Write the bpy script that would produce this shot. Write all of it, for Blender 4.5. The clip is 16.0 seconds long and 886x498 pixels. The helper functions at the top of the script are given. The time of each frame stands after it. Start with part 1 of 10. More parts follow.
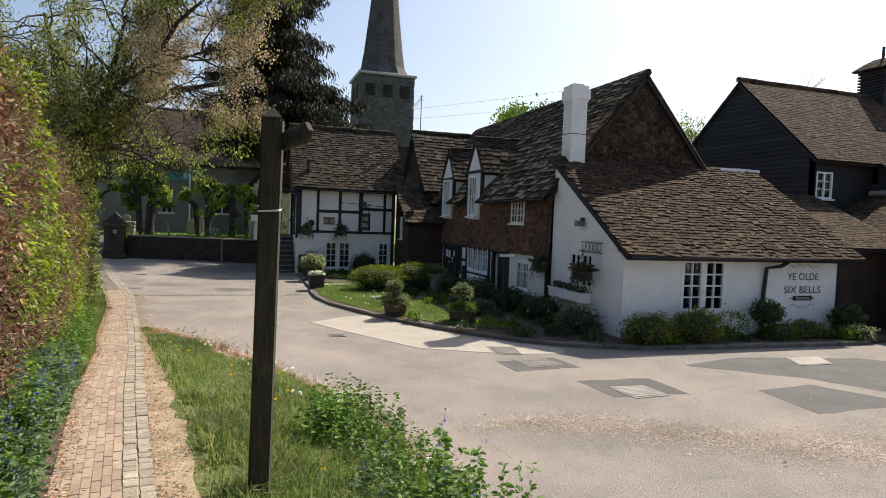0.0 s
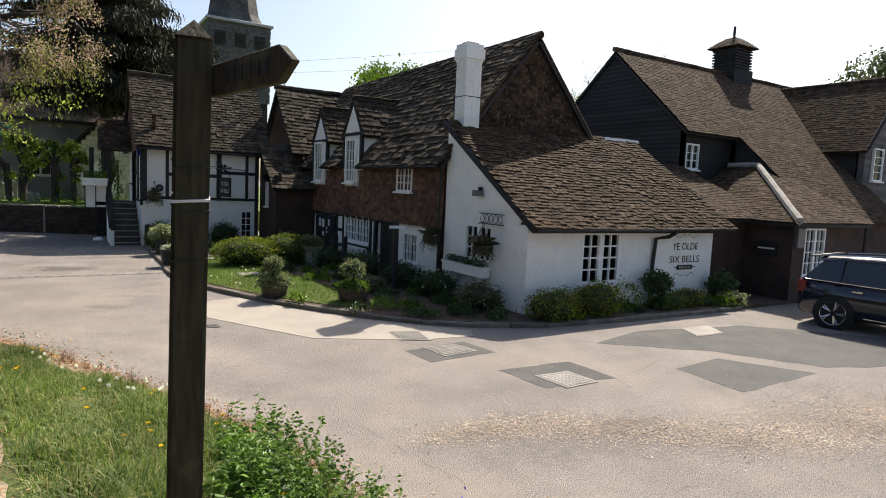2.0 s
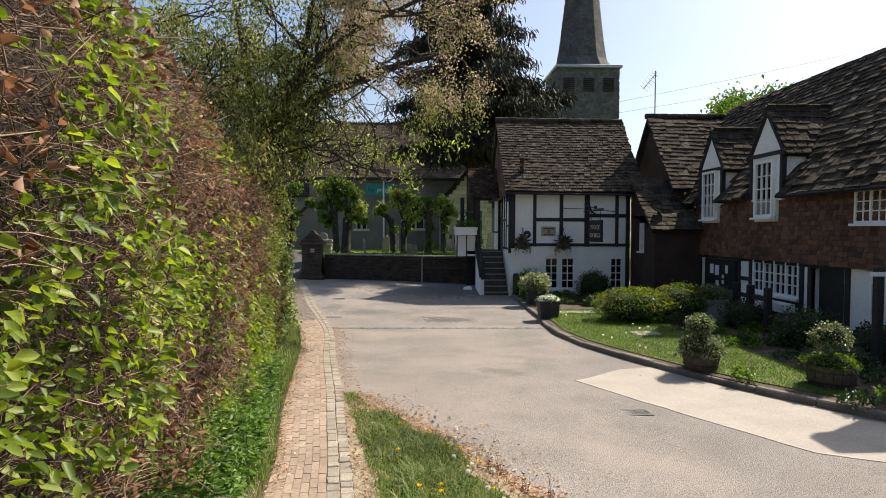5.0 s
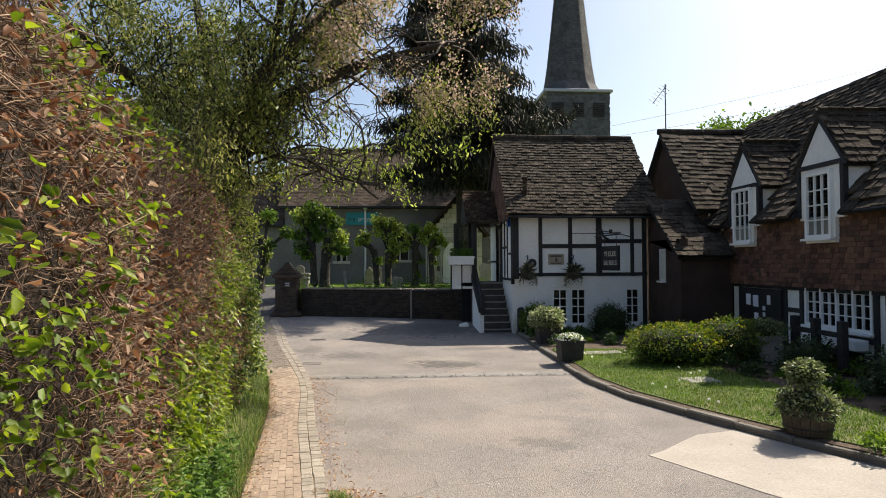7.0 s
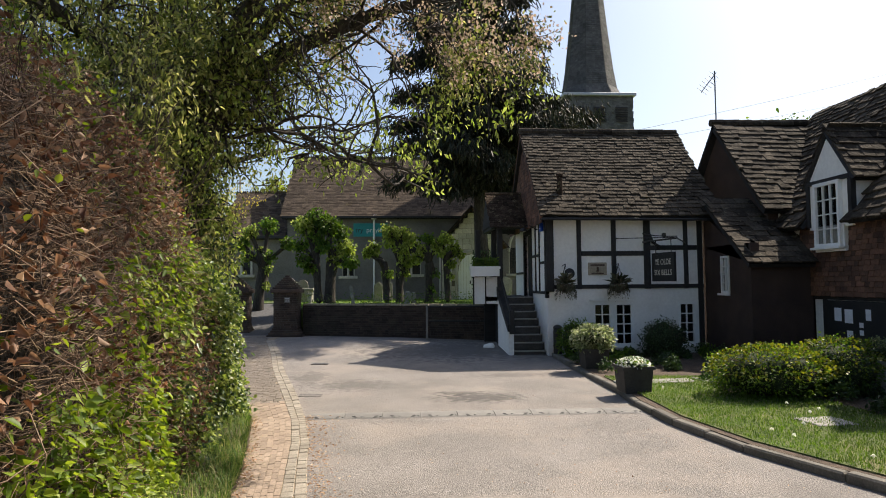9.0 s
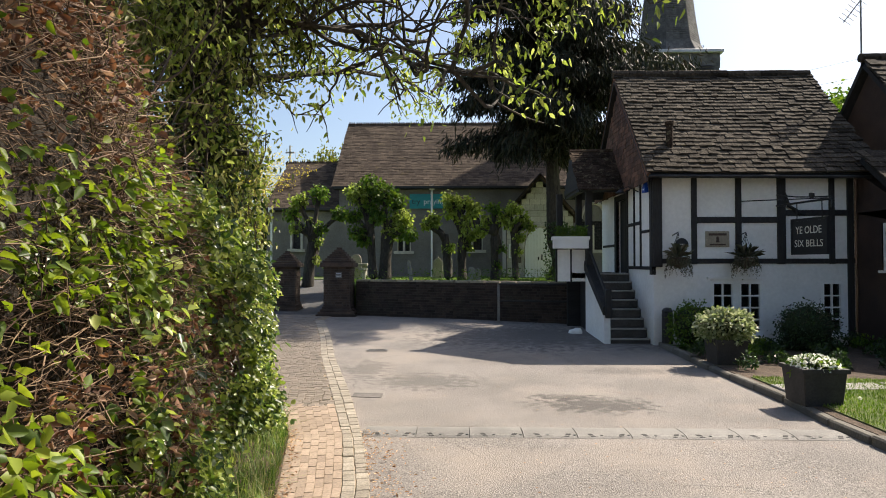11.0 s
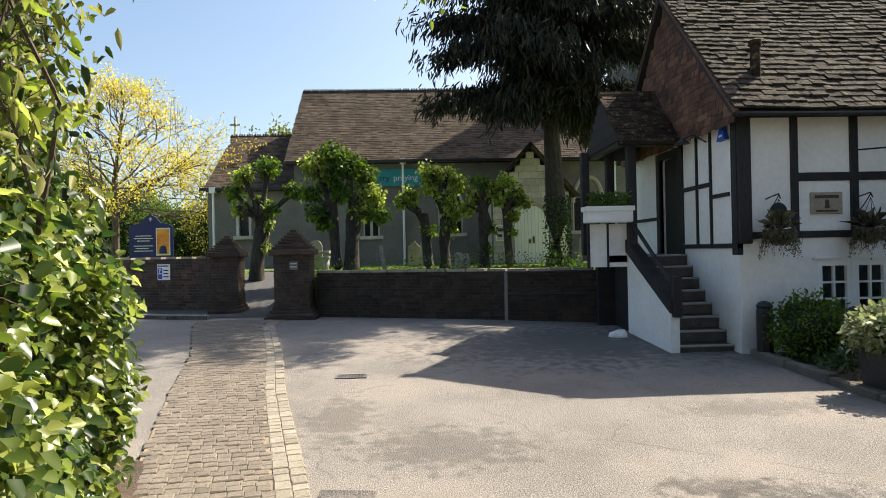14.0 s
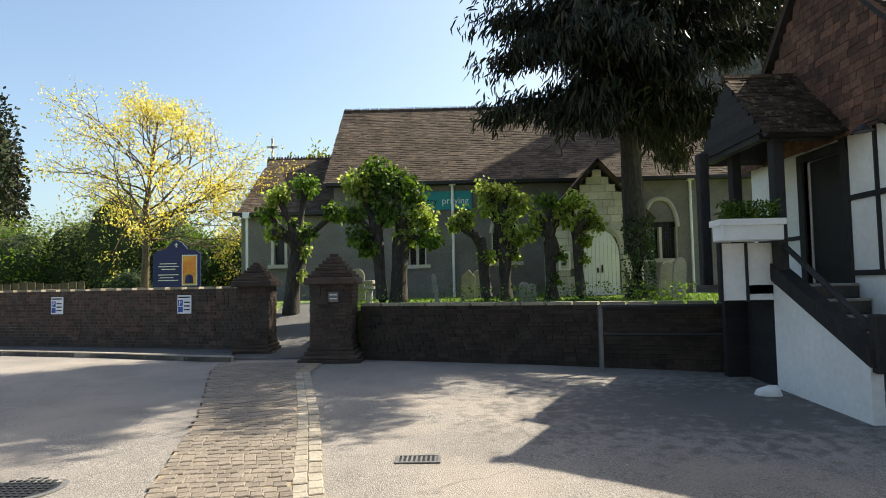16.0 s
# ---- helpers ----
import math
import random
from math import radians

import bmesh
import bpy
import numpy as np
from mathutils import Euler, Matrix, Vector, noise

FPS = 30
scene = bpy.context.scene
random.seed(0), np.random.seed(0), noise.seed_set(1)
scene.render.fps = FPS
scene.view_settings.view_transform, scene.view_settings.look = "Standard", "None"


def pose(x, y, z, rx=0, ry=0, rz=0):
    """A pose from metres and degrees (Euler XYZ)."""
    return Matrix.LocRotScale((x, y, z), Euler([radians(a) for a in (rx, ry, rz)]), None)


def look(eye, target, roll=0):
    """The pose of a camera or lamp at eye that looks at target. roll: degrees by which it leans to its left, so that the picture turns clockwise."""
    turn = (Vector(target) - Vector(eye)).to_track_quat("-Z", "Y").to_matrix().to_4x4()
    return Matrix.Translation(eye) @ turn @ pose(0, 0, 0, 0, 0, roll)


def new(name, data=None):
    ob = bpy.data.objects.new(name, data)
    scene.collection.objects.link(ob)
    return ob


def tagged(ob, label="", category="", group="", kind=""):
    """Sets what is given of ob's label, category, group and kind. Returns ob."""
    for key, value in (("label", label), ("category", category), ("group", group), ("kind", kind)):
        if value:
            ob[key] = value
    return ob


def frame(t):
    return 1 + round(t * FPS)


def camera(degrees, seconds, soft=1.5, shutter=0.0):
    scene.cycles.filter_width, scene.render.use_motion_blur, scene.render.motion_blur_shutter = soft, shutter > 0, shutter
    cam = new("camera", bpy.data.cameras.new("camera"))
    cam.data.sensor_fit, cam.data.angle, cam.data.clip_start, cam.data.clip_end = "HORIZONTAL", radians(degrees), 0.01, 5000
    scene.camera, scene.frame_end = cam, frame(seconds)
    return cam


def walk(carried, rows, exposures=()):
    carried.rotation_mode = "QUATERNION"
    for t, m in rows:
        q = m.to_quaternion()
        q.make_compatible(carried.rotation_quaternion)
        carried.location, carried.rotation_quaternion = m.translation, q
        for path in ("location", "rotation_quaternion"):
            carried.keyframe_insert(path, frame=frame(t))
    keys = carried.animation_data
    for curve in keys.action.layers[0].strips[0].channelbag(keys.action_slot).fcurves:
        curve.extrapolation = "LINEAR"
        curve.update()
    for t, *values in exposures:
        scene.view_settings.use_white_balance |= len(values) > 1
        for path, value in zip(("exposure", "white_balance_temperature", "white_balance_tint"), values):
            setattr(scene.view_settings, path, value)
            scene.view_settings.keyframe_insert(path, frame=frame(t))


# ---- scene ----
cam = camera(72.0, 16.0, 0.95, 0.0)
PATH = [
    (0, (0.462, 0.588, 2.461), (1.088, 2.484, 2.364), 2.1),
    (0.5, (0.451, 0.947, 2.497), (1.237, 2.776, 2.312), 2.6),
    (1, (0.325, 1.33, 2.557), (1.322, 3.051, 2.35), 3.4),
    (1.5, (0.355, 1.682, 2.542), (1.513, 3.301, 2.354), 3.7),
    (2, (0.23, 2.141, 2.559), (1.285, 3.828, 2.361), 2.6),
    (2.5, (0.12, 2.562, 2.546), (0.847, 4.415, 2.357), 1.8),
    (3, (0.038, 3.094, 2.493), (0.396, 5.057, 2.35), 0.2),
    (3.5, (-0.067, 3.772, 2.357), (0.178, 5.755, 2.241), 0.8),
    (4, (-0.166, 4.396, 2.315), (0.008, 6.386, 2.217), 1.1),
    (6.5, (-0.608, 7.418, 2.15), (-0.606, 9.418, 2.169), -0.9),
    (7, (-0.72, 8.078, 2.1), (-0.584, 10.072, 2.15), -0.3),
    (7.5, (-0.781, 8.704, 2.032), (-0.725, 10.702, 2.104), -0.0),
    (8, (-0.827, 9.357, 1.981), (-0.709, 11.348, 2.121), -0.5),
    (10.5, (-1.27, 12.56, 1.796), (-1.232, 14.559, 1.845), -0.6),
    (11, (-1.43, 13.264, 1.746), (-1.482, 15.262, 1.791), -0.0),
    (11.5, (-1.545, 13.895, 1.735), (-1.584, 15.893, 1.633), -0.2),
    (12, (-1.653, 14.589, 1.701), (-1.706, 16.586, 1.614), -1.2),
    (12.5, (-1.752, 15.216, 1.699), (-1.73, 17.215, 1.653), -1.1),
    (13, (-1.84, 15.899, 1.667), (-1.865, 17.899, 1.62), -1.8),
    (13.5, (-1.985, 16.5, 1.676), (-1.917, 18.499, 1.641), -0.9),
    (14, (-2.107, 17.163, 1.659), (-2.029, 19.162, 1.663), -1.2),
    (14.5, (-2.258, 17.785, 1.654), (-2.176, 19.783, 1.659), -0.7),
    (15, (-2.374, 18.435, 1.614), (-2.314, 20.435, 1.648), -1.0),
    (15.5, (-2.497, 19.032, 1.592), (-2.427, 21.031, 1.619), -1.0),
    (16, (-2.659, 19.622, 1.603), (-2.697, 21.618, 1.715), -1.1),
]
walk(cam, [(t, look(eye, target, roll)) for t, eye, target, roll in PATH],
     [(0, 0.56, 6500, 10), (3, 0.66, 6500, 10), (8, 0.66, 6500, 10), (11, 0.86, 6500, 10), (13, 1.0, 6550, 8), (16, 1.15, 6600, 4)])

# ---- light ----
SUN = Vector((0.738, 0.47, 1.0)).normalized()
world = bpy.data.worlds.new("world")
scene.world = world
world.use_nodes = True
wn = world.node_tree.nodes
sky = wn.new("ShaderNodeTexSky")
sky.sky_type = "NISHITA"
sky.sun_disc = False
sky.sun_elevation = math.asin(SUN.z)
sky.sun_rotation = math.atan2(SUN.x, SUN.y)
sky.air_density, sky.dust_density, sky.ozone_density = 1.0, 2.6, 1.0
wn["Background"].inputs["Strength"].default_value = 0.108
world.node_tree.links.new(sky.outputs["Color"], wn["Background"].inputs["Color"])
sun = new("sun", bpy.data.lights.new("sun", "SUN"))
sun.data.energy, sun.data.angle, sun.data.color = 5.0, radians(0.53), (1.0, 0.90, 0.76)
sun.matrix_world = look(SUN * 60, (0, 0, 0))

# ---- materials ----
def ramp_node(nt, stops):
    n = nt.nodes.new("ShaderNodeValToRGB")
    while len(n.color_ramp.elements) < len(stops):
        n.color_ramp.elements.new(0.5)
    for e, (p, c) in zip(n.color_ramp.elements, stops):
        e.position, e.color = p, (*c, 1)
    return n


def mat(name, cols, scale=3.0, rough=0.8, fine=40.0, fine_amt=0.35, bump=0.3, bump_scale=60.0, bump_dist=0.01, metal=0.0, stretch=(1, 1, 1),
        rand=0.0, island=False, blotch=None, spec=0.4, low=0.3, high=0.7, trans=0.0):
    """A rough natural surface: two scales of noise in colour, grain in relief; rand varies piece by piece."""
    m = bpy.data.materials.new(name)
    m.use_nodes = True
    nt = m.node_tree
    L = nt.links.new
    b = nt.nodes["Principled BSDF"]
    geo = nt.nodes.new("ShaderNodeNewGeometry")
    mp = nt.nodes.new("ShaderNodeMapping")
    mp.inputs["Scale"].default_value = stretch
    L(geo.outputs["Position"], mp.inputs["Vector"])
    n1 = nt.nodes.new("ShaderNodeTexNoise")
    n1.inputs["Scale"].default_value, n1.inputs["Detail"].default_value, n1.inputs["Roughness"].default_value = scale, 6, 0.6
    L(mp.outputs["Vector"], n1.inputs["Vector"])
    k = len(cols) - 1
    r = ramp_node(nt, [(low + (high - low) * i / max(k, 1), c) for i, c in enumerate(cols)])
    L(n1.outputs["Fac"], r.inputs["Fac"])
    col = r.outputs["Color"]
    n2 = nt.nodes.new("ShaderNodeTexNoise")
    n2.inputs["Scale"].default_value, n2.inputs["Detail"].default_value = fine, 4
    L(mp.outputs["Vector"], n2.inputs["Vector"])
    mr = nt.nodes.new("ShaderNodeMapRange")
    mr.inputs["From Min"].default_value, mr.inputs["From Max"].default_value = 0.25, 0.75
    mr.inputs["To Min"].default_value, mr.inputs["To Max"].default_value = 1 - fine_amt, 1 + fine_amt
    L(n2.outputs["Fac"], mr.inputs["Value"])
    mx = nt.nodes.new("ShaderNodeMix")
    mx.data_type, mx.blend_type = "RGBA", "MULTIPLY"
    mx.inputs["Factor"].default_value = 1.0
    L(col, mx.inputs["A"])
    L(mr.outputs["Result"], mx.inputs["B"])
    col = mx.outputs["Result"]
    if rand > 0:
        if island:
            src = geo.outputs["Random Per Island"]
        else:
            src = nt.nodes.new("ShaderNodeObjectInfo").outputs["Random"]
        m3 = nt.nodes.new("ShaderNodeMapRange")
        m3.inputs["To Min"].default_value, m3.inputs["To Max"].default_value = 1 - rand, 1 + rand
        L(src, m3.inputs["Value"])
        mx2 = nt.nodes.new("ShaderNodeMix")
        mx2.data_type, mx2.blend_type = "RGBA", "MULTIPLY"
        mx2.inputs["Factor"].default_value = 1.0
        L(col, mx2.inputs["A"])
        L(m3.outputs["Result"], mx2.inputs["B"])
        col = mx2.outputs["Result"]
    if blotch:
        bc, bs, b0, b1 = blotch
        n4 = nt.nodes.new("ShaderNodeTexNoise")
        n4.inputs["Scale"].default_value, n4.inputs["Detail"].default_value, n4.inputs["Roughness"].default_value = bs, 8, 0.65
        L(geo.outputs["Position"], n4.inputs["Vector"])
        m4 = nt.nodes.new("ShaderNodeMapRange")
        m4.inputs["From Min"].default_value, m4.inputs["From Max"].default_value = b0, b1
        L(n4.outputs["Fac"], m4.inputs["Value"])
        mx3 = nt.nodes.new("ShaderNodeMix")
        mx3.data_type = "RGBA"
        L(m4.outputs["Result"], mx3.inputs["Factor"])
        L(col, mx3.inputs["A"])
        mx3.inputs["B"].default_value = (*bc, 1)
        col = mx3.outputs["Result"]
    L(col, b.inputs["Base Color"])
    b.inputs["Roughness"].default_value = rough
    b.inputs["Metallic"].default_value = metal
    b.inputs["Specular IOR Level"].default_value = spec
    if trans > 0:
        t = nt.nodes.new("ShaderNodeBsdfTranslucent")
        hs = nt.nodes.new("ShaderNodeHueSaturation")
        hs.inputs["Saturation"].default_value, hs.inputs["Value"].default_value = 1.15, 1.7
        L(col, hs.inputs["Color"])
        L(hs.outputs["Color"], t.inputs["Color"])
        mixs = nt.nodes.new("ShaderNodeMixShader")
        mixs.inputs["Fac"].default_value = trans
        L(b.outputs["BSDF"], mixs.inputs[1])
        L(t.outputs["BSDF"], mixs.inputs[2])
        L(mixs.outputs["Shader"], nt.nodes["Material Output"].inputs["Surface"])
    if bump > 0:
        n5 = nt.nodes.new("ShaderNodeTexNoise")
        n5.inputs["Scale"].default_value, n5.inputs["Detail"].default_value = bump_scale, 5
        L(mp.outputs["Vector"], n5.inputs["Vector"])
        bu = nt.nodes.new("ShaderNodeBump")
        bu.inputs["Strength"].default_value, bu.inputs["Distance"].default_value = bump, bump_dist
        L(n5.outputs["Fac"], bu.inputs["Height"])
        L(bu.outputs["Normal"], b.inputs["Normal"])
    return m


def glass_mat(name, tint, rough=0.02):
    """Old window glass: clear, with a Fresnel gloss and a slight ripple."""
    m = bpy.data.materials.new(name)
    m.use_nodes = True
    nt = m.node_tree
    L = nt.links.new
    nt.nodes.remove(nt.nodes["Principled BSDF"])
    tr, gl, mx, fr = (nt.nodes.new(k) for k in ("ShaderNodeBsdfTransparent", "ShaderNodeBsdfGlossy", "ShaderNodeMixShader", "ShaderNodeFresnel"))
    tr.inputs["Color"].default_value = (*tint, 1)
    gl.inputs["Roughness"].default_value = rough
    fr.inputs["IOR"].default_value = 1.55
    n = nt.nodes.new("ShaderNodeTexNoise")
    n.inputs["Scale"].default_value = 3.0
    bu = nt.nodes.new("ShaderNodeBump")
    bu.inputs["Strength"].default_value, bu.inputs["Distance"].default_value = 0.1, 0.02
    L(n.outputs["Fac"], bu.inputs["Height"])
    L(bu.outputs["Normal"], gl.inputs["Normal"])
    L(fr.outputs["Fac"], mx.inputs["Fac"])
    L(tr.outputs["BSDF"], mx.inputs[1])
    L(gl.outputs["BSDF"], mx.inputs[2])
    L(mx.outputs["Shader"], nt.nodes["Material Output"].inputs["Surface"])
    return m


M_ASPHALT = mat("asphalt", [(0.178, 0.161, 0.147), (0.255, 0.231, 0.211)], 0.8, 0.9, 65, 0.7, 0.9, 90, 0.016, blotch=((0.29, 0.25, 0.216), 0.5, 0.48, 0.7))


def weather_road(m, dark_patches):
    """Thin wandering cracks and old seams, dark worn hollows and a wide darker patch (x, y, length, width, depth of
    tone) in the road.
    """
    nt = m.node_tree
    L = nt.links.new
    b = nt.nodes["Principled BSDF"]
    col = b.inputs["Base Color"].links[0].from_socket
    geo = nt.nodes.new("ShaderNodeNewGeometry")

    def noise_at(scale, detail=5):
        n = nt.nodes.new("ShaderNodeTexNoise")
        n.inputs["Scale"].default_value, n.inputs["Detail"].default_value = scale, detail
        L(geo.outputs["Position"], n.inputs["Vector"])
        return n.outputs["Fac"]

    def maths(op, a, c):
        n = nt.nodes.new("ShaderNodeMath")
        n.operation = op
        for i, v in enumerate((a, c)):
            if isinstance(v, (int, float)):
                n.inputs[i].default_value = v
            else:
                L(v, n.inputs[i])
        return n.outputs["Value"]

    def spread(v, lo, hi, to_lo, to_hi):
        n = nt.nodes.new("ShaderNodeMapRange")
        for k, x in zip(("From Min", "From Max", "To Min", "To Max"), (lo, hi, to_lo, to_hi)):
            n.inputs[k].default_value = x
        L(v, n.inputs["Value"])
        return n.outputs["Result"]

    def shade(col, fac, tone):
        n = nt.nodes.new("ShaderNodeMix")
        n.data_type = "RGBA"
        L(fac, n.inputs["Factor"])
        L(col, n.inputs["A"])
        n.inputs["B"].default_value = (*tone, 1)
        return n.outputs["Result"]

    big, mid = noise_at(0.7), noise_at(7.0, 9)
    for scale, wide, gate in ((0.33, 0.0045, 0.52), (0.9, 0.006, 0.57)):
        warp = nt.nodes.new("ShaderNodeVectorMath")
        warp.operation = "ADD"
        wob = nt.nodes.new("ShaderNodeTexNoise")
        wob.inputs["Scale"].default_value, wob.inputs["Detail"].default_value = 2.2, 6
        L(geo.outputs["Position"], wob.inputs["Vector"])
        small = nt.nodes.new("ShaderNodeVectorMath")
        small.operation = "SCALE"
        small.inputs["Scale"].default_value = 0.32
        L(wob.outputs["Color"], small.inputs[0])
        L(geo.outputs["Position"], warp.inputs[0])
        L(small.outputs["Vector"], warp.inputs[1])
        vo = nt.nodes.new("ShaderNodeTexVoronoi")
        vo.feature, vo.voronoi_dimensions = "DISTANCE_TO_EDGE", "2D"
        vo.inputs["Scale"].default_value = scale
        L(warp.outputs["Vector"], vo.inputs["Vector"])
        line = spread(vo.outputs["Distance"], wide * 0.3, wide, 0.42, 0.0)
        col = shade(col, maths("MULTIPLY", line, spread(big, gate, gate + 0.06, 0.0, 1.0)), (0.075, 0.068, 0.062))
    for x, y, rx, ry, deep in dark_patches:
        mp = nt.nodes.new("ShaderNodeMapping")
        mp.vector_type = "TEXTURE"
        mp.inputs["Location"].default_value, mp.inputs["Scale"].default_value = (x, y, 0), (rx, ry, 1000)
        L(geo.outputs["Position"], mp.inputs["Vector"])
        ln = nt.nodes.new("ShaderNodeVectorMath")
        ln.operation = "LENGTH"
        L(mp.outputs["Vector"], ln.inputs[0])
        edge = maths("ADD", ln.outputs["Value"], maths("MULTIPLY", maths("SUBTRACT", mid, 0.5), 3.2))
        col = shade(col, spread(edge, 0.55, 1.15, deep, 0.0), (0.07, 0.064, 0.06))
    L(col, b.inputs["Base Color"])


# the last row is a wide darker patch before the stair and churchyard wall
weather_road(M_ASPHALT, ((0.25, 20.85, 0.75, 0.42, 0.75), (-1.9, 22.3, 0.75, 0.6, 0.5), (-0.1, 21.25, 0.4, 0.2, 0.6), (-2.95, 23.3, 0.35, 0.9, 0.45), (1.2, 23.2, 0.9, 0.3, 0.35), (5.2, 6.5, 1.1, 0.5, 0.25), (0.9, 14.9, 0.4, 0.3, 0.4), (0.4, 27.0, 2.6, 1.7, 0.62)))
M_PATCH = mat("asphalt_patch", [(0.066, 0.065, 0.066), (0.108, 0.104, 0.102)], 1.6, 0.9, 110, 0.45, 0.6, 150, 0.008)
M_CONC = mat("concrete", [(0.29, 0.262, 0.225), (0.37, 0.335, 0.29)], 1.3, 0.85, 50, 0.2, 0.3, 90, 0.005)
M_SLAB = mat("concrete_slab", [(0.25, 0.235, 0.21), (0.35, 0.33, 0.3)], 2.0, 0.88, 60, 0.25, 0.3, 90, 0.005)
M_PAVER = mat("clay_paver", [(0.25, 0.19, 0.142), (0.335, 0.262, 0.2)], 1.5, 0.85, 45, 0.25, 0.4, 80, 0.004, rand=0.16, blotch=((0.2, 0.16, 0.12), 2.2, 0.55, 0.85))
M_PAVER_J = mat("clay_paver_rest", [(0.25, 0.19, 0.142), (0.335, 0.262, 0.2)], 1.5, 0.85, 45, 0.25, 0.4, 80, 0.004, rand=0.16, island=True, blotch=((0.2, 0.16, 0.12), 2.2, 0.55, 0.85))
M_SETT = mat("granite_sett", [(0.22, 0.192, 0.152), (0.32, 0.283, 0.23)], 5, 0.85, 60, 0.3, 0.6, 50, 0.01, rand=0.18)
M_SETT_J = mat("granite_sett_rest", [(0.22, 0.192, 0.152), (0.32, 0.283, 0.23)], 5, 0.85, 60, 0.3, 0.6, 50, 0.01, rand=0.18, island=True)
M_COBBLE = mat("cobble", [(0.14, 0.117, 0.095), (0.21, 0.176, 0.143)], 4, 0.85, 50, 0.3, 0.6, 50, 0.008, rand=0.16)
M_COBBLE_J = mat("cobble_rest", [(0.14, 0.117, 0.095), (0.21, 0.176, 0.143)], 4, 0.85, 50, 0.3, 0.6, 50, 0.008, rand=0.16, island=True)
M_JOINT = mat("joint_sand", [(0.2, 0.152, 0.1), (0.31, 0.245, 0.17)], 6, 0.95, 80, 0.4, 0.5, 120, 0.005)
M_SOIL = mat("soil", [(0.06, 0.043, 0.03), (0.12, 0.085, 0.06)], 4, 0.95, 60, 0.5, 0.8, 60, 0.03)
M_TURF = mat("turf", [(0.07, 0.1, 0.025), (0.11, 0.14, 0.04), (0.19, 0.175, 0.08)], 2.4, 0.95, 60, 0.5, 0.8, 90, 0.03)
M_STRAW = mat("dry_earth", [(0.23, 0.18, 0.12), (0.4, 0.325, 0.225)], 4, 0.95, 80, 0.5, 0.8, 90, 0.02)
M_WHITE = mat("white_limewash", [(0.74, 0.73, 0.7), (0.84, 0.83, 0.8)], 1.5, 0.8, 14, 0.06, 0.35, 22, 0.012, blotch=((0.55, 0.53, 0.48), 1.1, 0.66, 0.85))
M_PAINT = mat("white_gloss_paint", [(0.76, 0.76, 0.74), (0.84, 0.84, 0.82)], 3, 0.45, 40, 0.05, 0.1, 60, 0.003)
M_TIMBER = mat("black_timber", [(0.012, 0.012, 0.013), (0.03, 0.028, 0.027)], 3, 0.7, 30, 0.4, 0.5, 30, 0.01, stretch=(1, 1, 0.25))
M_BOARD = mat("black_boarding", [(0.012, 0.012, 0.013), (0.028, 0.027, 0.027)], 2, 0.75, 30, 0.4, 0.5, 25, 0.01, stretch=(0.2, 0.2, 1.5), rand=0.3)
M_BOARDGREY = mat("weathered_boarding", [(0.06, 0.06, 0.065), (0.12, 0.115, 0.11)], 2, 0.75, 30, 0.35, 0.5, 25, 0.01, stretch=(0.2, 0.2, 1.5), rand=0.35)
M_SLATE = mat("stone_slab_roof", [(0.03, 0.024, 0.018), (0.076, 0.062, 0.047)], 3.0, 0.95, 22, 0.5, 0.9, 16, 0.03, rand=0.5, blotch=((0.24, 0.215, 0.15), 8.0, 0.6, 0.74), spec=0.12)
M_SLATE_J = mat("stone_slab_roof_rest", [(0.03, 0.024, 0.018), (0.076, 0.062, 0.047)], 3.0, 0.95, 22, 0.5, 0.9, 16, 0.03, rand=0.5, island=True, blotch=((0.24, 0.215, 0.15), 8.0, 0.6, 0.74), spec=0.12)
M_TILE = mat("clay_roof_tile", [(0.028, 0.019, 0.013), (0.065, 0.043, 0.029)], 2.0, 0.95, 25, 0.5, 0.8, 24, 0.015, rand=0.5, blotch=((0.2, 0.165, 0.1), 9.0, 0.55, 0.72), spec=0.12)
M_TILE_J = mat("clay_roof_tile_rest", [(0.028, 0.019, 0.013), (0.065, 0.043, 0.029)], 2.0, 0.95, 25, 0.5, 0.8, 24, 0.015, rand=0.5, island=True, blotch=((0.2, 0.165, 0.1), 9.0, 0.55, 0.72), spec=0.12)
M_HUNG = mat("hung_tile", [(0.07, 0.034, 0.022), (0.15, 0.075, 0.045)], 1.2, 0.8, 25, 0.35, 0.4, 30, 0.008, rand=0.5, blotch=((0.17, 0.1, 0.065), 3.0, 0.6, 0.8))
M_HUNG_J = mat("hung_tile_rest", [(0.07, 0.034, 0.022), (0.15, 0.075, 0.045)], 1.2, 0.8, 25, 0.35, 0.4, 30, 0.008, rand=0.5, island=True, blotch=((0.17, 0.1, 0.065), 3.0, 0.6, 0.8))
M_BRICK = mat("old_brick", [(0.038, 0.027, 0.021), (0.09, 0.058, 0.042)], 3, 0.88, 40, 0.35, 0.5, 50, 0.006, rand=0.35, blotch=((0.07, 0.06, 0.05), 1.4, 0.5, 0.75))
M_BRICK_J = mat("old_brick_rest", [(0.038, 0.027, 0.021), (0.09, 0.058, 0.042)], 3, 0.88, 40, 0.35, 0.5, 50, 0.006, rand=0.35, island=True, blotch=((0.07, 0.06, 0.05), 1.4, 0.5, 0.75))
M_MORTAR = mat("mortar", [(0.1, 0.085, 0.07), (0.18, 0.155, 0.13)], 4, 0.92, 60, 0.3, 0.4, 80, 0.004, blotch=((0.4, 0.38, 0.34), 2.2, 0.66, 0.78))
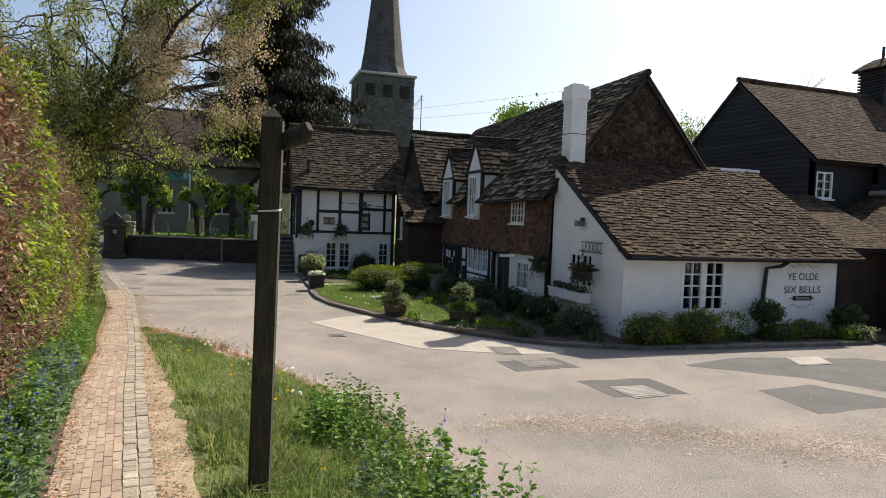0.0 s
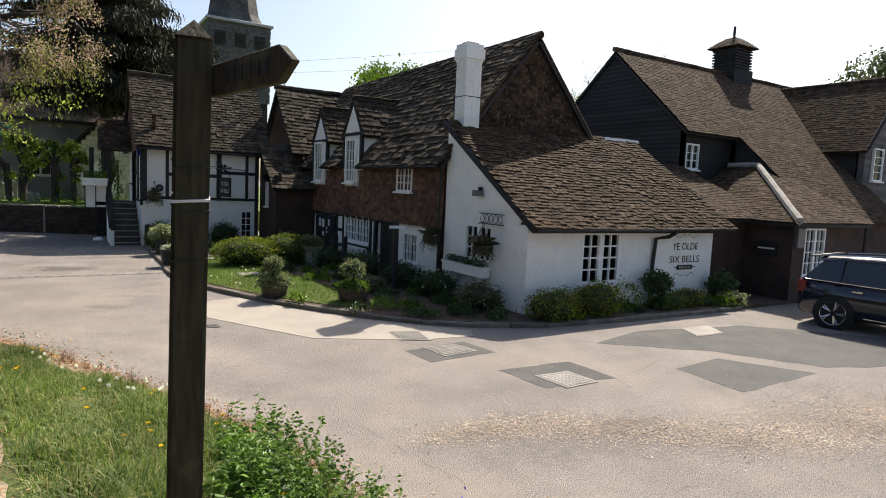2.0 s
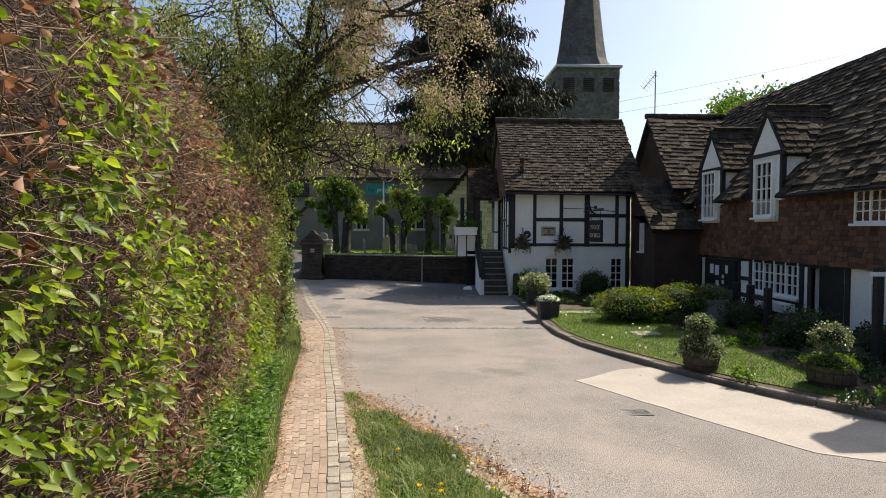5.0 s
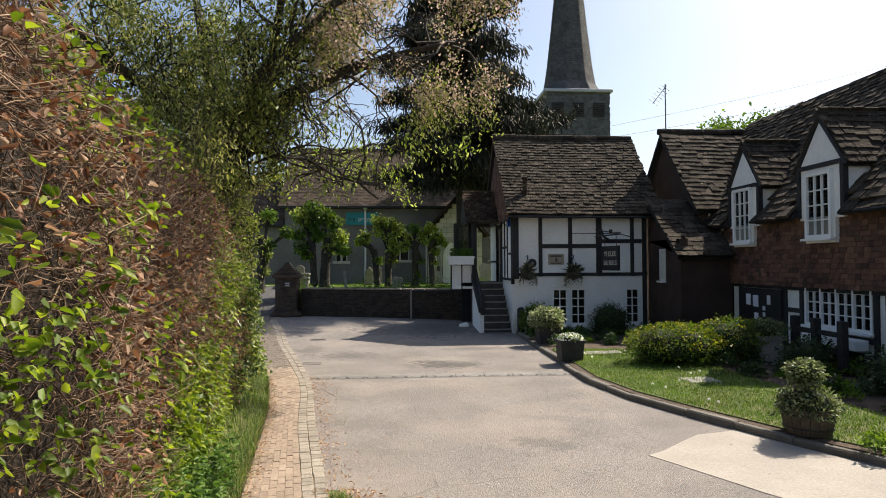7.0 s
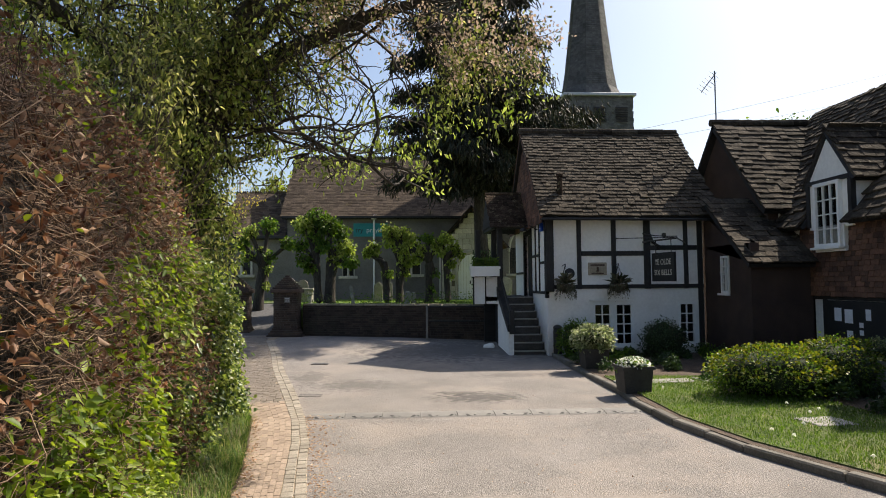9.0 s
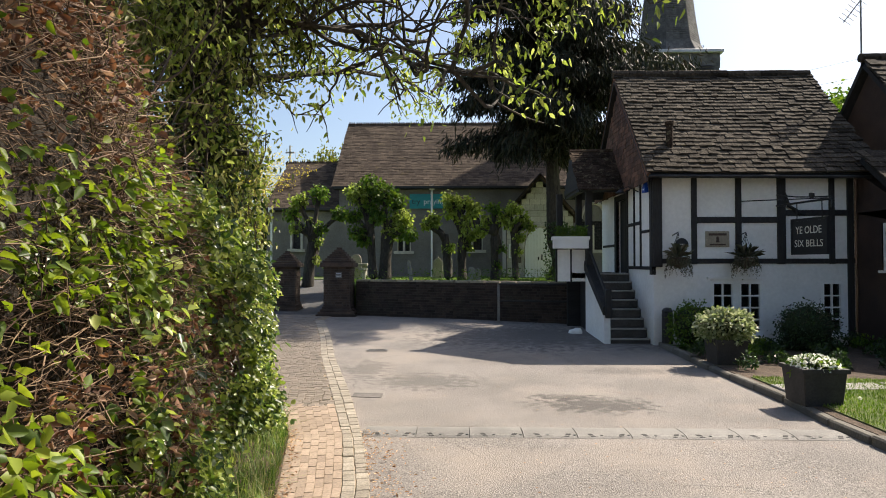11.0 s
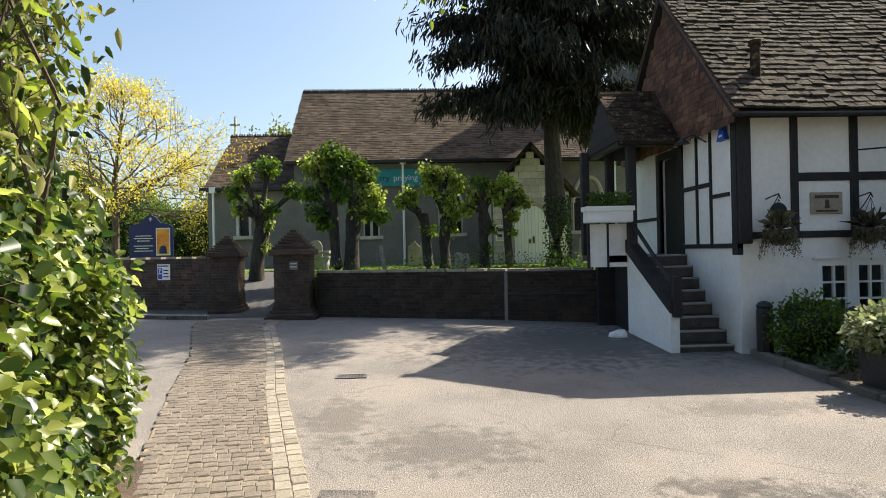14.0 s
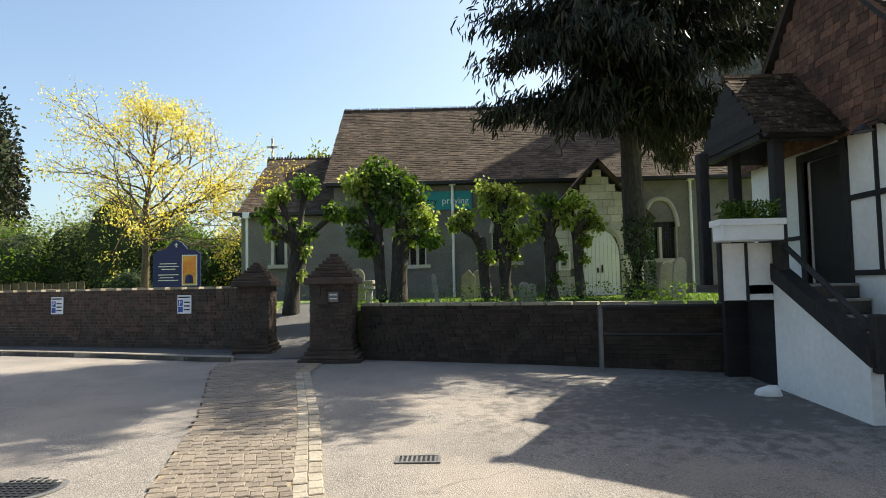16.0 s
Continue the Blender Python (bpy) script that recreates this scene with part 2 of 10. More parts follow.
M_DBRICK = mat("dark_brickwork", [(0.032, 0.02, 0.016), (0.065, 0.04, 0.03)], 2, 0.88, 40, 0.4, 0.5, 40, 0.01, blotch=((0.12, 0.08, 0.06), 6.0, 0.66, 0.8))
M_RENDER = mat("church_render", [(0.145, 0.132, 0.117), (0.225, 0.208, 0.186)], 0.9, 0.9, 14, 0.2, 0.5, 40, 0.012, blotch=((0.12, 0.11, 0.1), 0.7, 0.5, 0.75))
M_STONE = mat("pale_ashlar", [(0.42, 0.39, 0.32), (0.56, 0.52, 0.44)], 2.0, 0.85, 30, 0.2, 0.4, 40, 0.006, rand=0.15)
M_SHINGLE = mat("oak_shingle", [(0.062, 0.063, 0.061), (0.12, 0.119, 0.113)], 1.6, 0.85, 25, 0.4, 0.5, 30, 0.01, rand=0.25, island=True)
M_LEAD = mat("lead", [(0.3, 0.31, 0.33), (0.42, 0.43, 0.45)], 2, 0.5, 20, 0.2, 0.2, 30, 0.004, metal=0.4)
M_IRON = mat("black_iron", [(0.01, 0.01, 0.011), (0.02, 0.02, 0.02)], 5, 0.45, 50, 0.3, 0.2, 60, 0.002)
M_POST = mat("weathered_post", [(0.026, 0.023, 0.013), (0.062, 0.054, 0.034)], 3, 0.85, 30, 0.5, 0.8, 22, 0.01, stretch=(1.5, 1.5, 0.2), blotch=((0.12, 0.12, 0.07), 3, 0.58, 0.75))
M_GRAVESTONE = mat("gravestone", [(0.2, 0.19, 0.16), (0.34, 0.32, 0.27)], 3, 0.9, 30, 0.3, 0.5, 40, 0.01, blotch=((0.15, 0.17, 0.09), 3, 0.55, 0.75))
M_GLASS = glass_mat("window_glass", (0.55, 0.57, 0.57))
M_SIGNBLK = mat("sign_black", [(0.012, 0.012, 0.012), (0.02, 0.02, 0.02)], 4, 0.5, 40, 0.2, 0.05)
M_CREAM = mat("cream_lettering", [(0.62, 0.6, 0.52), (0.7, 0.68, 0.6)], 4, 0.6, 40, 0.1, 0.05)
M_BLACKINK = mat("black_lettering", [(0.015, 0.015, 0.015), (0.025, 0.025, 0.025)], 4, 0.6, 40, 0.1, 0.05)
M_TEAL = mat("teal_banner", [(0.02, 0.2, 0.22), (0.03, 0.27, 0.28)], 2, 0.6, 20, 0.1, 0.2, 6, 0.02)
M_NAVY = mat("navy_paint", [(0.008, 0.012, 0.07), (0.014, 0.02, 0.1)], 2, 0.4, 20, 0.1, 0.05)
M_NOTICE = mat("notice_white", [(0.66, 0.67, 0.7), (0.74, 0.75, 0.78)], 4, 0.5, 30, 0.05, 0.02)
M_BLUE = mat("sign_blue", [(0.01, 0.05, 0.3), (0.015, 0.07, 0.38)], 4, 0.4, 30, 0.05, 0.02)
M_HOLLOW = mat("worn_hollow", [(0.1, 0.093, 0.088), (0.2, 0.18, 0.165)], 2.2, 0.92, 70, 0.6, 1.0, 90, 0.02)

# ---- building helpers ----
def obj(name, bm, material, parent=None, label="", smooth=False):
    me = bpy.data.meshes.new(name)
    bm.normal_update()
    bm.to_mesh(me)
    bm.free()
    if smooth:
        me.polygons.foreach_set("use_smooth", [True] * len(me.polygons))
    me.materials.append(material)
    ob = new(name, me)
    if parent is not None:
        ob.parent = parent
    if label:
        ob["label"] = label
    return ob


def part(name, bm, material, parent, label="", smooth=False):
    return obj(name, bm, material, parent, label, smooth)


def thing(name, label, category, group="", kind=""):
    return tagged(new(name), label, category, group, kind)


def box(bm, x0, x1, y0, y1, z0, z1, m=None):
    vs = [bm.verts.new(p) for p in ((x0, y0, z0), (x1, y0, z0), (x1, y1, z0), (x0, y1, z0), (x0, y0, z1), (x1, y0, z1), (x1, y1, z1), (x0, y1, z1))]
    if m is not None:
        for v in vs:
            v.co = m @ v.co
    for f in ((3, 2, 1, 0), (4, 5, 6, 7), (0, 1, 5, 4), (1, 2, 6, 5), (2, 3, 7, 6), (3, 0, 4, 7)):
        bm.faces.new([vs[i] for i in f])
    return bm


def boxes(*rows):
    bm = bmesh.new()
    for r in rows:
        box(bm, *r)
    return bm


def soft(bm, w=0.01, seg=1):
    bmesh.ops.bevel(bm, geom=bm.edges[:], offset=w, segments=seg, affect="EDGES", clamp_overlap=True)
    return bm


def prism(bm, pts, off):
    """A closed prism: the polygon pts (3D) swept by off."""
    off = Vector(off)
    a = [bm.verts.new(p) for p in pts]
    b = [bm.verts.new(Vector(p) + off) for p in pts]
    n = len(pts)
    bm.faces.new(a[::-1])
    bm.faces.new(b)
    for i in range(n):
        j = (i + 1) % n
        bm.faces.new((a[i], a[j], b[j], b[i]))
    bmesh.ops.recalc_face_normals(bm, faces=bm.faces[:])
    return bm


def pris(pts, off):
    return prism(bmesh.new(), pts, off)


def tube(bm, pts, radii, sides=8, cap=True):
    """A tube along points with a radius at each."""
    rings = []
    pts = [Vector(p) for p in pts]
    for i, p in enumerate(pts):
        d = (pts[min(i + 1, len(pts) - 1)] - pts[max(i - 1, 0)]).normalized()
        q = d.to_track_quat("Z", "Y")
        r = radii[i] if isinstance(radii, (list, tuple)) else radii
        rings.append([bm.verts.new(p + q @ Vector((r * math.cos(2 * math.pi * k / sides), r * math.sin(2 * math.pi * k / sides), 0))) for k in range(sides)])
    for a, b in zip(rings, rings[1:]):
        for k in range(sides):
            bm.faces.new((a[k], a[(k + 1) % sides], b[(k + 1) % sides], b[k]))
    if cap:
        bm.faces.new(rings[0][::-1])
        bm.faces.new(rings[-1])
    return bm


def lathe(bm, prof, centre=(0, 0, 0), sides=20):
    """A turned form: prof rows of radius, height."""
    c = Vector(centre)
    rings = [[bm.verts.new(c + Vector((r * math.cos(2 * math.pi * k / sides), r * math.sin(2 * math.pi * k / sides), z))) for k in range(sides)] for r, z in prof]
    for a, b in zip(rings, rings[1:]):
        for k in range(sides):
            bm.faces.new((a[k], a[(k + 1) % sides], b[(k + 1) % sides], b[k]))
    bm.faces.new(rings[0][::-1])
    bm.faces.new(rings[-1])
    return bm


HV = (-6, .6, 1.7, 2.6, 3.1, 3.8, 4.4, 7.4, 8.7, 9.4, 12.6, 13.9, 15.2, 17, 19.5, 24, 30)
HZ = (.9, .88, .92, .92, .88, .78, .72, .53, .43, .37, .19, .13, .09, .05, 0, 0, .2)


def lie(x, y):
    """The height of the road and path at a place."""
    z = float(np.interp(y, HV, HZ))
    if y > 19.5:
        return z if x < 16 else 0.0
    k = min(max((2.6 - x) / 2.6, 0), 1)
    return z * k * k * (3 - 2 * k)


def inside(p, poly):
    x, y = p
    hit = False
    for (x1, y1), (x2, y2) in zip(poly, poly[1:] + poly[:1]):
        if (y1 > y) != (y2 > y) and x < (x2 - x1) * (y - y1) / (y2 - y1) + x1:
            hit = not hit
    return hit


def piece_mesh(name, material, jag=0.0, seed=0, taper=0.04):
    """A unit slab: x -0.5..0.5, y 0..1, z 0..1, with its edges worn."""
    rnd = random.Random(seed)
    bm = bmesh.new()
    j = lambda: rnd.uniform(-jag, jag)
    lo = [bm.verts.new(p) for p in ((-.5 + j(), j(), 0), (.5 + j(), j(), 0), (.5 + j(), 1, 0), (-.5 + j(), 1, 0))]
    hi = [bm.verts.new((v.co.x * (1 - taper), 0.5 + (v.co.y - 0.5) * (1 - taper), 1 + j())) for v in lo]
    md = [bm.verts.new((v.co.x, v.co.y, 0.7)) for v in lo]
    for a, b in ((lo, md), (md, hi)):
        for i in range(4):
            bm.faces.new((a[i], a[(i + 1) % 4], b[(i + 1) % 4], b[i]))
    bm.faces.new(lo[::-1])
    bm.faces.new(hi)
    me = bpy.data.meshes.new(name)
    bm.to_mesh(me)
    bm.free()
    me.materials.append(material)
    return me


def lay(name, mats, parent, near, limit=300, variants=None):
    """Pieces given as (matrix, variant): the nearest ones to the point near become objects, the rest one joined part."""
    meshes, rest_mat = variants, mats
    def run(ms):
        near_v = Vector(near)
        ms.sort(key=lambda m: (m[0].translation - near_v).length)
        for m, k in ms[:limit]:
            ob = new(name, meshes[k % len(meshes)])
            ob.parent = parent
            ob.matrix_basis = m
        rest = ms[limit:]
        if rest:
            vs, fs, base = [], [], 0
            for m, k in rest:
                me = meshes[k % len(meshes)]
                vs += [tuple(m @ v.co) for v in me.vertices]
                fs += [tuple(base + i for i in p.vertices) for p in me.polygons]
                base += len(me.vertices)
            me = bpy.data.meshes.new(name + "_rest")
            me.from_pydata(vs, [], fs)
            me.materials.append(rest_mat)
            ob = new(name + "_rest", me)
            ob.parent = parent
            ob["kind"] = "stuff"
    return run


def frame_matrix(o, xa, ya, za, sx, sy, sz):
    m = Matrix.Identity(4)
    m.col[0] = (*(xa * sx), 0)
    m.col[1] = (*(ya * sy), 0)
    m.col[2] = (*(za * sz), 0)
    m.col[3] = (*o, 1)
    return m


def roof_pieces(name, parent, a, b, up, row, width, thick, material, rest, poly=None, near=(0, 8, 2), limit=300, jag=0.03, tilt=0.05, seed=0, grow=0.0, sag=0.0, wob=0.02, loose=1.0):
    """Slabs in courses over a roof slope. a to b is the eave, up runs from it to the ridge; row and width are their size.
    poly cuts the slope in (metres along, metres up). grow: courses get smaller towards the ridge."""
    rnd = random.Random(seed + 11)
    a, b, up = Vector(a), Vector(b), Vector(up)
    xa, ya = (b - a).normalized(), up.normalized()
    za = xa.cross(ya).normalized()
    if za.z < -1e-3:
        za = -za
    length, rise = (b - a).length, up.length
    meshes = [piece_mesh(name, material, jag, seed * 7 + k) for k in range(6)]
    ms, s = [], 0.0
    while s < rise:
        h = row * (1 - grow * s / rise)
        x = -rnd.uniform(0, width)
        while x < length:
            step = width * rnd.uniform(0.65, 1.4) * (1 - 0.5 * grow * s / rise)
            lo, hi = max(x, -0.03 * rnd.random()), min(x + step, length + 0.03 * rnd.random())
            w, c = hi - lo, (lo + hi) / 2
            if w > 0.05 and (poly is None or inside((c, s + h * 0.5), poly)):
                t = thick * rnd.uniform(0.8, 1.3)
                dip = -sag * math.sin(math.pi * min(max(c / length, 0), 1)) * math.sin(math.pi * min(1, 0.25 + 0.6 * s / rise))
                lift = rnd.uniform(-0.015, 0.03) * loose
                yy = (ya - za * (tilt + lift)).normalized()
                zz = (za + ya * (tilt + lift) + xa * rnd.uniform(-0.03, 0.03) * loose).normalized()
                o = a + xa * c + ya * (s - rnd.uniform(0, wob)) + za * (0.012 + thick * 0.9 + dip + rnd.uniform(0, 0.25) * loose * thick)
                ms.append((frame_matrix(o, xa, yy, zz, w * 0.985, h * 1.35, t), rnd.randrange(6)))
            x += step
        s += h
    lay(name, rest, parent, near, limit, meshes)(ms)


def brick_face(name, parent, a, b, z0, z1, out, material, rest, near=(-2.5, 19, 1.5), limit=300, length=0.215, course=0.075, depth=0.02, seed=0, skip=None):
    """Bricks proud of a wall face from a to b (plan points), between the heights z0 and z1."""
    rnd = random.Random(seed + 5)
    a, b = Vector((*a, 0)), Vector((*b, 0))
    xa = (b - a).normalized()
    out = Vector((*out, 0)).normalized()
    up = Vector((0, 0, 1))
    meshes = [piece_mesh(name, material, 0.012, seed * 5 + k, 0.03) for k in range(5)]
    ms, k = [], 0
    n = max(1, round((z1 - z0) / course))
    ch = (z1 - z0) / n
    run = (b - a).length
    for i in range(n):
        x = -rnd.uniform(0, length)
        while x < run - 0.02:
            w = length if rnd.random() < 0.6 else length * 0.5
            x0, x1 = max(x, 0), min(x + w, run)
            k += 1
            if x1 - x0 > 0.03 and not (skip and skip((x0 + x1) / 2, z0 + (i + .5) * ch)):
                o = a + xa * ((x0 + x1) / 2) + up * (z0 + i * ch + 0.005) + out * 0.001
                ms.append((frame_matrix(o, xa, up, out, x1 - x0 - 0.010, ch - 0.010, depth * rnd.uniform(0.6, 1.15)), rnd.randrange(5)))
            x += w
    lay(name, rest, parent, near, limit, meshes)(ms)

# ---- ground, road, path, verge ----
def ribbon(name, left, right, n_across, material, dz, ys, parent=None, hump=None, skirt=0.0):
    """A strip that lies on the ground between two edges, each given as rows of (y, x)."""
    ly, lx = zip(*left)
    ry, rx = zip(*right)
    bm = bmesh.new()
    grid = []
    for y in ys:
        x0, x1 = float(np.interp(y, ly, lx)), float(np.interp(y, ry, rx))
        row = []
        for i in range(n_across + 1):
            k = i / n_across
            x = x0 + (x1 - x0) * k
            h = hump(k, x, y) if hump else 0
            row.append(bm.verts.new((x, y, lie(x, y) + dz + h)))
        grid.append(row)
    for a, b in zip(grid, grid[1:]):
        for i in range(n_across):
            bm.faces.new((a[i], a[i + 1], b[i + 1], b[i]))
    return obj(name, bm, material, parent, smooth=True)


def spaced(core0, core1, step, far):
    """Even steps over the core, then wider and wider ones out to far."""
    c = list(np.arange(core0, core1 + 1e-6, step))
    d, s = [], step
    lo = core0
    while lo > -far:
        s *= 1.5
        lo -= s
        d.append(lo)
    s, hi, u = step, core1, []
    while hi < far:
        s *= 1.5
        hi += s
        u.append(hi)
    return d[::-1] + c + u


def make_ground():
    xs, ys = spaced(-10, 16, 0.25, 2500), spaced(-4, 34, 0.25, 2500)
    vs = [(x, y, lie(x, y)) for y in ys for x in xs]
    w = len(xs)
    fs = [(j * w + i, j * w + i + 1, (j + 1) * w + i + 1, (j + 1) * w + i) for j in range(len(ys) - 1) for i in range(w - 1)]
    me = bpy.data.meshes.new("road")
    me.from_pydata(vs, [], fs)
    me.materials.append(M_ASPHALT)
    me.polygons.foreach_set("use_smooth", [True] * len(me.polygons))
    return tagged(new("road", me), "worn pinkish grey asphalt road and forecourt", "road", kind="structure")


def flat_patch(name, pts, dz, material, label, category="road patch", thick=0.004):
    bm = bmesh.new()
    n = len(pts)
    top = [bm.verts.new((x, y, lie(x, y) + dz)) for x, y in pts]
    bot = [bm.verts.new((x * 1, y, lie(x, y) - 0.01)) for x, y in pts]
    bm.faces.new(top)
    for i in range(n):
        bm.faces.new((top[i], bot[i], bot[(i + 1) % n], top[(i + 1) % n]))
    bmesh.ops.recalc_face_normals(bm, faces=bm.faces[:])
    return tagged(obj(name, bm, material), label, category, kind="structure")


def rough_poly(pts, step=0.15, amp=0.03, seed=0):
    rnd = random.Random(seed)
    out = []
    for (x0, y0), (x1, y1) in zip(pts, pts[1:] + pts[:1]):
        n = max(1, int(math.hypot(x1 - x0, y1 - y0) / step))
        for i in range(n):
            k = i / n
            out.append((x0 + (x1 - x0) * k + rnd.uniform(-amp, amp), y0 + (y1 - y0) * k + rnd.uniform(-amp, amp)))
    return out


make_ground()

PATH_L = [(-4, 0.86), (4.7, -0.62), (7.7, -1.16), (10.7, -1.57), (12.2, -1.88), (13.3, -2.05), (16, -2.45), (17.1, -2.64), (17.9, -2.8), (19.3, -3.12), (20.7, -3.62)]
PATH_I = [(-4, 1.28), (4.6, -0.2), (7.6, -0.69), (10.7, -1.14), (12.1, -1.37), (13.3, -1.56), (16, -2.05), (17.9, -2.32), (19.3, -2.58), (20.85, -2.99), (22.0, -3.3), (24.5, -3.98), (26.7, -4.5), (29.6, -5.3)]
PATH_R = [(-4, 1.5), (4.55, 0.0), (7.5, -0.46), (10.7, -0.94), (12.1, -1.17), (13.3, -1.34), (16, -1.82), (17.1, -2.0), (17.9, -2.1), (19.25, -2.37), (20.85, -2.75), (22.0, -3.05), (24.5, -3.73), (26.7, -4.25), (29.6, -5.05)]
COB_L = [(20.6, -3.75), (22.0, -4.34), (24.5, -5.1), (26.8, -5.68), (29.8, -6.75), (31.0, -7.0)]
VERGE_R = [(-4, 3.3), (0, 3.0), (3, 2.65), (5, 2.3), (6.3, 2.1), (7.9, 1.78), (8.25, 1.5), (8.8, 1.15), (9.4, 0.78), (10.3, 0.25), (11.7, -0.38), (13.0, -1.1), (13.5, -1.3)]
HEDGE = [(-4, -0.1), (3, -1.0), (6.4, -1.55), (10.9, -2.3), (14, -2.85), (17.5, -3.45), (20.4, -4.05), (22.2, -5.0)]

path_base = tagged(ribbon("path_bed", PATH_L, PATH_R, 6, M_JOINT, 0.0225, list(np.arange(-4, 20.7, 0.25)) + [20.7]), "sandy bed of the brick footpath", "path", kind="structure")
cob_base = tagged(ribbon("cobble_bed", COB_L, PATH_R, 8, M_JOINT, 0.02, list(np.arange(20.6, 31.0, 0.25))), "sandy bed of the cobbled crossing", "path", kind="structure")
tagged(ribbon("hedge_bank", [(y, x - 1.6) for y, x in HEDGE], [(y, x - 0.0) for y, x in PATH_L[:-1]] + [(22.2, -4.3)], 10, M_SOIL, 0.02, list(np.arange(-4, 22.2, 0.3)),
              hump=lambda k, x, y: 0.10 * math.sin(math.pi * k) + 0.03 * noise.noise((x * 2, y * 2, 0))), "earth bank under the hedge", "bank", kind="structure")

tagged(ribbon("field", [(-30, -60), (60, -60)], [(y, x - 1.5) for y, x in HEDGE], 24, M_TURF, 0.05, list(np.arange(-30, 22.2, 0.6)) + [22.2]), "rough grass behind the hedge", "grass", kind="structure")


def verge_hump(k, x, y):
    return 0.035 * math.sin(math.pi * min(1, k * 1.05)) * min(1, max(0, (13.5 - y) / 2)) + 0.025 * noise.noise((x * 2.2, y * 2.2, 3)) * math.sin(math.pi * k)


tagged(ribbon("verge", PATH_R, VERGE_R, 16, M_TURF, 0.012, list(np.arange(-4, 13.5, 0.15)), hump=verge_hump), "grassy verge with worn dry earth edges", "verge", kind="structure")
tagged(ribbon("worn_earth", PATH_R, [(y, min(x + 0.46, xr)) for (y, x), xr in zip(PATH_R[:6], (3, 2.4, 1.9, 0, -1.0, -1.3))], 4, M_STRAW, 0.024, list(np.arange(-4, 13.2, 0.2)),
              hump=lambda k, x, y: 0.012 * noise.noise((x * 5, y * 3, 1)) + (0.035 - 0.06 * k) * min(1, max(0, (13 - y) / 2)) * k), "worn strip of dry earth beside the path", "earth", kind="structure")
tagged(ribbon("litter_edge", [(y, x - 0.22) for y, x in VERGE_R], [(y, x + 0.1) for y, x in VERGE_R], 3, M_STRAW, 0.015, list(np.arange(-4, 13.3, 0.2)),
              hump=lambda k, x, y: 0.012 * (1 - k) + 0.01 * noise.noise((x * 4, y * 4, 7))), "band of dry leaf litter along the road edge", "litter", kind="structure")

# Repairs, concrete and covers in the road
flat_patch("concrete_apron", rough_poly([(1.95, 14.55), (2.87, 15.35), (3.45, 15.5), (4.2, 13.85), (5.15, 12.45), (6.5, 11.1), (6.3, 10.72), (5.25, 10.85), (3.68, 11.6)], 0.3, 0.015, 1), 0.006, M_CONC, "pale concrete apron along the kerb")
flat_patch("dark_patch_a", rough_poly([(4.73, 10.33), (5.93, 10.48), (6.04, 9.71), (4.82, 9.65)], 0.3, 0.02, 2), 0.0025, M_PATCH, "dark square asphalt repair round a cover")
flat_patch("dark_patch_b", rough_poly([(5.51, 8.91), (6.79, 8.85), (6.82, 7.95), (5.59, 8.0)], 0.3, 0.02, 3), 0.0025, M_PATCH, "dark square asphalt repair round a cover")
flat_patch("dark_patch_c", rough_poly([(8.1, 7.9), (9.24, 7.98), (10.0, 6.8), (7.98, 6.75)], 0.3, 0.02, 4), 0.0025, M_PATCH, "dark asphalt repair")
flat_patch("dark_patch_d", rough_poly([(8.07, 9.5), (9.6, 9.9), (12.2, 9.4), (13.2, 8.4), (14.5, 7.0), (11.9, 6.4), (10.5, 6.9), (9.6, 8.3)], 0.3, 0.03, 5), 0.0025, M_PATCH, "large dark asphalt repair before the pub")
flat_patch("sett_cover_frame", [(-2.83, 21.45), (-2.44, 21.4), (-2.44, 21.15), (-2.83, 21.2)], 0.006, M_HOLLOW, "small concrete cover at the path edge")


def cover(name, pts, material, label, ribs=0):
    o = thing(name, label, "manhole cover")
    c = [sum(p[i] for p in pts) / 4 for i in (0, 1)]
    z = lie(*c) + 0.006
    bm = prism(bmesh.new(), [(x, y, z - 0.02) for x, y in pts], (0, 0, 0.026))
    part("frame", bm, M_LEAD if material is M_IRON else M_SLAB, o)
    ins = [(c[0] + (x - c[0]) * 0.88, c[1] + (y - c[1]) * 0.88) for x, y in pts]
    part("plate", prism(bmesh.new(), [(x, y, z + 0.004) for x, y in ins], (0, 0, 0.008)), material, o)
    bm = bmesh.new()
    for i in range(ribs):
        for j in range(ribs):
            u, v = (i + 0.5) / ribs, (j + 0.5) / ribs
            p = [Vector(ins[k]) for k in range(4)]
            q = (p[0] * (1 - u) + p[1] * u) * (1 - v) + (p[3] * (1 - u) + p[2] * u) * v
            box(bm, q.x - 0.018, q.x + 0.018, q.y - 0.018, q.y + 0.018, z + 0.010, z + 0.017)
    if ribs:
        part("studs", bm, material, o)["kind"] = "stuff"
    else:
        bm.free()


M_COVER = mat("cast_cover", [(0.14, 0.135, 0.13), (0.22, 0.21, 0.2)], 5, 0.55, 60, 0.3, 0.3, 80, 0.004, metal=0.5)
cover("manhole_cover", [(5.1, 10.38), (5.69, 10.36), (5.79, 9.88), (5.15, 9.8)], M_COVER, "worn cast-iron cover set in a dark repair", 7)
cover("manhole_cover", [(5.8, 8.48), (6.39, 8.45), (6.45, 7.9), (5.85, 7.88)], M_SLAB, "pale concrete-filled cover set in a dark repair", 8)
cover("manhole_cover", [(5.05, 11.56), (5.58, 11.37), (5.47, 10.75), (4.95, 10.9)], M_COVER, "worn cast-iron cover in the concrete apron", 7)
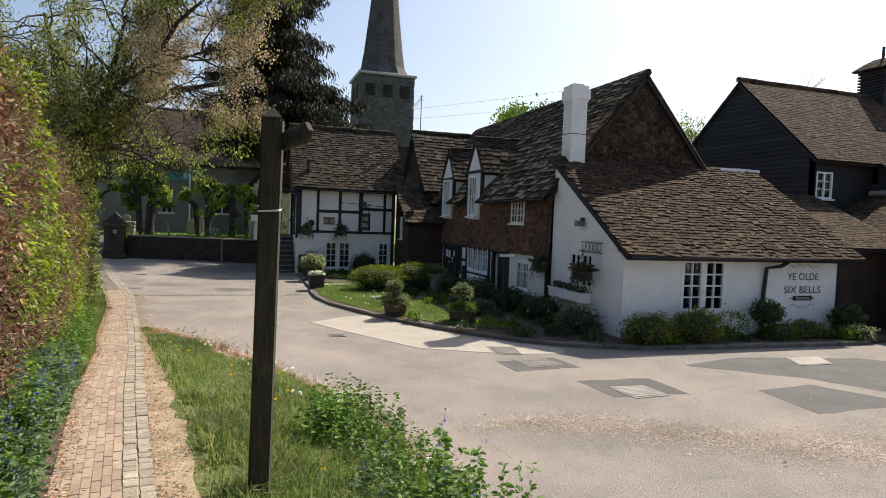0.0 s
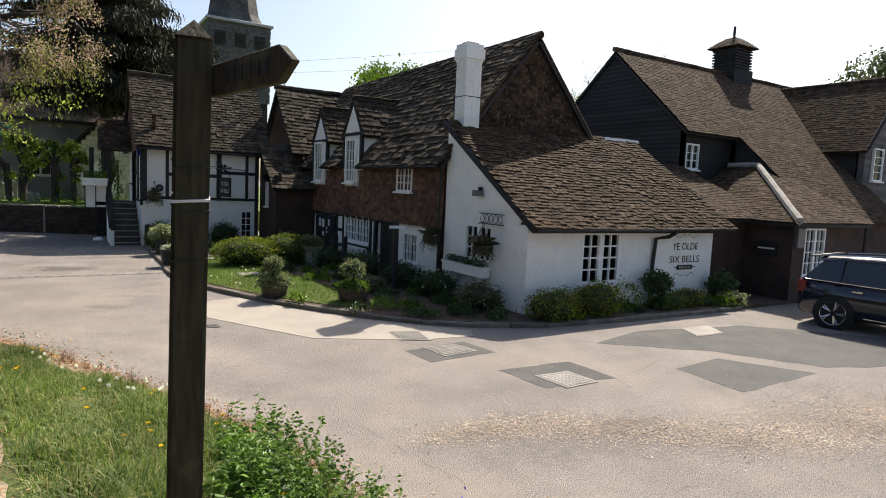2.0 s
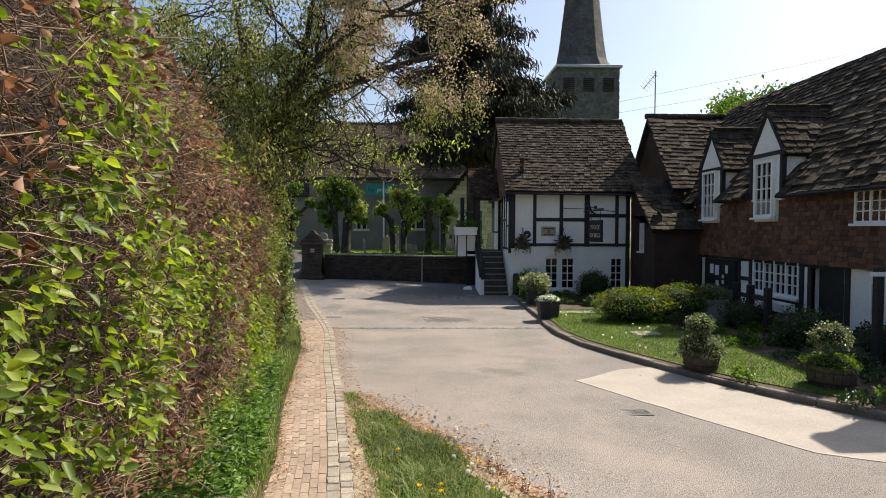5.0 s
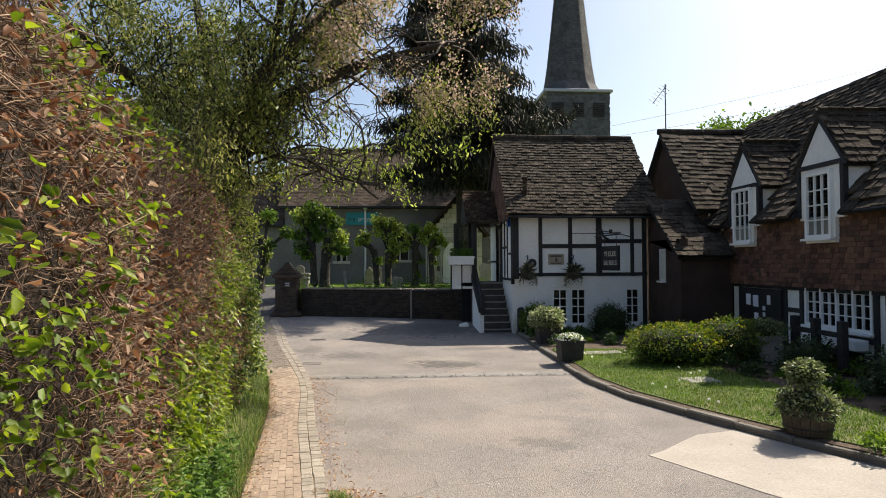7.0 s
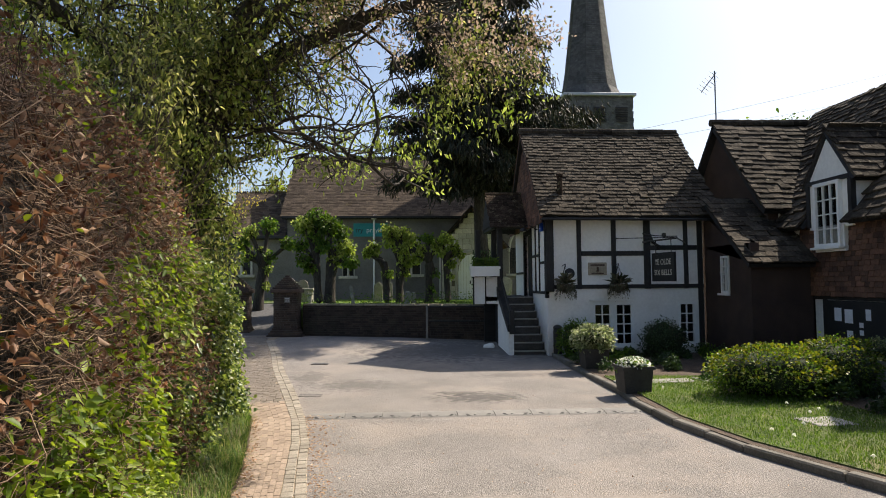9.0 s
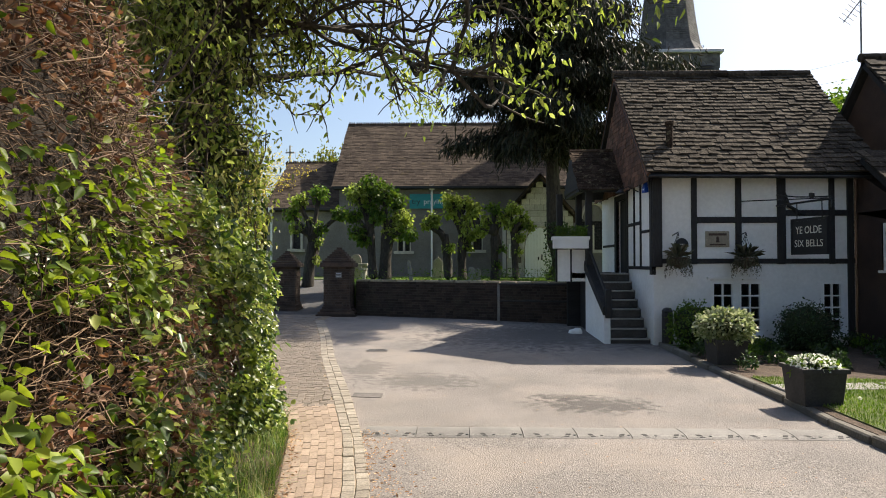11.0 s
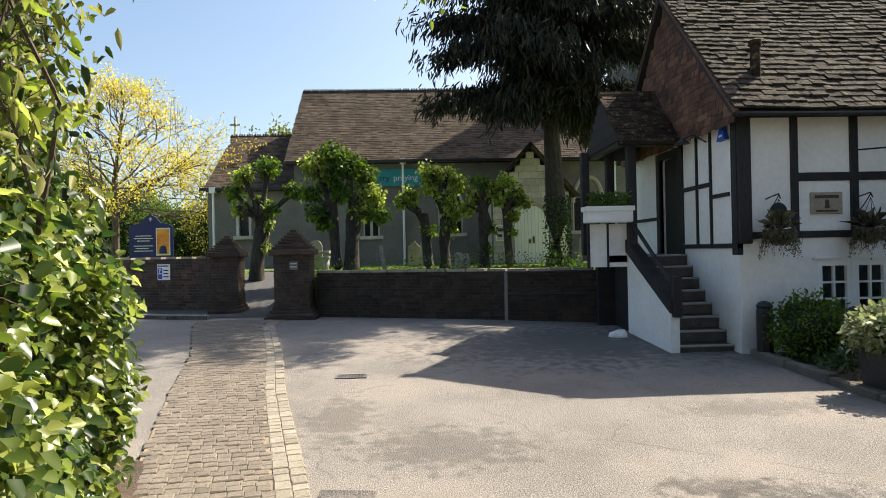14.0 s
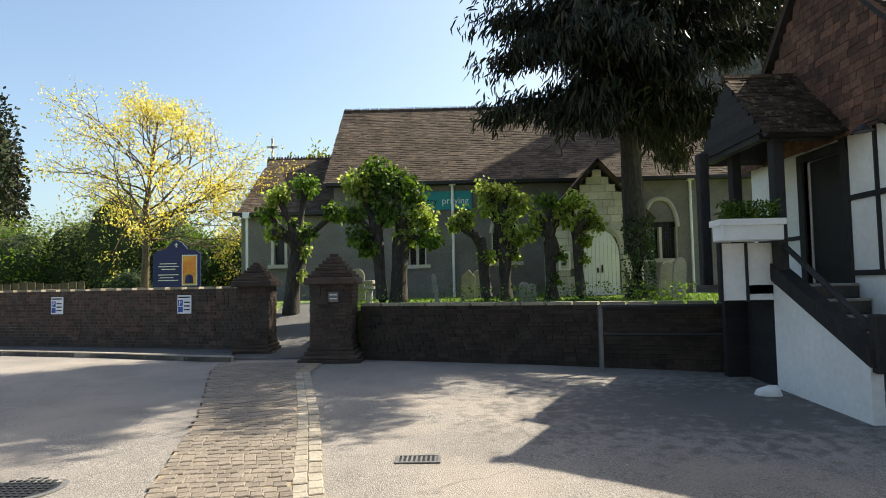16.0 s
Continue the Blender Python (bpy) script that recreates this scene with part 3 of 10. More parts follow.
cover("manhole_cover", [(10.58, 9.67), (11.41, 9.66), (11.08, 9.07), (10.3, 9.1)], M_SLAB, "pale flat cover slab in the forecourt", 0)


def round_cover(x, y):
    o = thing("manhole_cover", "round dark cast-iron manhole cover in the road", "manhole cover")
    z = lie(x, y)
    part("frame", lathe(bmesh.new(), [(0.36, -0.02), (0.36, 0.006), (0.31, 0.008), (0.31, 0.0)], (x, y, z), 28), M_COVER, o)
    bm = lathe(bmesh.new(), [(0.30, -0.02), (0.30, 0.005)], (x, y, z), 28)
    for i in range(9):
        for j in range(9):
            dx, dy = (i - 4) * 0.06, (j - 4) * 0.06
            if dx * dx + dy * dy < 0.07:
                box(bm, x + dx - 0.018, x + dx + 0.018, y + dy - 0.018, y + dy + 0.018, z + 0.005, z + 0.012)
    part("plate", bm, M_IRON, o)


round_cover(-6.2, 24.55)


def gully(x, y):
    o = thing("drain_grate", "small rusty drain grate in the road", "drain")
    z = lie(x, y)
    part("frame", boxes((x - .2, x + .2, y - .12, y - .09, z, z + .01), (x - .2, x + .2, y + .09, y + .12, z, z + .01), (x - .2, x - .17, y - .09, y + .09, z, z + .01), (x + .17, x + .2, y - .09, y + .09, z, z + .01)), M_COVER, o)
    for i in range(8):
        xx = x - 0.15 + i * 0.042
        part("bar", boxes((xx, xx + 0.018, y - .09, y + .09, z - 0.005, z + .008)), M_COVER, o)
    part("hole", boxes((x - .17, x + .17, y - .09, y + .09, z + 0.001, z + 0.003)), M_IRON, o)


gully(-3.02, 25.15)
gully(2.3, 13.0)


# Speed hump: rubber plates with white arrow heads
def speed_hump():
    M_RUB = mat("grey_rubber", [(0.15, 0.142, 0.132), (0.23, 0.217, 0.2)], 3, 0.8, 70, 0.4, 0.6, 80, 0.005, rand=0.12)
    M_MARK = mat("dark_recess", [(0.02, 0.02, 0.02), (0.05, 0.047, 0.043)], 20, 0.8, 60, 0.3, 0.2)
    x0, x1, y0 = -2.4, 2.44, 19.38
    n = 9
    o = thing("speed_hump", "worn grey rubber speed hump with dark arrow recesses across the road", "speed hump")
    prof = [(0, 0), (0.04, 0.014), (0.11, 0.022), (0.19, 0.025), (0.27, 0.022), (0.34, 0.014), (0.38, 0)]
    for i in range(n):
        a, b = x0 + (x1 - x0) * i / n + 0.004, x0 + (x1 - x0) * (i + 1) / n - 0.004
        bm = bmesh.new()
        prism(bm, [(a, y0 + d, lie(a, y0) + 0.003 + h) for d, h in prof], (b - a, 0, lie(b, y0) - lie(a, y0)))
        part("plate", bm, M_RUB, o)
    for i in range(n * 2):
        a = x0 + (x1 - x0) * (i + 0.5) / (n * 2)
        z = lie(a, y0)
        side = 1 if i % 2 else -1
        pts = [(a, y0 + 0.025, z + 0.009), (a + 0.05, y0 + 0.025, z + 0.009), (a + 0.05 + side * 0.03, y0 + 0.09, z + 0.02), (a + side * 0.03, y0 + 0.09, z + 0.02)]
        part("arrow_mark", prism(bmesh.new(), pts, (0, 0, 0.005)), M_MARK, o, "dark arrow recess")
        part("bolt", lathe(bmesh.new(), [(0.016, 0), (0.016, 0.008)], (a + 0.11, y0 + 0.06, z + 0.014), 8), M_IRON, o)


speed_hump()

# Kerb and front garden
KERB = [(2.6, 25.75), (2.62, 24.1), (2.6, 22.5), (2.6, 21.0), (2.5, 19.9), (2.52, 18.6), (2.75, 17.3), (3.15, 16.25), (3.75, 14.85), (4.3, 13.9), (5.2, 12.6), (5.9, 11.85), (6.7, 11.25), (8.0, 10.75), (10.0, 10.55), (12.0, 10.5), (13.9, 10.45)]


def along(line, step):
    """Points at even steps along a line in plan, with the way at each."""
    out = []
    for (x0, y0), (x1, y1) in zip(line, line[1:]):
        n = max(1, round(math.hypot(x1 - x0, y1 - y0) / step))
        for i in range(n):
            out.append((Vector((x0 + (x1 - x0) * i / n, y0 + (y1 - y0) * i / n)), Vector((x0 + (x1 - x0) * (i + 1) / n, y0 + (y1 - y0) * (i + 1) / n))))
    return out


M_KERB = mat("kerb_concrete", [(0.09, 0.082, 0.068), (0.17, 0.155, 0.13)], 2.5, 0.88, 50, 0.3, 0.4, 60, 0.008, rand=0.12)
kerb = thing("kerb", "low weathered concrete kerb round the pub's front garden", "kerb", kind="structure")
for i, (p, q) in enumerate(along(KERB, 0.85)):
    d = (q - p)
    n = Vector((-d.y, d.x)).normalized()
    if n.x < 0 and n.y < 0:
        n = -n
    gap = d.normalized() * 0.006
    a, b = p + gap, q - gap
    z = lie(p.x, p.y)
    pts = [(a.x, a.y, z - 0.05), (b.x, b.y, z - 0.05), (b.x + n.x * 0.13, b.y + n.y * 0.13, z - 0.05), (a.x + n.x * 0.13, a.y + n.y * 0.13, z - 0.05)]
    bm = soft(pris(pts, (0, 0, 0.14 + 0.01 * math.sin(i * 1.7))), 0.018)
    part("kerb_stone", bm, M_KERB, kerb)

bm = bmesh.new()
gpts = [(x + 0.1, y) for x, y in KERB[:8]] + [(x + 0.07, y + 0.07) for x, y in KERB[8:13]] + [(x, y + 0.1) for x, y in KERB[13:]]
outer = gpts + [(16.0, 10.55), (16.0, 11.7), (8.3, 11.7), (8.3, 25.9)]
prism(bm, [(x, y, -0.05) for x, y in outer], (0, 0, 0.14))
tagged(obj("garden_bed", bm, M_SOIL), "dark planted soil along the pub's walls", "flower bed", kind="structure")
lawn_pts = [(2.78, 22.2), (2.75, 20.2), (2.72, 18.7), (2.95, 17.4), (3.35, 16.35), (3.95, 15.0), (4.5, 14.1), (5.2, 13.2), (5.6, 13.9), (5.6, 15.5), (5.4, 17.5), (5.3, 19.6), (4.2, 20.3), (4.6, 22.0)]
tagged(obj("lawn", prism(bmesh.new(), [(x, y, 0.0) for x, y in lawn_pts], (0, 0, 0.105)), M_TURF), "small mown lawn in front of the pub", "lawn", kind="structure")
flat_slab = lambda n, pts: tagged(obj("stepping_slab", soft(pris([(x, y, 0.06) for x, y in pts], (0, 0, 0.058)), 0.008), M_SLAB), "flat stone slab laid in the lawn", "paving slab", "slabs in the lawn")
flat_slab(0, [(4.1, 17.95), (4.65, 18.0), (4.6, 18.45), (4.05, 18.4)])
flat_slab(0, [(2.75, 21.2), (4.2, 21.35), (4.2, 21.75), (2.75, 21.6)])
flat_slab(0, [(4.3, 21.35), (6.2, 21.6), (6.2, 22.0), (4.3, 21.78)])

# ---- the pub ----
Z = Vector((0, 0, 1))


def wall_frame(o, xa, out):
    """A frame on a wall: x along it, y into it, z up, from the foot of its left end seen from outside."""
    xa, out = Vector((*xa, 0)).normalized(), Vector((*out, 0)).normalized()
    m = Matrix.Identity(4)
    m.col[0], m.col[1], m.col[2], m.col[3] = (*xa, 0), (*(-out), 0), (0, 0, 1, 0), (*o, 1)
    return m


def wall(name, parent, m, length, z0, z1, thick, material, holes=(), label=""):
    """A wall with openings (x0, x1, z0, z1) that go right through it."""
    bm = bmesh.new()
    xs = sorted({0, length, *(h[0] for h in holes), *(h[1] for h in holes)})
    zs = sorted({z0, z1, *(h[2] for h in holes), *(h[3] for h in holes)})
    solid = lambda i, j: not any(h[0] < (xs[i] + xs[i + 1]) / 2 < h[1] and h[2] < (zs[j] + zs[j + 1]) / 2 < h[3] for h in holes)
    for i in range(len(xs) - 1):
        j = 0
        while j < len(zs) - 1:
            if solid(i, j):
                k = j
                while k + 1 < len(zs) - 1 and solid(i, k + 1):
                    k += 1
                box(bm, xs[i], xs[i + 1], 0, thick, zs[j], zs[k + 1], m)
                j = k + 1
            else:
                j += 1
    bmesh.ops.remove_doubles(bm, verts=bm.verts[:], dist=1e-4)
    bmesh.ops.recalc_face_normals(bm, faces=bm.faces[:])
    return part(name, bm, material, parent, label)


def tbox(m, *rows):
    bm = bmesh.new()
    for r in rows:
        box(bm, *r, m)
    bmesh.ops.recalc_face_normals(bm, faces=bm.faces[:])
    return bm


def window(parent, m, x0, x1, z0, z1, lights=2, cols=2, rows=3, sill=True, fw=0.05, bar=0.022, recess=0.05, label="white-painted window with small panes", curtain=False):
    """A painted window in a wall frame m: frame, glazing bars, panes and sill."""
    w = new("window")
    w.parent = parent
    w["label"] = label
    d0, d1 = recess - 0.06, recess + 0.03
    rws = [(x0, x1, d0, d1, z0, z0 + fw), (x0, x1, d0, d1, z1 - fw, z1)]
    lw = (x1 - x0 - fw) / lights
    for i in range(lights + 1):
        rws.append((x0 + i * lw, x0 + i * lw + fw, d0, d1, z0 + fw, z1 - fw))
    part("window_frame", tbox(m, *rws), M_PAINT, w)
    bars = []
    for i in range(lights):
        a, b = x0 + i * lw + fw, x0 + (i + 1) * lw
        for c in range(1, cols):
            x = a + (b - a) * c / cols
            bars.append((x - bar / 2, x + bar / 2, d0 + 0.012, d1 - 0.012, z0 + fw, z1 - fw))
        for r in range(1, rows):
            z = z0 + fw + (z1 - z0 - 2 * fw) * r / rows
            bars.append((a, b, d0 + 0.016, d1 - 0.016, z - bar / 2, z + bar / 2))
        for c in range(cols):
            for r in range(rows):
                xa, xb = a + (b - a) * c / cols, a + (b - a) * (c + 1) / cols
                za, zb = z0 + fw + (z1 - z0 - 2 * fw) * r / rows, z0 + fw + (z1 - z0 - 2 * fw) * (r + 1) / rows
                part("pane", tbox(m, (xa, xb, recess - 0.002, recess + 0.002, za, zb)), M_GLASS, w)
    if bars:
        part("glazing_grid", tbox(m, *bars), M_PAINT, w)
    if sill:
        part("window_sill", tbox(m, (x0 - 0.05, x1 + 0.05, d0 - 0.07, d1, z0 - 0.05, z0)), M_PAINT, w)
    if curtain:
        part("curtain", tbox(m, (x0 + fw, x0 + (x1 - x0) * 0.42, recess + 0.1, recess + 0.12, z0, z1)), M_LINEN, w, "pale curtain")
    return w


def deck(name, parent, a, b, up, thick=0.09, material=None):
    a, b, up = Vector(a), Vector(b), Vector(up)
    n = (b - a).cross(up).normalized()
    if n.z > 0:
        n = -n
    return part(name, prism(bmesh.new(), [a, b, b + up, a + up], n * thick), material or M_TIMBER, parent)


def ridge_tiles(parent, a, b, material, size=0.32, r=0.11, seed=0):
    a, b = Vector(a), Vector(b)
    n = max(1, round((b - a).length / size))
    rnd = random.Random(seed)
    for i in range(n):
        p, q = a.lerp(b, i / n), a.lerp(b, (i + 0.97) / n)
        dz = Vector((0, 0, rnd.uniform(-0.012, 0.012)))
        part("ridge_tile", tube(bmesh.new(), [p + dz, q + dz * 0.5 + Vector((0, 0, 0.008))], r, 8), material, parent)


def lettering(parent, text, m, x, z, size, material, out=0.004, width=None):
    """Words in the built-in font, turned into a mesh that stands on a wall frame."""
    cu = bpy.data.curves.new("lettering", "FONT")
    cu.body, cu.size, cu.align_x, cu.extrude, cu.resolution_u = text, size, "CENTER", 0.002, 3
    tmp = bpy.data.objects.new("lettering", cu)
    scene.collection.objects.link(tmp)
    me = bpy.data.meshes.new_from_object(tmp.evaluated_get(bpy.context.evaluated_depsgraph_get()))
    bpy.data.objects.remove(tmp)
    k = 1.0
    if width:
        k = width / max(1e-3, max(v.co.x for v in me.vertices) - min(v.co.x for v in me.vertices))
    turn = m @ Matrix(((k, 0, 0, x), (0, 0, -1, -out), (0, 1, 0, z), (0, 0, 0, 1)))
    me.transform(turn)
    me.materials.clear()
    me.materials.append(material)
    ob = new("lettering", me)
    ob.parent = parent
    return ob


M_LINEN = mat("linen", [(0.5, 0.48, 0.44), (0.6, 0.58, 0.54)], 4, 0.9, 40, 0.1, 0.2, 20, 0.01)
M_FLOORDARK = mat("dark_interior", [(0.03, 0.026, 0.022), (0.05, 0.042, 0.035)], 2, 0.9, 20, 0.2, 0.0)
M_DOOR = mat("dark_door", [(0.012, 0.013, 0.013), (0.022, 0.022, 0.022)], 3, 0.5, 30, 0.2, 0.1)
M_STEP = mat("stone_step", [(0.05, 0.044, 0.038), (0.1, 0.09, 0.08)], 3, 0.85, 40, 0.3, 0.4, 50, 0.006)

# -- corner cottage with the outside stair --
cottage = thing("cottage", "white timber-framed cottage wing under a stone slab roof", "building")
F = wall_frame((2.55, 25.85, 0), (1, 0), (0, -1))
wall("wall_front", cottage, F, 4.05, -0.1, 3.62, 0.25, M_WHITE, [(1.15, 2.2, 0.28, 1.38), (3.36, 3.82, 0.3, 1.38)])
window(cottage, F, 1.15, 1.65, 0.28, 1.38, 1, 2, 4, True, fw=0.065, bar=0.028, label="white casement with eight small panes")
window(cottage, F, 1.7, 2.2, 0.28, 1.38, 1, 2, 4, True, fw=0.065, bar=0.028, label="white casement with eight small panes")
part("mullion", tbox(F, (1.65, 1.7, -0.02, 0.1, 0.28, 1.38)), M_PAINT, cottage)
part("drip_board", tbox(F, (1.08, 2.2, -0.05, 0.02, 1.42, 1.46)), M_PAINT, cottage)
window(cottage, F, 3.36, 3.82, 0.3, 1.38, 1, 2, 4, True, fw=0.065, bar=0.028, label="white casement with eight small panes")
S = wall_frame((2.55, 30.3, 0), (0, -1), (-1, 0))
wall("wall_side", cottage, S, 4.2, -0.1, 3.7, 0.2, M_WHITE, [(1.6, 2.48, 1.5, 3.3)])
wall("wall_back", cottage, wall_frame((6.6, 30.3, 0), (-1, 0), (0, 1)), 3.85, -0.1, 3.6, 0.2, M_WHITE)
wall("wall_end", cottage, wall_frame((6.6, 26.1, 0), (0, 1), (1, 0)), 4.0, -0.1, 3.6, 0.2, M_WHITE)
part("floor_boards", boxes((2.76, 6.39, 26.11, 30.09, 1.35, 1.45)), M_FLOORDARK, cottage)
# timbers of the front: each a part
for r in [(-0.02, 0.17, 1.66, 3.6), (0.77, 0.88, 1.72, 3.5), (1.66, 1.78, 1.72, 3.5), (2.5, 2.67, 1.72, 3.5), (3.54, 3.65, 1.72, 3.5), (3.9, 4.03, 0.0, 3.5)]:
    part("stud", soft(tbox(F, (r[0], r[1], -0.035 if r[0] > 0 else -0.05, 0.05, r[2], r[3])), 0.008), M_TIMBER, cottage)
for r in [(0.17, 4.05, 1.73, 1.83), (0.18, 4.05, 3.49, 3.61), (0.88, 2.5, 2.56, 2.68), (2.67, 3.54, 2.70, 2.82), (3.65, 3.9, 2.70, 2.82)]:
    part("rail", soft(tbox(F, (r[0], r[1], -0.03, 0.05, r[2], r[3])), 0.006), M_TIMBER, cottage)
part("brace", tube(bmesh.new(), [F @ Vector((2.62, -0.03, 3.2)), F @ Vector((2.72, -0.05, 2.9)), F @ Vector((2.95, -0.05, 2.75))], 0.035, 6), M_TIMBER, cottage)
# timbers of the side
for a, b, z0, z1, w in [(4.3, 4.45, 1.5, 3.6, 0), (3.62, 3.66, 1.66, 3.5, 0), (3.14, 3.18, 1.66, 3.5, 0), (2.48, 2.62, 1.5, 3.45, 0), (1.46, 1.6, 1.5, 3.4, 0)]:
    part("stud", tbox(S, (a, b, -0.035, 0.05, z0, z1)), M_TIMBER, cottage)
for a, b, z0, z1 in [(2.62, 4.45, 1.60, 1.67), (2.62, 3.64, 2.58, 2.65), (3.64, 4.2, 2.38, 2.44), (2.62, 4.2, 3.46, 3.54), (0.2, 1.46, 2.15, 2.21), (1.46, 2.62, 3.28, 3.4)]:
    part("rail", tbox(S, (a, b, -0.03, 0.05, z0, z1)), M_TIMBER, cottage)
part("door", tbox(S, (1.62, 2.46, 0.08, 0.12, 1.5, 3.28)), M_DOOR, cottage, "open black plank door in a dark doorway")
# roof
EA, EB, UP = Vector((2.33, 25.5, 3.52)), Vector((7.0, 25.5, 3.52)), Vector((0, 2.57, 2.7))
deck("roof_deck", cottage, EA, EB, UP)
deck("roof_deck", cottage, (2.33, 30.64, 3.52), (7.0, 30.64, 3.52), (0, -2.57, 2.7))
part("gutter", tube(bmesh.new(), [(2.35, 25.46, 3.47), (6.7, 25.46, 3.44)], 0.035, 8), M_TIMBER, cottage)
part("gable_wall", pris([(2.62, 25.75, 3.5), (2.62, 30.4, 3.5), (2.62, 28.07, 6.1)], (-0.12, 0, 0)), M_HUNG, cottage)
roof_pieces("hung_tile", cottage, (2.42, 30.5, 3.4), (2.42, 25.55, 3.4), (0.06, 0, 2.75), 0.11, 0.17, 0.014, M_HUNG, M_HUNG_J,
            [(0, 0), (4.95, 0), (2.45, 2.72)], (-2, 19, 2), 160, 0.02, 0.06, seed=31)
for y0, y1 in ((25.5, 28.07), (30.64, 28.07)):
    part("verge_board", tube(bmesh.new(), [(2.36, y0, 3.5), (2.36, y1, 6.2)], 0.05, 4), M_HUNG, cottage)
ridge_tiles(cottage, (2.3, 28.07, 6.3), (7.0, 28.07, 6.28), M_SLATE, 0.38, 0.1)
bm = lathe(bmesh.new(), [(0.075, -0.1), (0.07, 0.42), (0.09, 0.43), (0.09, 0.5), (0.05, 0.52)], (2.98, 26.1, 4.2), 12)
part("vent_pipe", bm, M_TILE, cottage, "short dark weathered vent pipe")

# -- outside stair, landing and porch --
stair = thing("outside_stair", "dark stone outside stair with white flank wall and black cap", "stair")
for i in range(8):
    z = 0.19 * (i + 1) - 0.02
    y = 26.05 + 0.22 * i
    part("step", soft(boxes((1.72, 2.54, y, 28.1 if i == 7 else y + 0.32, z - 0.19, z)), 0.012), M_STEP, stair)
    part("nosing", soft(boxes((1.72, 2.54, y - 0.012, y + 0.05, z - 0.03, z + 0.004)), 0.008), M_SLAB, stair, "worn pale step edge")
part("flank_wall", pris([(1.58, 26.02, -0.05), (1.58, 27.86, -0.05), (1.58, 27.86, 1.58), (1.58, 26.02, 0.68)], (0.13, 0, 0)), M_WHITE, stair, "white-painted brick flank wall")
part("flank_cap", pris([(1.55, 25.98, 0.66), (1.55, 27.9, 1.58), (1.55, 27.9, 1.8), (1.55, 25.98, 0.84)], (0.19, 0, 0)), M_TIMBER, stair)
part("newel_post", soft(boxes((1.60, 1.72, 25.93, 26.05, 0.6, 1.2)), 0.01), M_TIMBER, stair)
part("handrail", tube(bmesh.new(), [(1.66, 26.0, 1.0), (1.66, 27.75, 2.05)], 0.035, 6), M_TIMBER, stair)
part("landing", boxes((1.25, 2.54, 27.86, 29.6, 1.38, 1.5)), M_STEP, stair)
part("support_wall", boxes((1.3, 2.54, 28.7, 28.82, -0.05, 1.38), (1.62, 1.72, 27.87, 28.7, -0.05, 1.38)), M_BOARD, stair, "black boarded wall below the landing")
part("hand_panel", boxes((0.9, 1.6, 27.86, 27.92, 1.3, 2.06)), M_WHITE, stair, "white panel with black studs")
for x in (0.88, 1.22):
    part("panel_stud", boxes((x, x + 0.035, 27.84, 27.93, 1.28, 2.07)), M_TIMBER, stair)
porch = thing("stair_porch", "black timber porch with tiled roof over the stair landing", "porch")
for x, y in ((1.64, 27.75), (1.64, 28.95), (1.15, 28.95)):
    part("post", soft(boxes((x - 0.075, x + 0.075, y - 0.075, y + 0.075, 1.5, 3.5)), 0.012), M_TIMBER, porch)
part("beam", boxes((1.4, 2.54, 27.68, 27.82, 3.42, 3.54), (1.4, 1.52, 27.82, 29.4, 3.42, 3.54)), M_TIMBER, porch)
part("roof_deck", pris([(1.4, 27.45, 3.44), (1.4, 28.55, 4.48), (1.4, 29.65, 3.44), (1.4, 29.55, 3.42), (1.4, 28.55, 4.38), (1.4, 27.55, 3.42)], (1.14, 0, 0)), M_TIMBER, porch)
roof_pieces("roof_tile", porch, (1.34, 27.4, 3.42), (2.56, 27.4, 3.42), (0, 1.13, 1.07), 0.1, 0.165, 0.014, M_TILE, M_TILE_J, None, (-2, 19, 2), 120, 0.02, 0.05, seed=8)
for i in range(6):
    z = 3.5 + i * 0.14
    h = (4.42 - z) / 0.94
    part("gable_board", boxes((1.37 - 0.004 * (i % 2), 1.405, 28.55 - h * 0.98, 28.55 + h * 0.98, z, z + 0.145)), M_BOARD, porch)
part("ridge_cap", tube(bmesh.new(), [(1.34, 28.55, 4.52), (2.5, 28.55, 4.52)], 0.07, 6), M_TILE, porch)

# -- wing behind, its gable towards the cottage --
wing = thing("rear_wing", "brown stone-slab-roofed rear wing with a dark gable", "building")
part("gable_wall", pris([(7.7, 24.75, 0), (7.7, 29.0, 0), (7.7, 29.0, 3.6), (7.7, 26.9, 6.1), (7.7, 24.75, 3.6)], (0.25, 0, 0)), M_DBRICK, wing)
wall("wall_front", wing, wall_frame((7.95, 24.75, 0), (1, 0), (0, -1)), 3.4, 0, 3.6, 0.2, M_WHITE)
deck("roof_deck", wing, (7.5, 24.55, 3.55), (11.6, 24.55, 3.55), (0, 2.35, 2.65))
deck("roof_deck", wing, (7.5, 29.25, 3.55), (11.6, 29.25, 3.55), (0, -2.35, 2.65))
ridge_tiles(wing, (7.45, 26.9, 6.27), (11.4, 26.9, 6.3), M_SLATE, 0.38, 0.1)
lean = thing("brick_outshot", "small dark red brick outshot with a stone slab pent roof", "building")
C = wall_frame((6.65, 25.85, 0), (0, -1), (-1, 0))
wall("wall_side", lean, C, 2.1, 0, 2.75, 0.2, M_DBRICK, [(0.72, 1.2, 1.6, 2.5)])
window(lean, C, 0.78, 1.14, 1.6, 2.5, 1, 2, 4, True, label="narrow white window with small panes")
part("wall_side_top", pris([(6.65, 25.85, 2.75), (6.65, 23.85, 2.75), (6.65, 23.75, 2.3), (6.65, 25.85, 3.6)], (0.2, 0, 0)), M_DBRICK, lean)
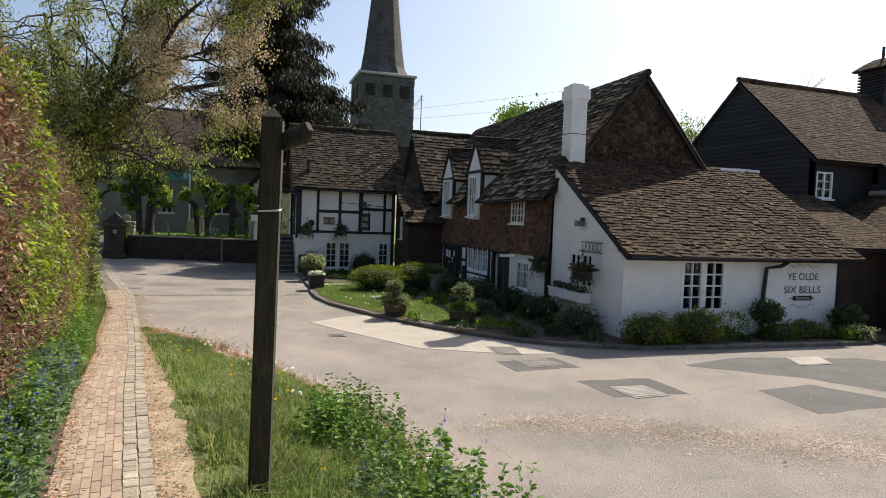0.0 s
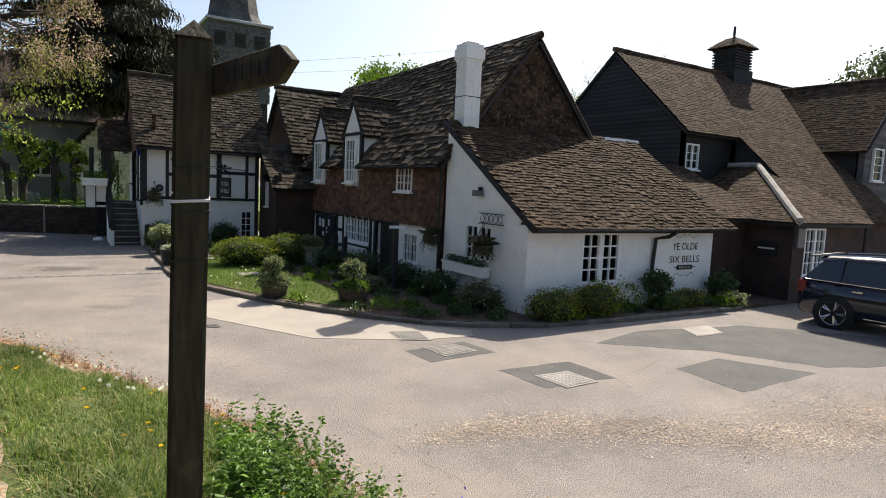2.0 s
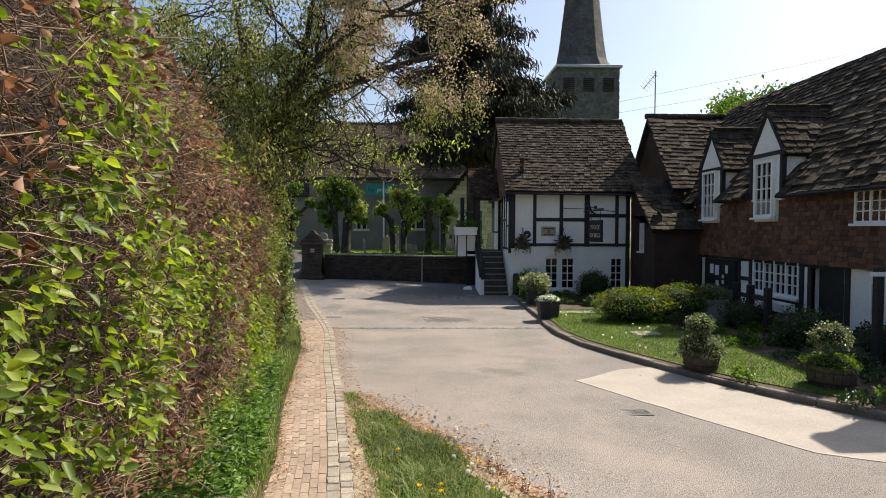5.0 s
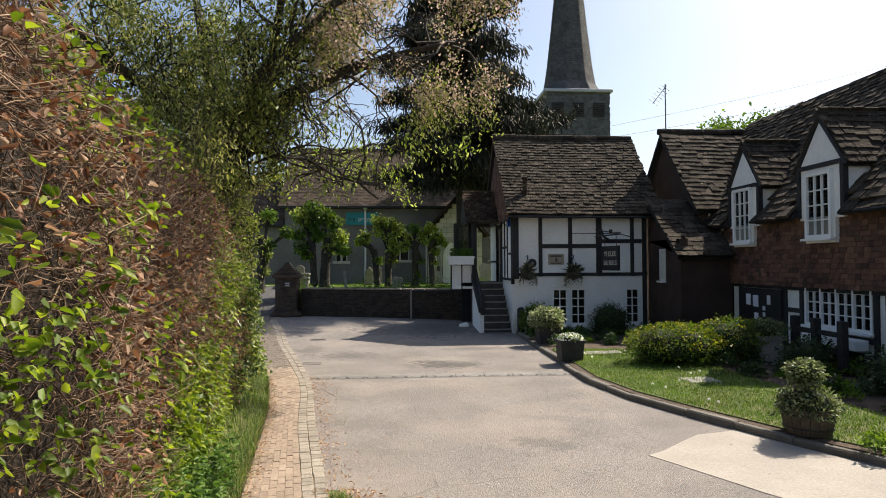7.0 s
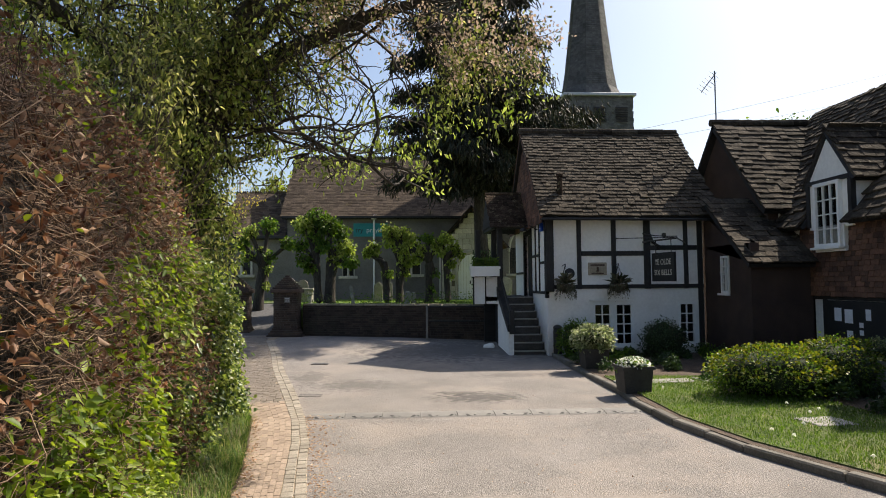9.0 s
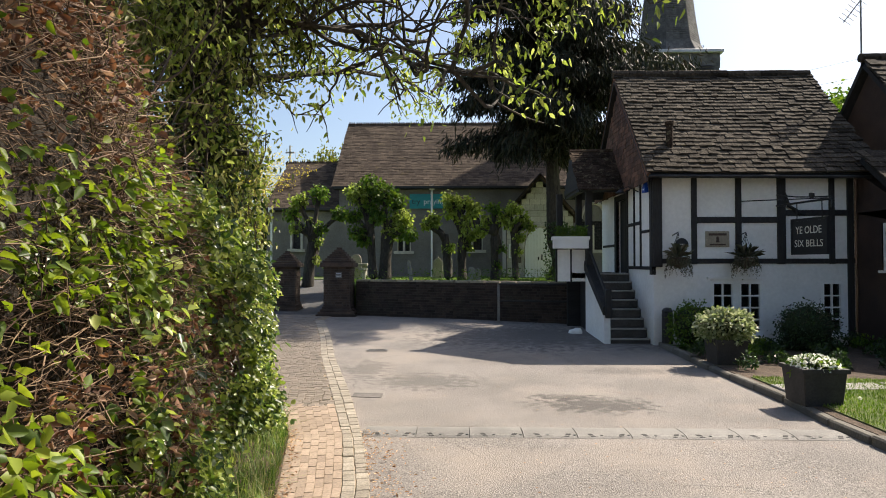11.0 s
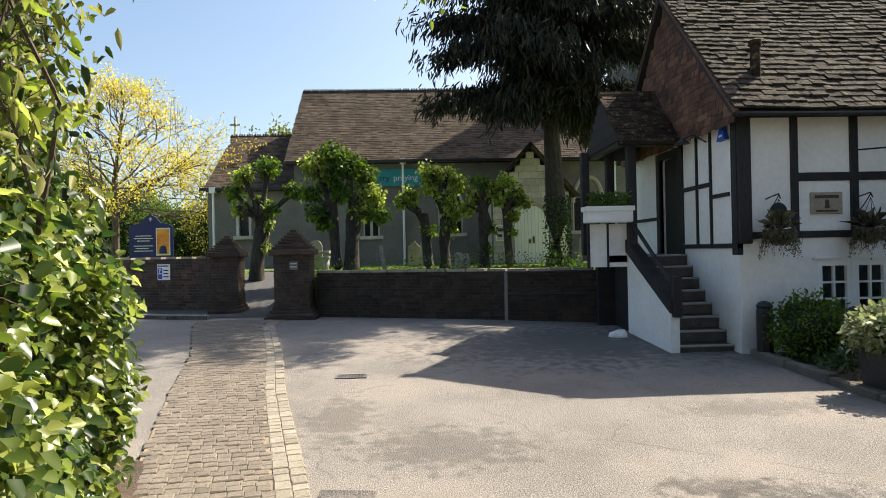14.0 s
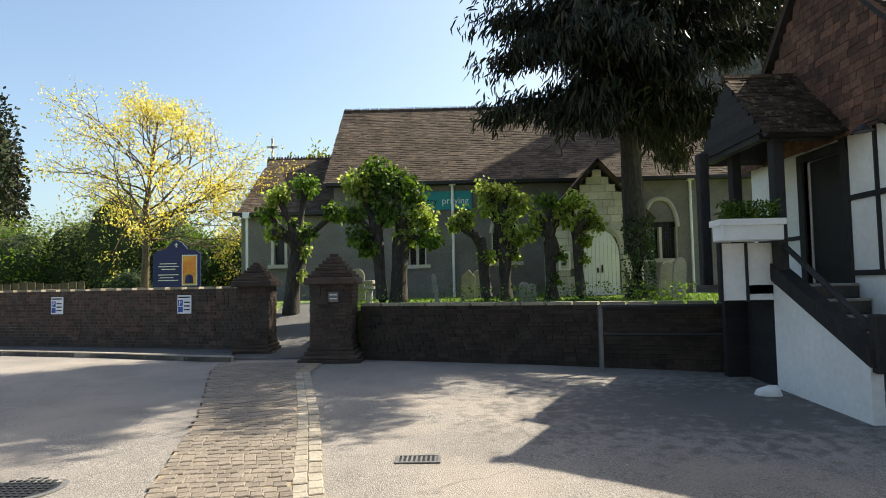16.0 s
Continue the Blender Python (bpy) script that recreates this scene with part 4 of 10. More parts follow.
wall("wall_front", lean, wall_frame((6.85, 23.75, 0), (1, 0), (0, -1)), 1.25, 0, 2.35, 0.2, M_DBRICK)
deck("roof_deck", lean, (6.5, 23.55, 2.26), (8.1, 23.55, 2.26), (0, 1.9, 1.55))
roof_pieces("roof_slab", lean, (6.45, 23.5, 2.26), (8.1, 23.5, 2.26), (0, 1.9, 1.55), 0.2, 0.26, 0.03, M_SLATE, M_SLATE_J, None, (0, 8, 2), 80, 0.05, 0.06, seed=12)

# -- main range --
main = thing("main_range", "tile-hung and timber-framed pub range with dormers and a stone slab roof", "building")
W = wall_frame((8.1, 24.8, 0), (0, -1), (-1, 0))
wv = lambda y: 24.8 - y
wall("wall_west", main, W, 9.8, -0.1, 3.2, 0.28, M_WHITE,
     [(wv(20.85), wv(18.95), 0.75, 1.76), (wv(16.8), wv(16.0), 0.55, 1.33), (wv(17.15), wv(16.28), 2.42, 3.08), (wv(18.5), wv(17.5), 0.0, 1.5)])
part("plinth", tbox(W, (0, 10.1, -0.03, 0.03, -0.1, 0.22)), M_TIMBER, main)
window(main, W, wv(20.85), wv(18.95), 0.75, 1.76, 4, 2, 4, True, label="wide white four-light window with small panes", recess=0.02)
window(main, W, wv(16.8), wv(16.0), 0.55, 1.33, 2, 2, 3, True)
window(main, W, wv(17.15), wv(16.28), 2.42, 3.08, 2, 2, 3, True, recess=-0.04)
part("door", tbox(W, (wv(18.45), wv(17.55), 0.12, 0.17, 0.0, 1.5)), M_DOOR, main, "dark plank door")
for y, w_, z0, z1 in [(24.7, 0.12, 0.0, 1.5), (23.8, 0.1, 0.1, 1.5), (23.4, 0.1, 0.1, 1.5), (21.55, 0.12, 0.1, 1.5), (20.98, 0.1, 0.1, 1.6), (18.85, 0.12, 0.1, 1.6), (18.56, 0.12, 0, 1.55), (17.38, 0.12, 0, 1.55)]:
    part("stud", tbox(W, (wv(y) - w_ / 2, wv(y) + w_ / 2, -0.04, 0.06, z0, z1)), M_TIMBER, main)
for y0, y1, z0, z1 in [(24.8, 17.35, 1.48, 1.6), (21.5, 21.0, 0.98, 1.08), (20.9, 18.9, 0.55, 0.66), (21.0, 18.6, 0.22, 0.34)]:
    part("rail", tbox(W, (wv(y0), wv(y1), -0.035, 0.06, z0, z1)), M_TIMBER, main)
entry = part("entrance_front", tbox(W, (wv(23.35), wv(21.6), -0.1, 0.02, 0.0, 1.47)), M_DOOR, main, "dark plank entrance front with pinned notices")
for y0, z0, w_, h_ in ((23.0, 1.05, 0.2, 0.27), (22.7, 1.02, 0.22, 0.28), (22.65, 0.72, 0.16, 0.15), (22.3, 0.8, 0.1, 0.1), (22.3, 0.95, 0.1, 0.1), (22.12, 1.1, 0.13, 0.22)):
    part("notice", tbox(W, (wv(y0), wv(y0) + w_, -0.112, -0.101, z0, z0 + h_)), M_NOTICE, entry)
for k in range(6):
    part("plank_joint", tbox(W, (wv(23.1) + 0.26 * k, wv(23.1) + 0.26 * k + 0.012, -0.104, -0.1, 0.02, 0.7)), M_IRON, entry)
part("gable_south", pris([(8.1, 14.7, -0.1), (13.4, 14.7, -0.1), (13.4, 14.7, 3.45), (10.62, 14.7, 6.36), (8.1, 14.7, 3.2)], (0, 0.3, 0)), M_DBRICK, main, "dark tile-hung gable wall")
part("wall_east", boxes((13.2, 13.4, 15.0, 27.0, -0.1, 3.6)), M_DBRICK, main)
part("wall_north", boxes((8.1, 13.4, 26.9, 27.1, -0.1, 3.6)), M_DBRICK, main)
part("floor_boards", boxes((8.4, 13.2, 15.0, 26.9, 2.0, 2.1)), M_FLOORDARK, main)
MUP = Vector((2.82, 0, 3.42))
for y0, y1 in ((27.0, 23.7), (22.3, 20.87), (19.45, 14.55)):
    deck("roof_deck", main, (7.8, y0, 3.08), (7.8, y1, 3.08), (2.82 * 0.3, 0, 3.42 * 0.3))
deck("roof_deck", main, (7.8 + 2.82 * 0.3, 27.0, 3.08 + 3.42 * 0.3), (7.8 + 2.82 * 0.3, 14.55, 3.08 + 3.42 * 0.3), (2.82 * 0.7, 0, 3.42 * 0.7))
deck("roof_deck", main, (13.6, 14.55, 3.08), (13.6, 27.0, 3.08), (-2.98, 0, 3.42))
part("verge_board", tube(bmesh.new(), [(7.85, 14.58, 3.15), (10.62, 14.58, 6.52)], 0.06, 4), M_TILE, main)
part("verge_board", tube(bmesh.new(), [(13.55, 14.58, 3.15), (10.62, 14.58, 6.52)], 0.06, 4), M_TILE, main)
ridge_tiles(main, (10.62, 14.5, 6.55), (10.62, 27.0, 6.52), M_SLATE, 0.4, 0.1)
part("downpipe", tube(bmesh.new(), [(8.02, 14.85, 3.5), (8.02, 14.8, 0.1)], 0.04, 8), M_IRON, main)
part("gutter", tube(bmesh.new(), [(7.72, 14.6, 3.06), (7.72, 19.3, 3.06)], 0.045, 6), M_IRON, main)


def dormer(parent, yl, yr, back=9.7, apex=5.12, eave=4.12, seed=0):
    """A gabled dormer that rises from the west wall: white front, sash window, slab roof."""
    d = new("dormer")
    d.parent = parent
    d["label"] = "white gabled dormer with a small-paned sash"
    yc = (yl + yr) / 2
    m = wall_frame((7.98, yl, 0), (0, -1), (-1, 0))
    w = yl - yr
    wx0, wx1 = w / 2 - 0.4, w / 2 + 0.4
    wall("front", d, m, w, 3.05, eave, 0.12, M_WHITE, [(wx0 + 0.05, wx1 - 0.05, 3.0, 4.0)])
    part("lower_front", tbox(m, (wx0 - 0.05, wx1 + 0.05, -0.03, 0.12, 2.5, 3.05)), M_WHITE, d)
    part("gable", pris([(7.98, yl, eave), (7.98, yr, eave), (7.98, yc, apex - 0.05)], (0.1, 0, 0)), M_WHITE, d)
    for y in (yl, yr):
        part("cheek", pris([(8.1, y, 3.2), (8.1, y, eave), (back - 0.9, y, eave)], (0, 0.08 if y == yr else -0.08, 0)), M_WHITE, d)
        part("corner_post", boxes((7.94, 8.05, y - 0.05, y + 0.05, 3.05, eave)), M_TIMBER, d)
    part("tie_beam", boxes((7.93, 8.0, yr, yl, eave - 0.05, eave + 0.04)), M_TIMBER, d)
    window(d, m, wx0, wx1, 2.6, 3.98, 1, 3, 4, True, fw=0.07, recess=-0.03)
    for s, y in ((1, yl + 0.12), (-1, yr - 0.12)):
        up = Vector((0, yc - y, apex - eave + 0.1))
        deck("roof_deck", d, (7.96, y, eave - 0.1), (back, y, eave - 0.1), up, 0.05)
        part("bargeboard", tube(bmesh.new(), [(7.95, y, eave - 0.1), (7.95, yc, apex + 0.02)], 0.035, 4), M_TIMBER, d)
    part("ridge_cap", tube(bmesh.new(), [(7.93, yc, apex + 0.07), (back + 0.1, yc, apex + 0.07)], 0.08, 6), M_SLATE, d)
    return d


D2 = dormer(main, 20.82, 19.5, seed=1)
D1 = dormer(main, 23.65, 22.35, apex=5.02, eave=4.02, seed=2)

# -- white lean-to with the painted sign --
low = thing("white_outshot", "white-painted brick outshot under a long tiled roof", "building")
LF = wall_frame((8.1, 11.55, 0), (1, 0), (0, -1))
wall("wall_front", low, LF, 6.0, -0.1, 1.95, 0.25, M_WHITE, [(1.48, 2.68, 0.62, 1.78)])
window(low, LF, 1.48, 2.08, 0.62, 1.78, 1, 2, 4, True, fw=0.075, bar=0.03, label="white casement with small panes")
window(low, LF, 2.08, 2.68, 0.62, 1.78, 1, 2, 4, True, fw=0.075, bar=0.03, label="white casement with small panes")
LW = wall_frame((8.1, 14.7, 0), (0, -1), (-1, 0))
wall("wall_west_lower", low, LW, 2.9, -0.1, 1.9, 0.25, M_WHITE, [(0.92, 1.95, 0.98, 1.78)])
window(low, LW, 0.92, 1.44, 0.98, 1.78, 1, 2, 3, False)
window(low, LW, 1.44, 1.95, 0.98, 1.78, 1, 2, 3, False)
part("wall_west_upper", pris([(8.1, 14.7, 1.9), (8.1, 11.55, 1.9), (8.1, 14.7, 4.0)], (0.25, 0, 0)), M_WHITE, low)
wall("wall_east", low, wall_frame((14.1, 11.8, 0), (0, 1), (1, 0)), 2.9, -0.1, 2.0, 0.2, M_WHITE)
part("rake_board", tube(bmesh.new(), [(7.98, 11.2, 1.86), (7.98, 14.72, 4.14)], 0.06, 4), M_TIMBER, low)
deck("roof_deck", low, (7.95, 11.2, 1.84), (14.4, 11.2, 1.84), (0, 3.5, 2.3))
part("gutter", tube(bmesh.new(), [(8.0, 11.15, 1.82), (14.4, 11.15, 1.86)], 0.04, 6), M_IRON, low)
part("downpipe", tube(bmesh.new(), [(12.15, 11.15, 1.8), (12.1, 11.3, 1.68), (11.86, 11.47, 1.62), (11.83, 11.49, 1.0), (11.83, 11.49, 0.1)], 0.045, 8), M_IRON, low)
part("ridge_flashing", boxes((13.2, 14.6, 14.55, 14.75, 4.12, 4.2)), M_NOTICE, low, "pale mortar fillet along the roof top")

chim = thing("chimney", "tall white-painted brick chimney with a corbelled head", "chimney")
part("shaft", boxes((8.33, 8.77, 14.42, 14.84, 3.6, 5.58)), M_WHITE, chim)
part("corbel_head", boxes((8.31, 8.79, 14.40, 14.86, 5.58, 5.64), (8.28, 8.82, 14.37, 14.89, 5.64, 5.88), (8.31, 8.79, 14.40, 14.86, 5.88, 5.99)), M_WHITE, chim)
brick_face("brick", chim, (8.33, 14.42), (8.77, 14.42), 3.65, 5.58, (0, -1), M_WHITE, M_WHITE, (0, 6, 4), 140, 0.215, 0.075, 0.008, seed=60)
brick_face("brick", chim, (8.33, 14.84), (8.33, 14.42), 3.65, 5.58, (-1, 0), M_WHITE, M_WHITE, (0, 6, 4), 140, 0.215, 0.075, 0.008, seed=61)
part("flaunching", boxes((8.4, 8.7, 14.5, 14.76, 5.99, 6.04)), M_SLAB, chim)
part("band", boxes((8.32, 8.78, 14.41, 14.85, 4.75, 4.77)), M_IRON, chim, "thin iron band")

# -- brick block with hipped tile roof --
block = thing("brick_block", "low dark brick block with a hipped tile roof", "building")
part("wall_recess", boxes((14.3, 16.0, 11.9, 12.1, -0.1, 2.1)), M_DBRICK, block)
BW = wall_frame((16.0, 12.1, 0), (0, -1), (-1, 0))
wall("wall_west", block, BW, 1.28, -0.1, 2.1, 0.25, M_DBRICK)
BF = wall_frame((16.0, 10.57, 0), (1, 0), (0, -1))
wall("wall_front", block, BF, 3.4, -0.1, 2.1, 0.25, M_DBRICK, [(0.55, 1.55, 0.7, 1.95)])
window(block, BF, 0.55, 1.05, 0.7, 1.95, 1, 2, 4, True)
window(block, BF, 1.05, 1.55, 0.7, 1.95, 1, 2, 4, True)
part("wall_east", boxes((19.2, 19.4, 10.82, 14.4, -0.1, 2.1)), M_DBRICK, block)
deck("roof_deck", block, (14.3, 11.55, 2.1), (16.4, 11.55, 2.1), (0, 2.9, 1.4))
bm = prism(bmesh.new(), [(15.75, 10.35, 2.08), (19.6, 10.35, 2.08), (19.6, 13.4, 3.64), (18.8, 13.4, 3.64)], (0, 0, -0.09))
part("roof_front", bm, M_TIMBER, block)
bm = prism(bmesh.new(), [(15.75, 10.35, 2.08), (18.8, 13.4, 3.64), (18.8, 14.4, 3.64), (15.75, 14.4, 2.08)], (0, 0, -0.09))
part("roof_hip", bm, M_TIMBER, block)
ridge_tiles(block, (15.7, 10.3, 2.14), (18.8, 13.4, 3.72), M_SLAB, 0.3, 0.1)
ridge_tiles(block, (18.8, 13.45, 3.72), (18.8, 14.4, 3.72), M_SLAB, 0.3, 0.09)
part("downpipe", tube(bmesh.new(), [(19.5, 10.45, 2.1), (19.5, 10.45, 0.1)], 0.045, 8), M_IRON, block)

# -- black weatherboarded hall and barn --
hall = thing("boarded_hall", "black weatherboarded hall with a tall tiled roof", "building")
part("gable_wall", pris([(16.4, 14.5, 0), (16.4, 20.4, 0), (16.4, 20.4, 4.8), (16.4, 17.37, 7.4), (16.4, 14.5, 4.8)], (0.25, 0, 0)), M_BOARD, hall)
HF = wall_frame((16.4, 14.5, 0), (1, 0), (0, -1))
wall("wall_front", hall, HF, 2.6, 0, 4.85, 0.25, M_BOARD, [(0.3, 0.95, 3.5, 4.3)])
window(hall, HF, 0.3, 0.95, 3.5, 4.3, 2, 1, 3, True)
wall("wall_back", hall, wall_frame((30, 20.6, 0), (-1, 0), (0, 1)), 13.6, 0, 4.8, 0.2, M_BOARD)
deck("roof_deck", hall, (16.3, 14.2, 4.6), (30, 14.2, 4.6), (0, 3.17, 2.86))
deck("roof_deck", hall, (16.3, 20.7, 4.6), (30, 20.7, 4.6), (0, -3.33, 2.86))
deck("catslide_deck", hall, (18.9, 11.4, 2.1), (24.1, 11.4, 2.1), (0, 2.8, 2.52))
part("wall_catslide", boxes((19.0, 24.0, 11.65, 11.85, 0, 2.2)), M_DBRICK, hall)
part("catslide_cheek", pris([(18.95, 14.3, 4.6), (18.95, 11.5, 2.1), (18.95, 14.3, 2.1)], (0.15, 0, 0)), M_BOARD, hall)
ridge_tiles(hall, (16.28, 17.37, 7.54), (30, 17.37, 7.54), M_TILE, 0.4, 0.09)
cup = thing("cupola", "dark louvred roof cupola with a small hipped cap and finial", "cupola")
part("base", boxes((22.5, 23.7, 16.95, 18.05, 7.0, 7.75)), M_BOARD, cup)
for i in range(7):
    part("louvre", boxes((22.55, 23.65, 16.98, 18.02, 7.8 + i * 0.11, 7.86 + i * 0.11)), M_BOARD, cup)
part("core", boxes((22.62, 23.58, 17.05, 17.95, 7.75, 8.6)), M_TIMBER, cup)
bm = bmesh.new()
lathe(bm, [(0.95, 8.58), (0.98, 8.62), (0.6, 8.86), (0.3, 9.02), (0.05, 9.08)], (23.1, 17.5, 0), 4)
bmesh.ops.rotate(bm, cent=(23.1, 17.5, 0), matrix=Matrix.Rotation(math.pi / 4, 3, "Z"), verts=bm.verts[:])
part("cap", bm, M_TILE, cup)
part("finial", tube(bmesh.new(), [(23.1, 17.5, 9.0), (23.1, 17.5, 9.5)], 0.05, 6), M_IRON, cup)

barn = thing("barn_wing", "grey weatherboarded barn gable with a tiled roof over brick", "building")
part("gable_wall", pris([(24.0, 12.7, 2.15), (30.6, 12.7, 2.15), (26.15, 12.7, 7.05), (24.0, 12.7, 4.75)], (0, 0.25, 0)), M_BOARDGREY, barn)
GF = wall_frame((24.0, 12.76, 0), (1, 0), (0, -1))
wall("wall_brick", barn, GF, 6.6, 0, 2.15, 0.25, M_DBRICK, [(2.4, 3.5, 0.75, 1.85)])
window(barn, GF, 2.4, 3.5, 0.75, 1.85, 2, 2, 4, True)
window(barn, wall_frame((24.0, 12.7, 0), (1, 0), (0, -1)), 0.5, 1.2, 3.5, 4.65, 1, 1, 4, True, recess=-0.04)
wall("wall_west", barn, wall_frame((24.0, 18.0, 0), (0, -1), (-1, 0)), 5.1, 0, 4.8, 0.2, M_BOARD)
deck("roof_deck", barn, (23.7, 18.5, 4.5), (23.7, 12.5, 4.5), (2.45, 0, 2.75))
deck("roof_deck", barn, (30.8, 12.5, 2.1), (30.8, 18.5, 2.1), (-4.65, 0, 5.15))
for x0, z0 in ((23.75, 4.6), (30.7, 2.2)):
    part("verge_board", tube(bmesh.new(), [(x0, 12.5, z0), (26.15, 12.5, 7.28)], 0.07, 4), M_BOARD, barn)
ridge_tiles(barn, (26.15, 12.45, 7.3), (26.15, 18.5, 7.3), M_TILE, 0.4, 0.09)

# roof coverings
near_pub = (0, 9, 2)
roof_pieces("roof_slab", cottage, EA, EB, UP, 0.15, 0.185, 0.034, M_SLATE, M_SLATE_J, None, (-1, 14, 2), 300, 0.035, 0.14, seed=1, grow=0.15, sag=0.05, wob=0.015, loose=1.5)
roof_pieces("roof_slab", wing, (7.45, 24.5, 3.55), (11.6, 24.5, 3.55), (0, 2.35, 2.65), 0.19, 0.26, 0.042, M_SLATE, M_SLATE_J, [(0, 0), (4.1, 0), (4.1, 3.5), (0, 3.5)], near_pub, 150, 0.05, 0.13, seed=2, sag=0.06)


def main_roof():
    """West slope, left open where the dormers stand."""
    a, b = Vector((7.75, 27.0, 3.06)), Vector((7.75, 14.5, 3.06))
    L = 12.5
    gaps = [(27 - 23.78, 27 - 22.22, 1.9), (27 - 20.95, 27 - 19.37, 2.0)]
    pts = [(0, 0)]
    for g0, g1, h in gaps:
        pts += [(g0, 0), (g0, 1.2), ((g0 + g1) / 2, h), (g1, 1.2), (g1, 0)]
    pts += [(L, 0), (L, 4.7), (0, 4.7)]
    roof_pieces("roof_slab", main, a, b, MUP, 0.25, 0.31, 0.05, M_SLATE, M_SLATE_J, pts, (0, 6, 2), 300, 0.07, 0.14, loose=2.0, seed=3, grow=0.45, sag=0.07, wob=0.05)


main_roof()
for d, yl, yr, apex, eave in ((D2, 20.82, 19.5, 5.12, 4.12), (D1, 23.65, 22.35, 5.02, 4.02)):
    yc = (yl + yr) / 2
    roof_pieces("roof_slab", d, (7.95, yr - 0.14, eave - 0.1), (9.75, yr - 0.14, eave - 0.1), (0, yc - yr + 0.14, apex - eave + 0.14), 0.19, 0.27, 0.038, M_SLATE, M_SLATE_J, None, near_pub, 80, 0.06, 0.13, seed=int(yc))
    roof_pieces("roof_slab", d, (9.75, yl + 0.14, eave - 0.1), (7.95, yl + 0.14, eave - 0.1), (0, yc - yl - 0.14, apex - eave + 0.14), 0.19, 0.27, 0.038, M_SLATE, M_SLATE_J, None, near_pub, 80, 0.06, 0.13, seed=int(yc) + 3)
roof_pieces("roof_tile", low, (7.92, 11.15, 1.84), (14.45, 11.15, 1.84), (0, 3.55, 2.33), 0.115, 0.17, 0.026, M_TILE, M_TILE_J, [(0, 0), (6.5, 0), (6.7, 4.3), (0.1, 4.3)], (4, 6, 2), 300, 0.07, 0.14, seed=4, sag=0.05, wob=0.03, loose=2.6)
roof_pieces("roof_tile", block, (14.3, 11.5, 2.1), (16.6, 11.5, 2.1), (0, 2.95, 1.42), 0.105, 0.17, 0.014, M_TILE, M_TILE_J, None, (4, 6, 2), 100, 0.02, 0.05, seed=5)
roof_pieces("roof_tile", block, (15.7, 10.3, 2.08), (19.6, 10.3, 2.08), (0, 3.1, 1.58), 0.105, 0.17, 0.014, M_TILE, M_TILE_J, [(0, 0), (3.9, 0), (3.9, 3.45), (3.05, 3.45)], (4, 6, 2), 150, 0.02, 0.05, seed=6)
roof_pieces("roof_tile", block, (15.7, 14.4, 2.08), (15.7, 10.3, 2.08), (3.1, 0, 1.58), 0.105, 0.17, 0.014, M_TILE, M_TILE_J, [(0, 0), (4.1, 0), (1.05, 3.45), (0, 3.45)], (4, 6, 2), 100, 0.02, 0.05, seed=7)
roof_pieces("roof_tile", hall, (16.28, 14.15, 4.6), (30, 14.15, 4.6), (0, 3.2, 2.89), 0.105, 0.2, 0.012, M_TILE, M_TILE_J, None, (4, 6, 2), 60, 0.015, 0.05, seed=8)
roof_pieces("roof_tile", hall, (18.85, 11.35, 2.1), (24.2, 11.35, 2.1), (0, 2.8, 2.52), 0.105, 0.2, 0.012, M_TILE, M_TILE_J, None, (4, 6, 2), 60, 0.015, 0.05, seed=9)
roof_pieces("roof_tile", barn, (23.65, 18.5, 4.48), (23.65, 12.45, 4.48), (2.5, 0, 2.8), 0.105, 0.2, 0.012, M_TILE, M_TILE_J, None, (4, 6, 2), 60, 0.015, 0.05, seed=10)
roof_pieces("hung_tile", main, (8.04, 24.1, 1.56), (8.04, 14.72, 1.56), (0.04, 0, 1.54), 0.105, 0.165, 0.016, M_HUNG, M_HUNG_J,
            [(0, 0), (9.38, 0), (9.38, 1.56), (0, 1.56)], near_pub, 300, 0.03, 0.13, seed=21)
roof_pieces("hung_tile", main, (8.1, 14.68, 3.2), (13.5, 14.68, 3.2), (0, 0.03, 3.5), 0.105, 0.165, 0.014, M_TILE, M_TILE_J, [(0.1, 0), (5.3, 0.2), (2.52, 3.17)], near_pub, 200, 0.03, 0.06, seed=22)

# ---- churchyard, walls, church ----
YARD = 1.1
WR0, WR1 = Vector((1.75, 28.95)), Vector((-4.45, 31.15))
bm = prism(bmesh.new(), [(1.2, 29.5, -0.3), (-4.6, 31.5, -0.3), (-5.4, 32.2, -0.3), (-5.6, 37, -0.3), (-7.6, 37, -0.3), (-7.4, 33.6, -0.3), (-14, 35.4, -0.3), (-60, 42, -0.3), (-60, 130, -0.3), (80, 130, -0.3), (80, 30.8, -0.3), (2.6, 30.8, -0.3)][::-1], (0, 0, YARD + 0.3))
M_YARD = mat("churchyard_grass", [(0.07, 0.12, 0.02), (0.13, 0.2, 0.04), (0.2, 0.22, 0.07)], 1.2, 0.95, 50, 0.5, 0.8, 60, 0.03)
tagged(obj("churchyard", bm, M_YARD), "raised grassy churchyard", "lawn", kind="structure")
bm = bmesh.new()
vs = [[bm.verts.new((x, y, z)) for x in xs] for xs, y, z in (((-7.1, -5.3), 31.4, 0.215), ((-7.3, -5.5), 33.2, 0.3), ((-7.6, -5.6), 37.2, YARD + 0.02))]
for a, b in zip(vs, vs[1:]):
    bm.faces.new((a[0], a[1], b[1], b[0]))
tagged(obj("gate_path", bm, M_PATCH), "tarmac path rising through the churchyard gate", "path", kind="structure")


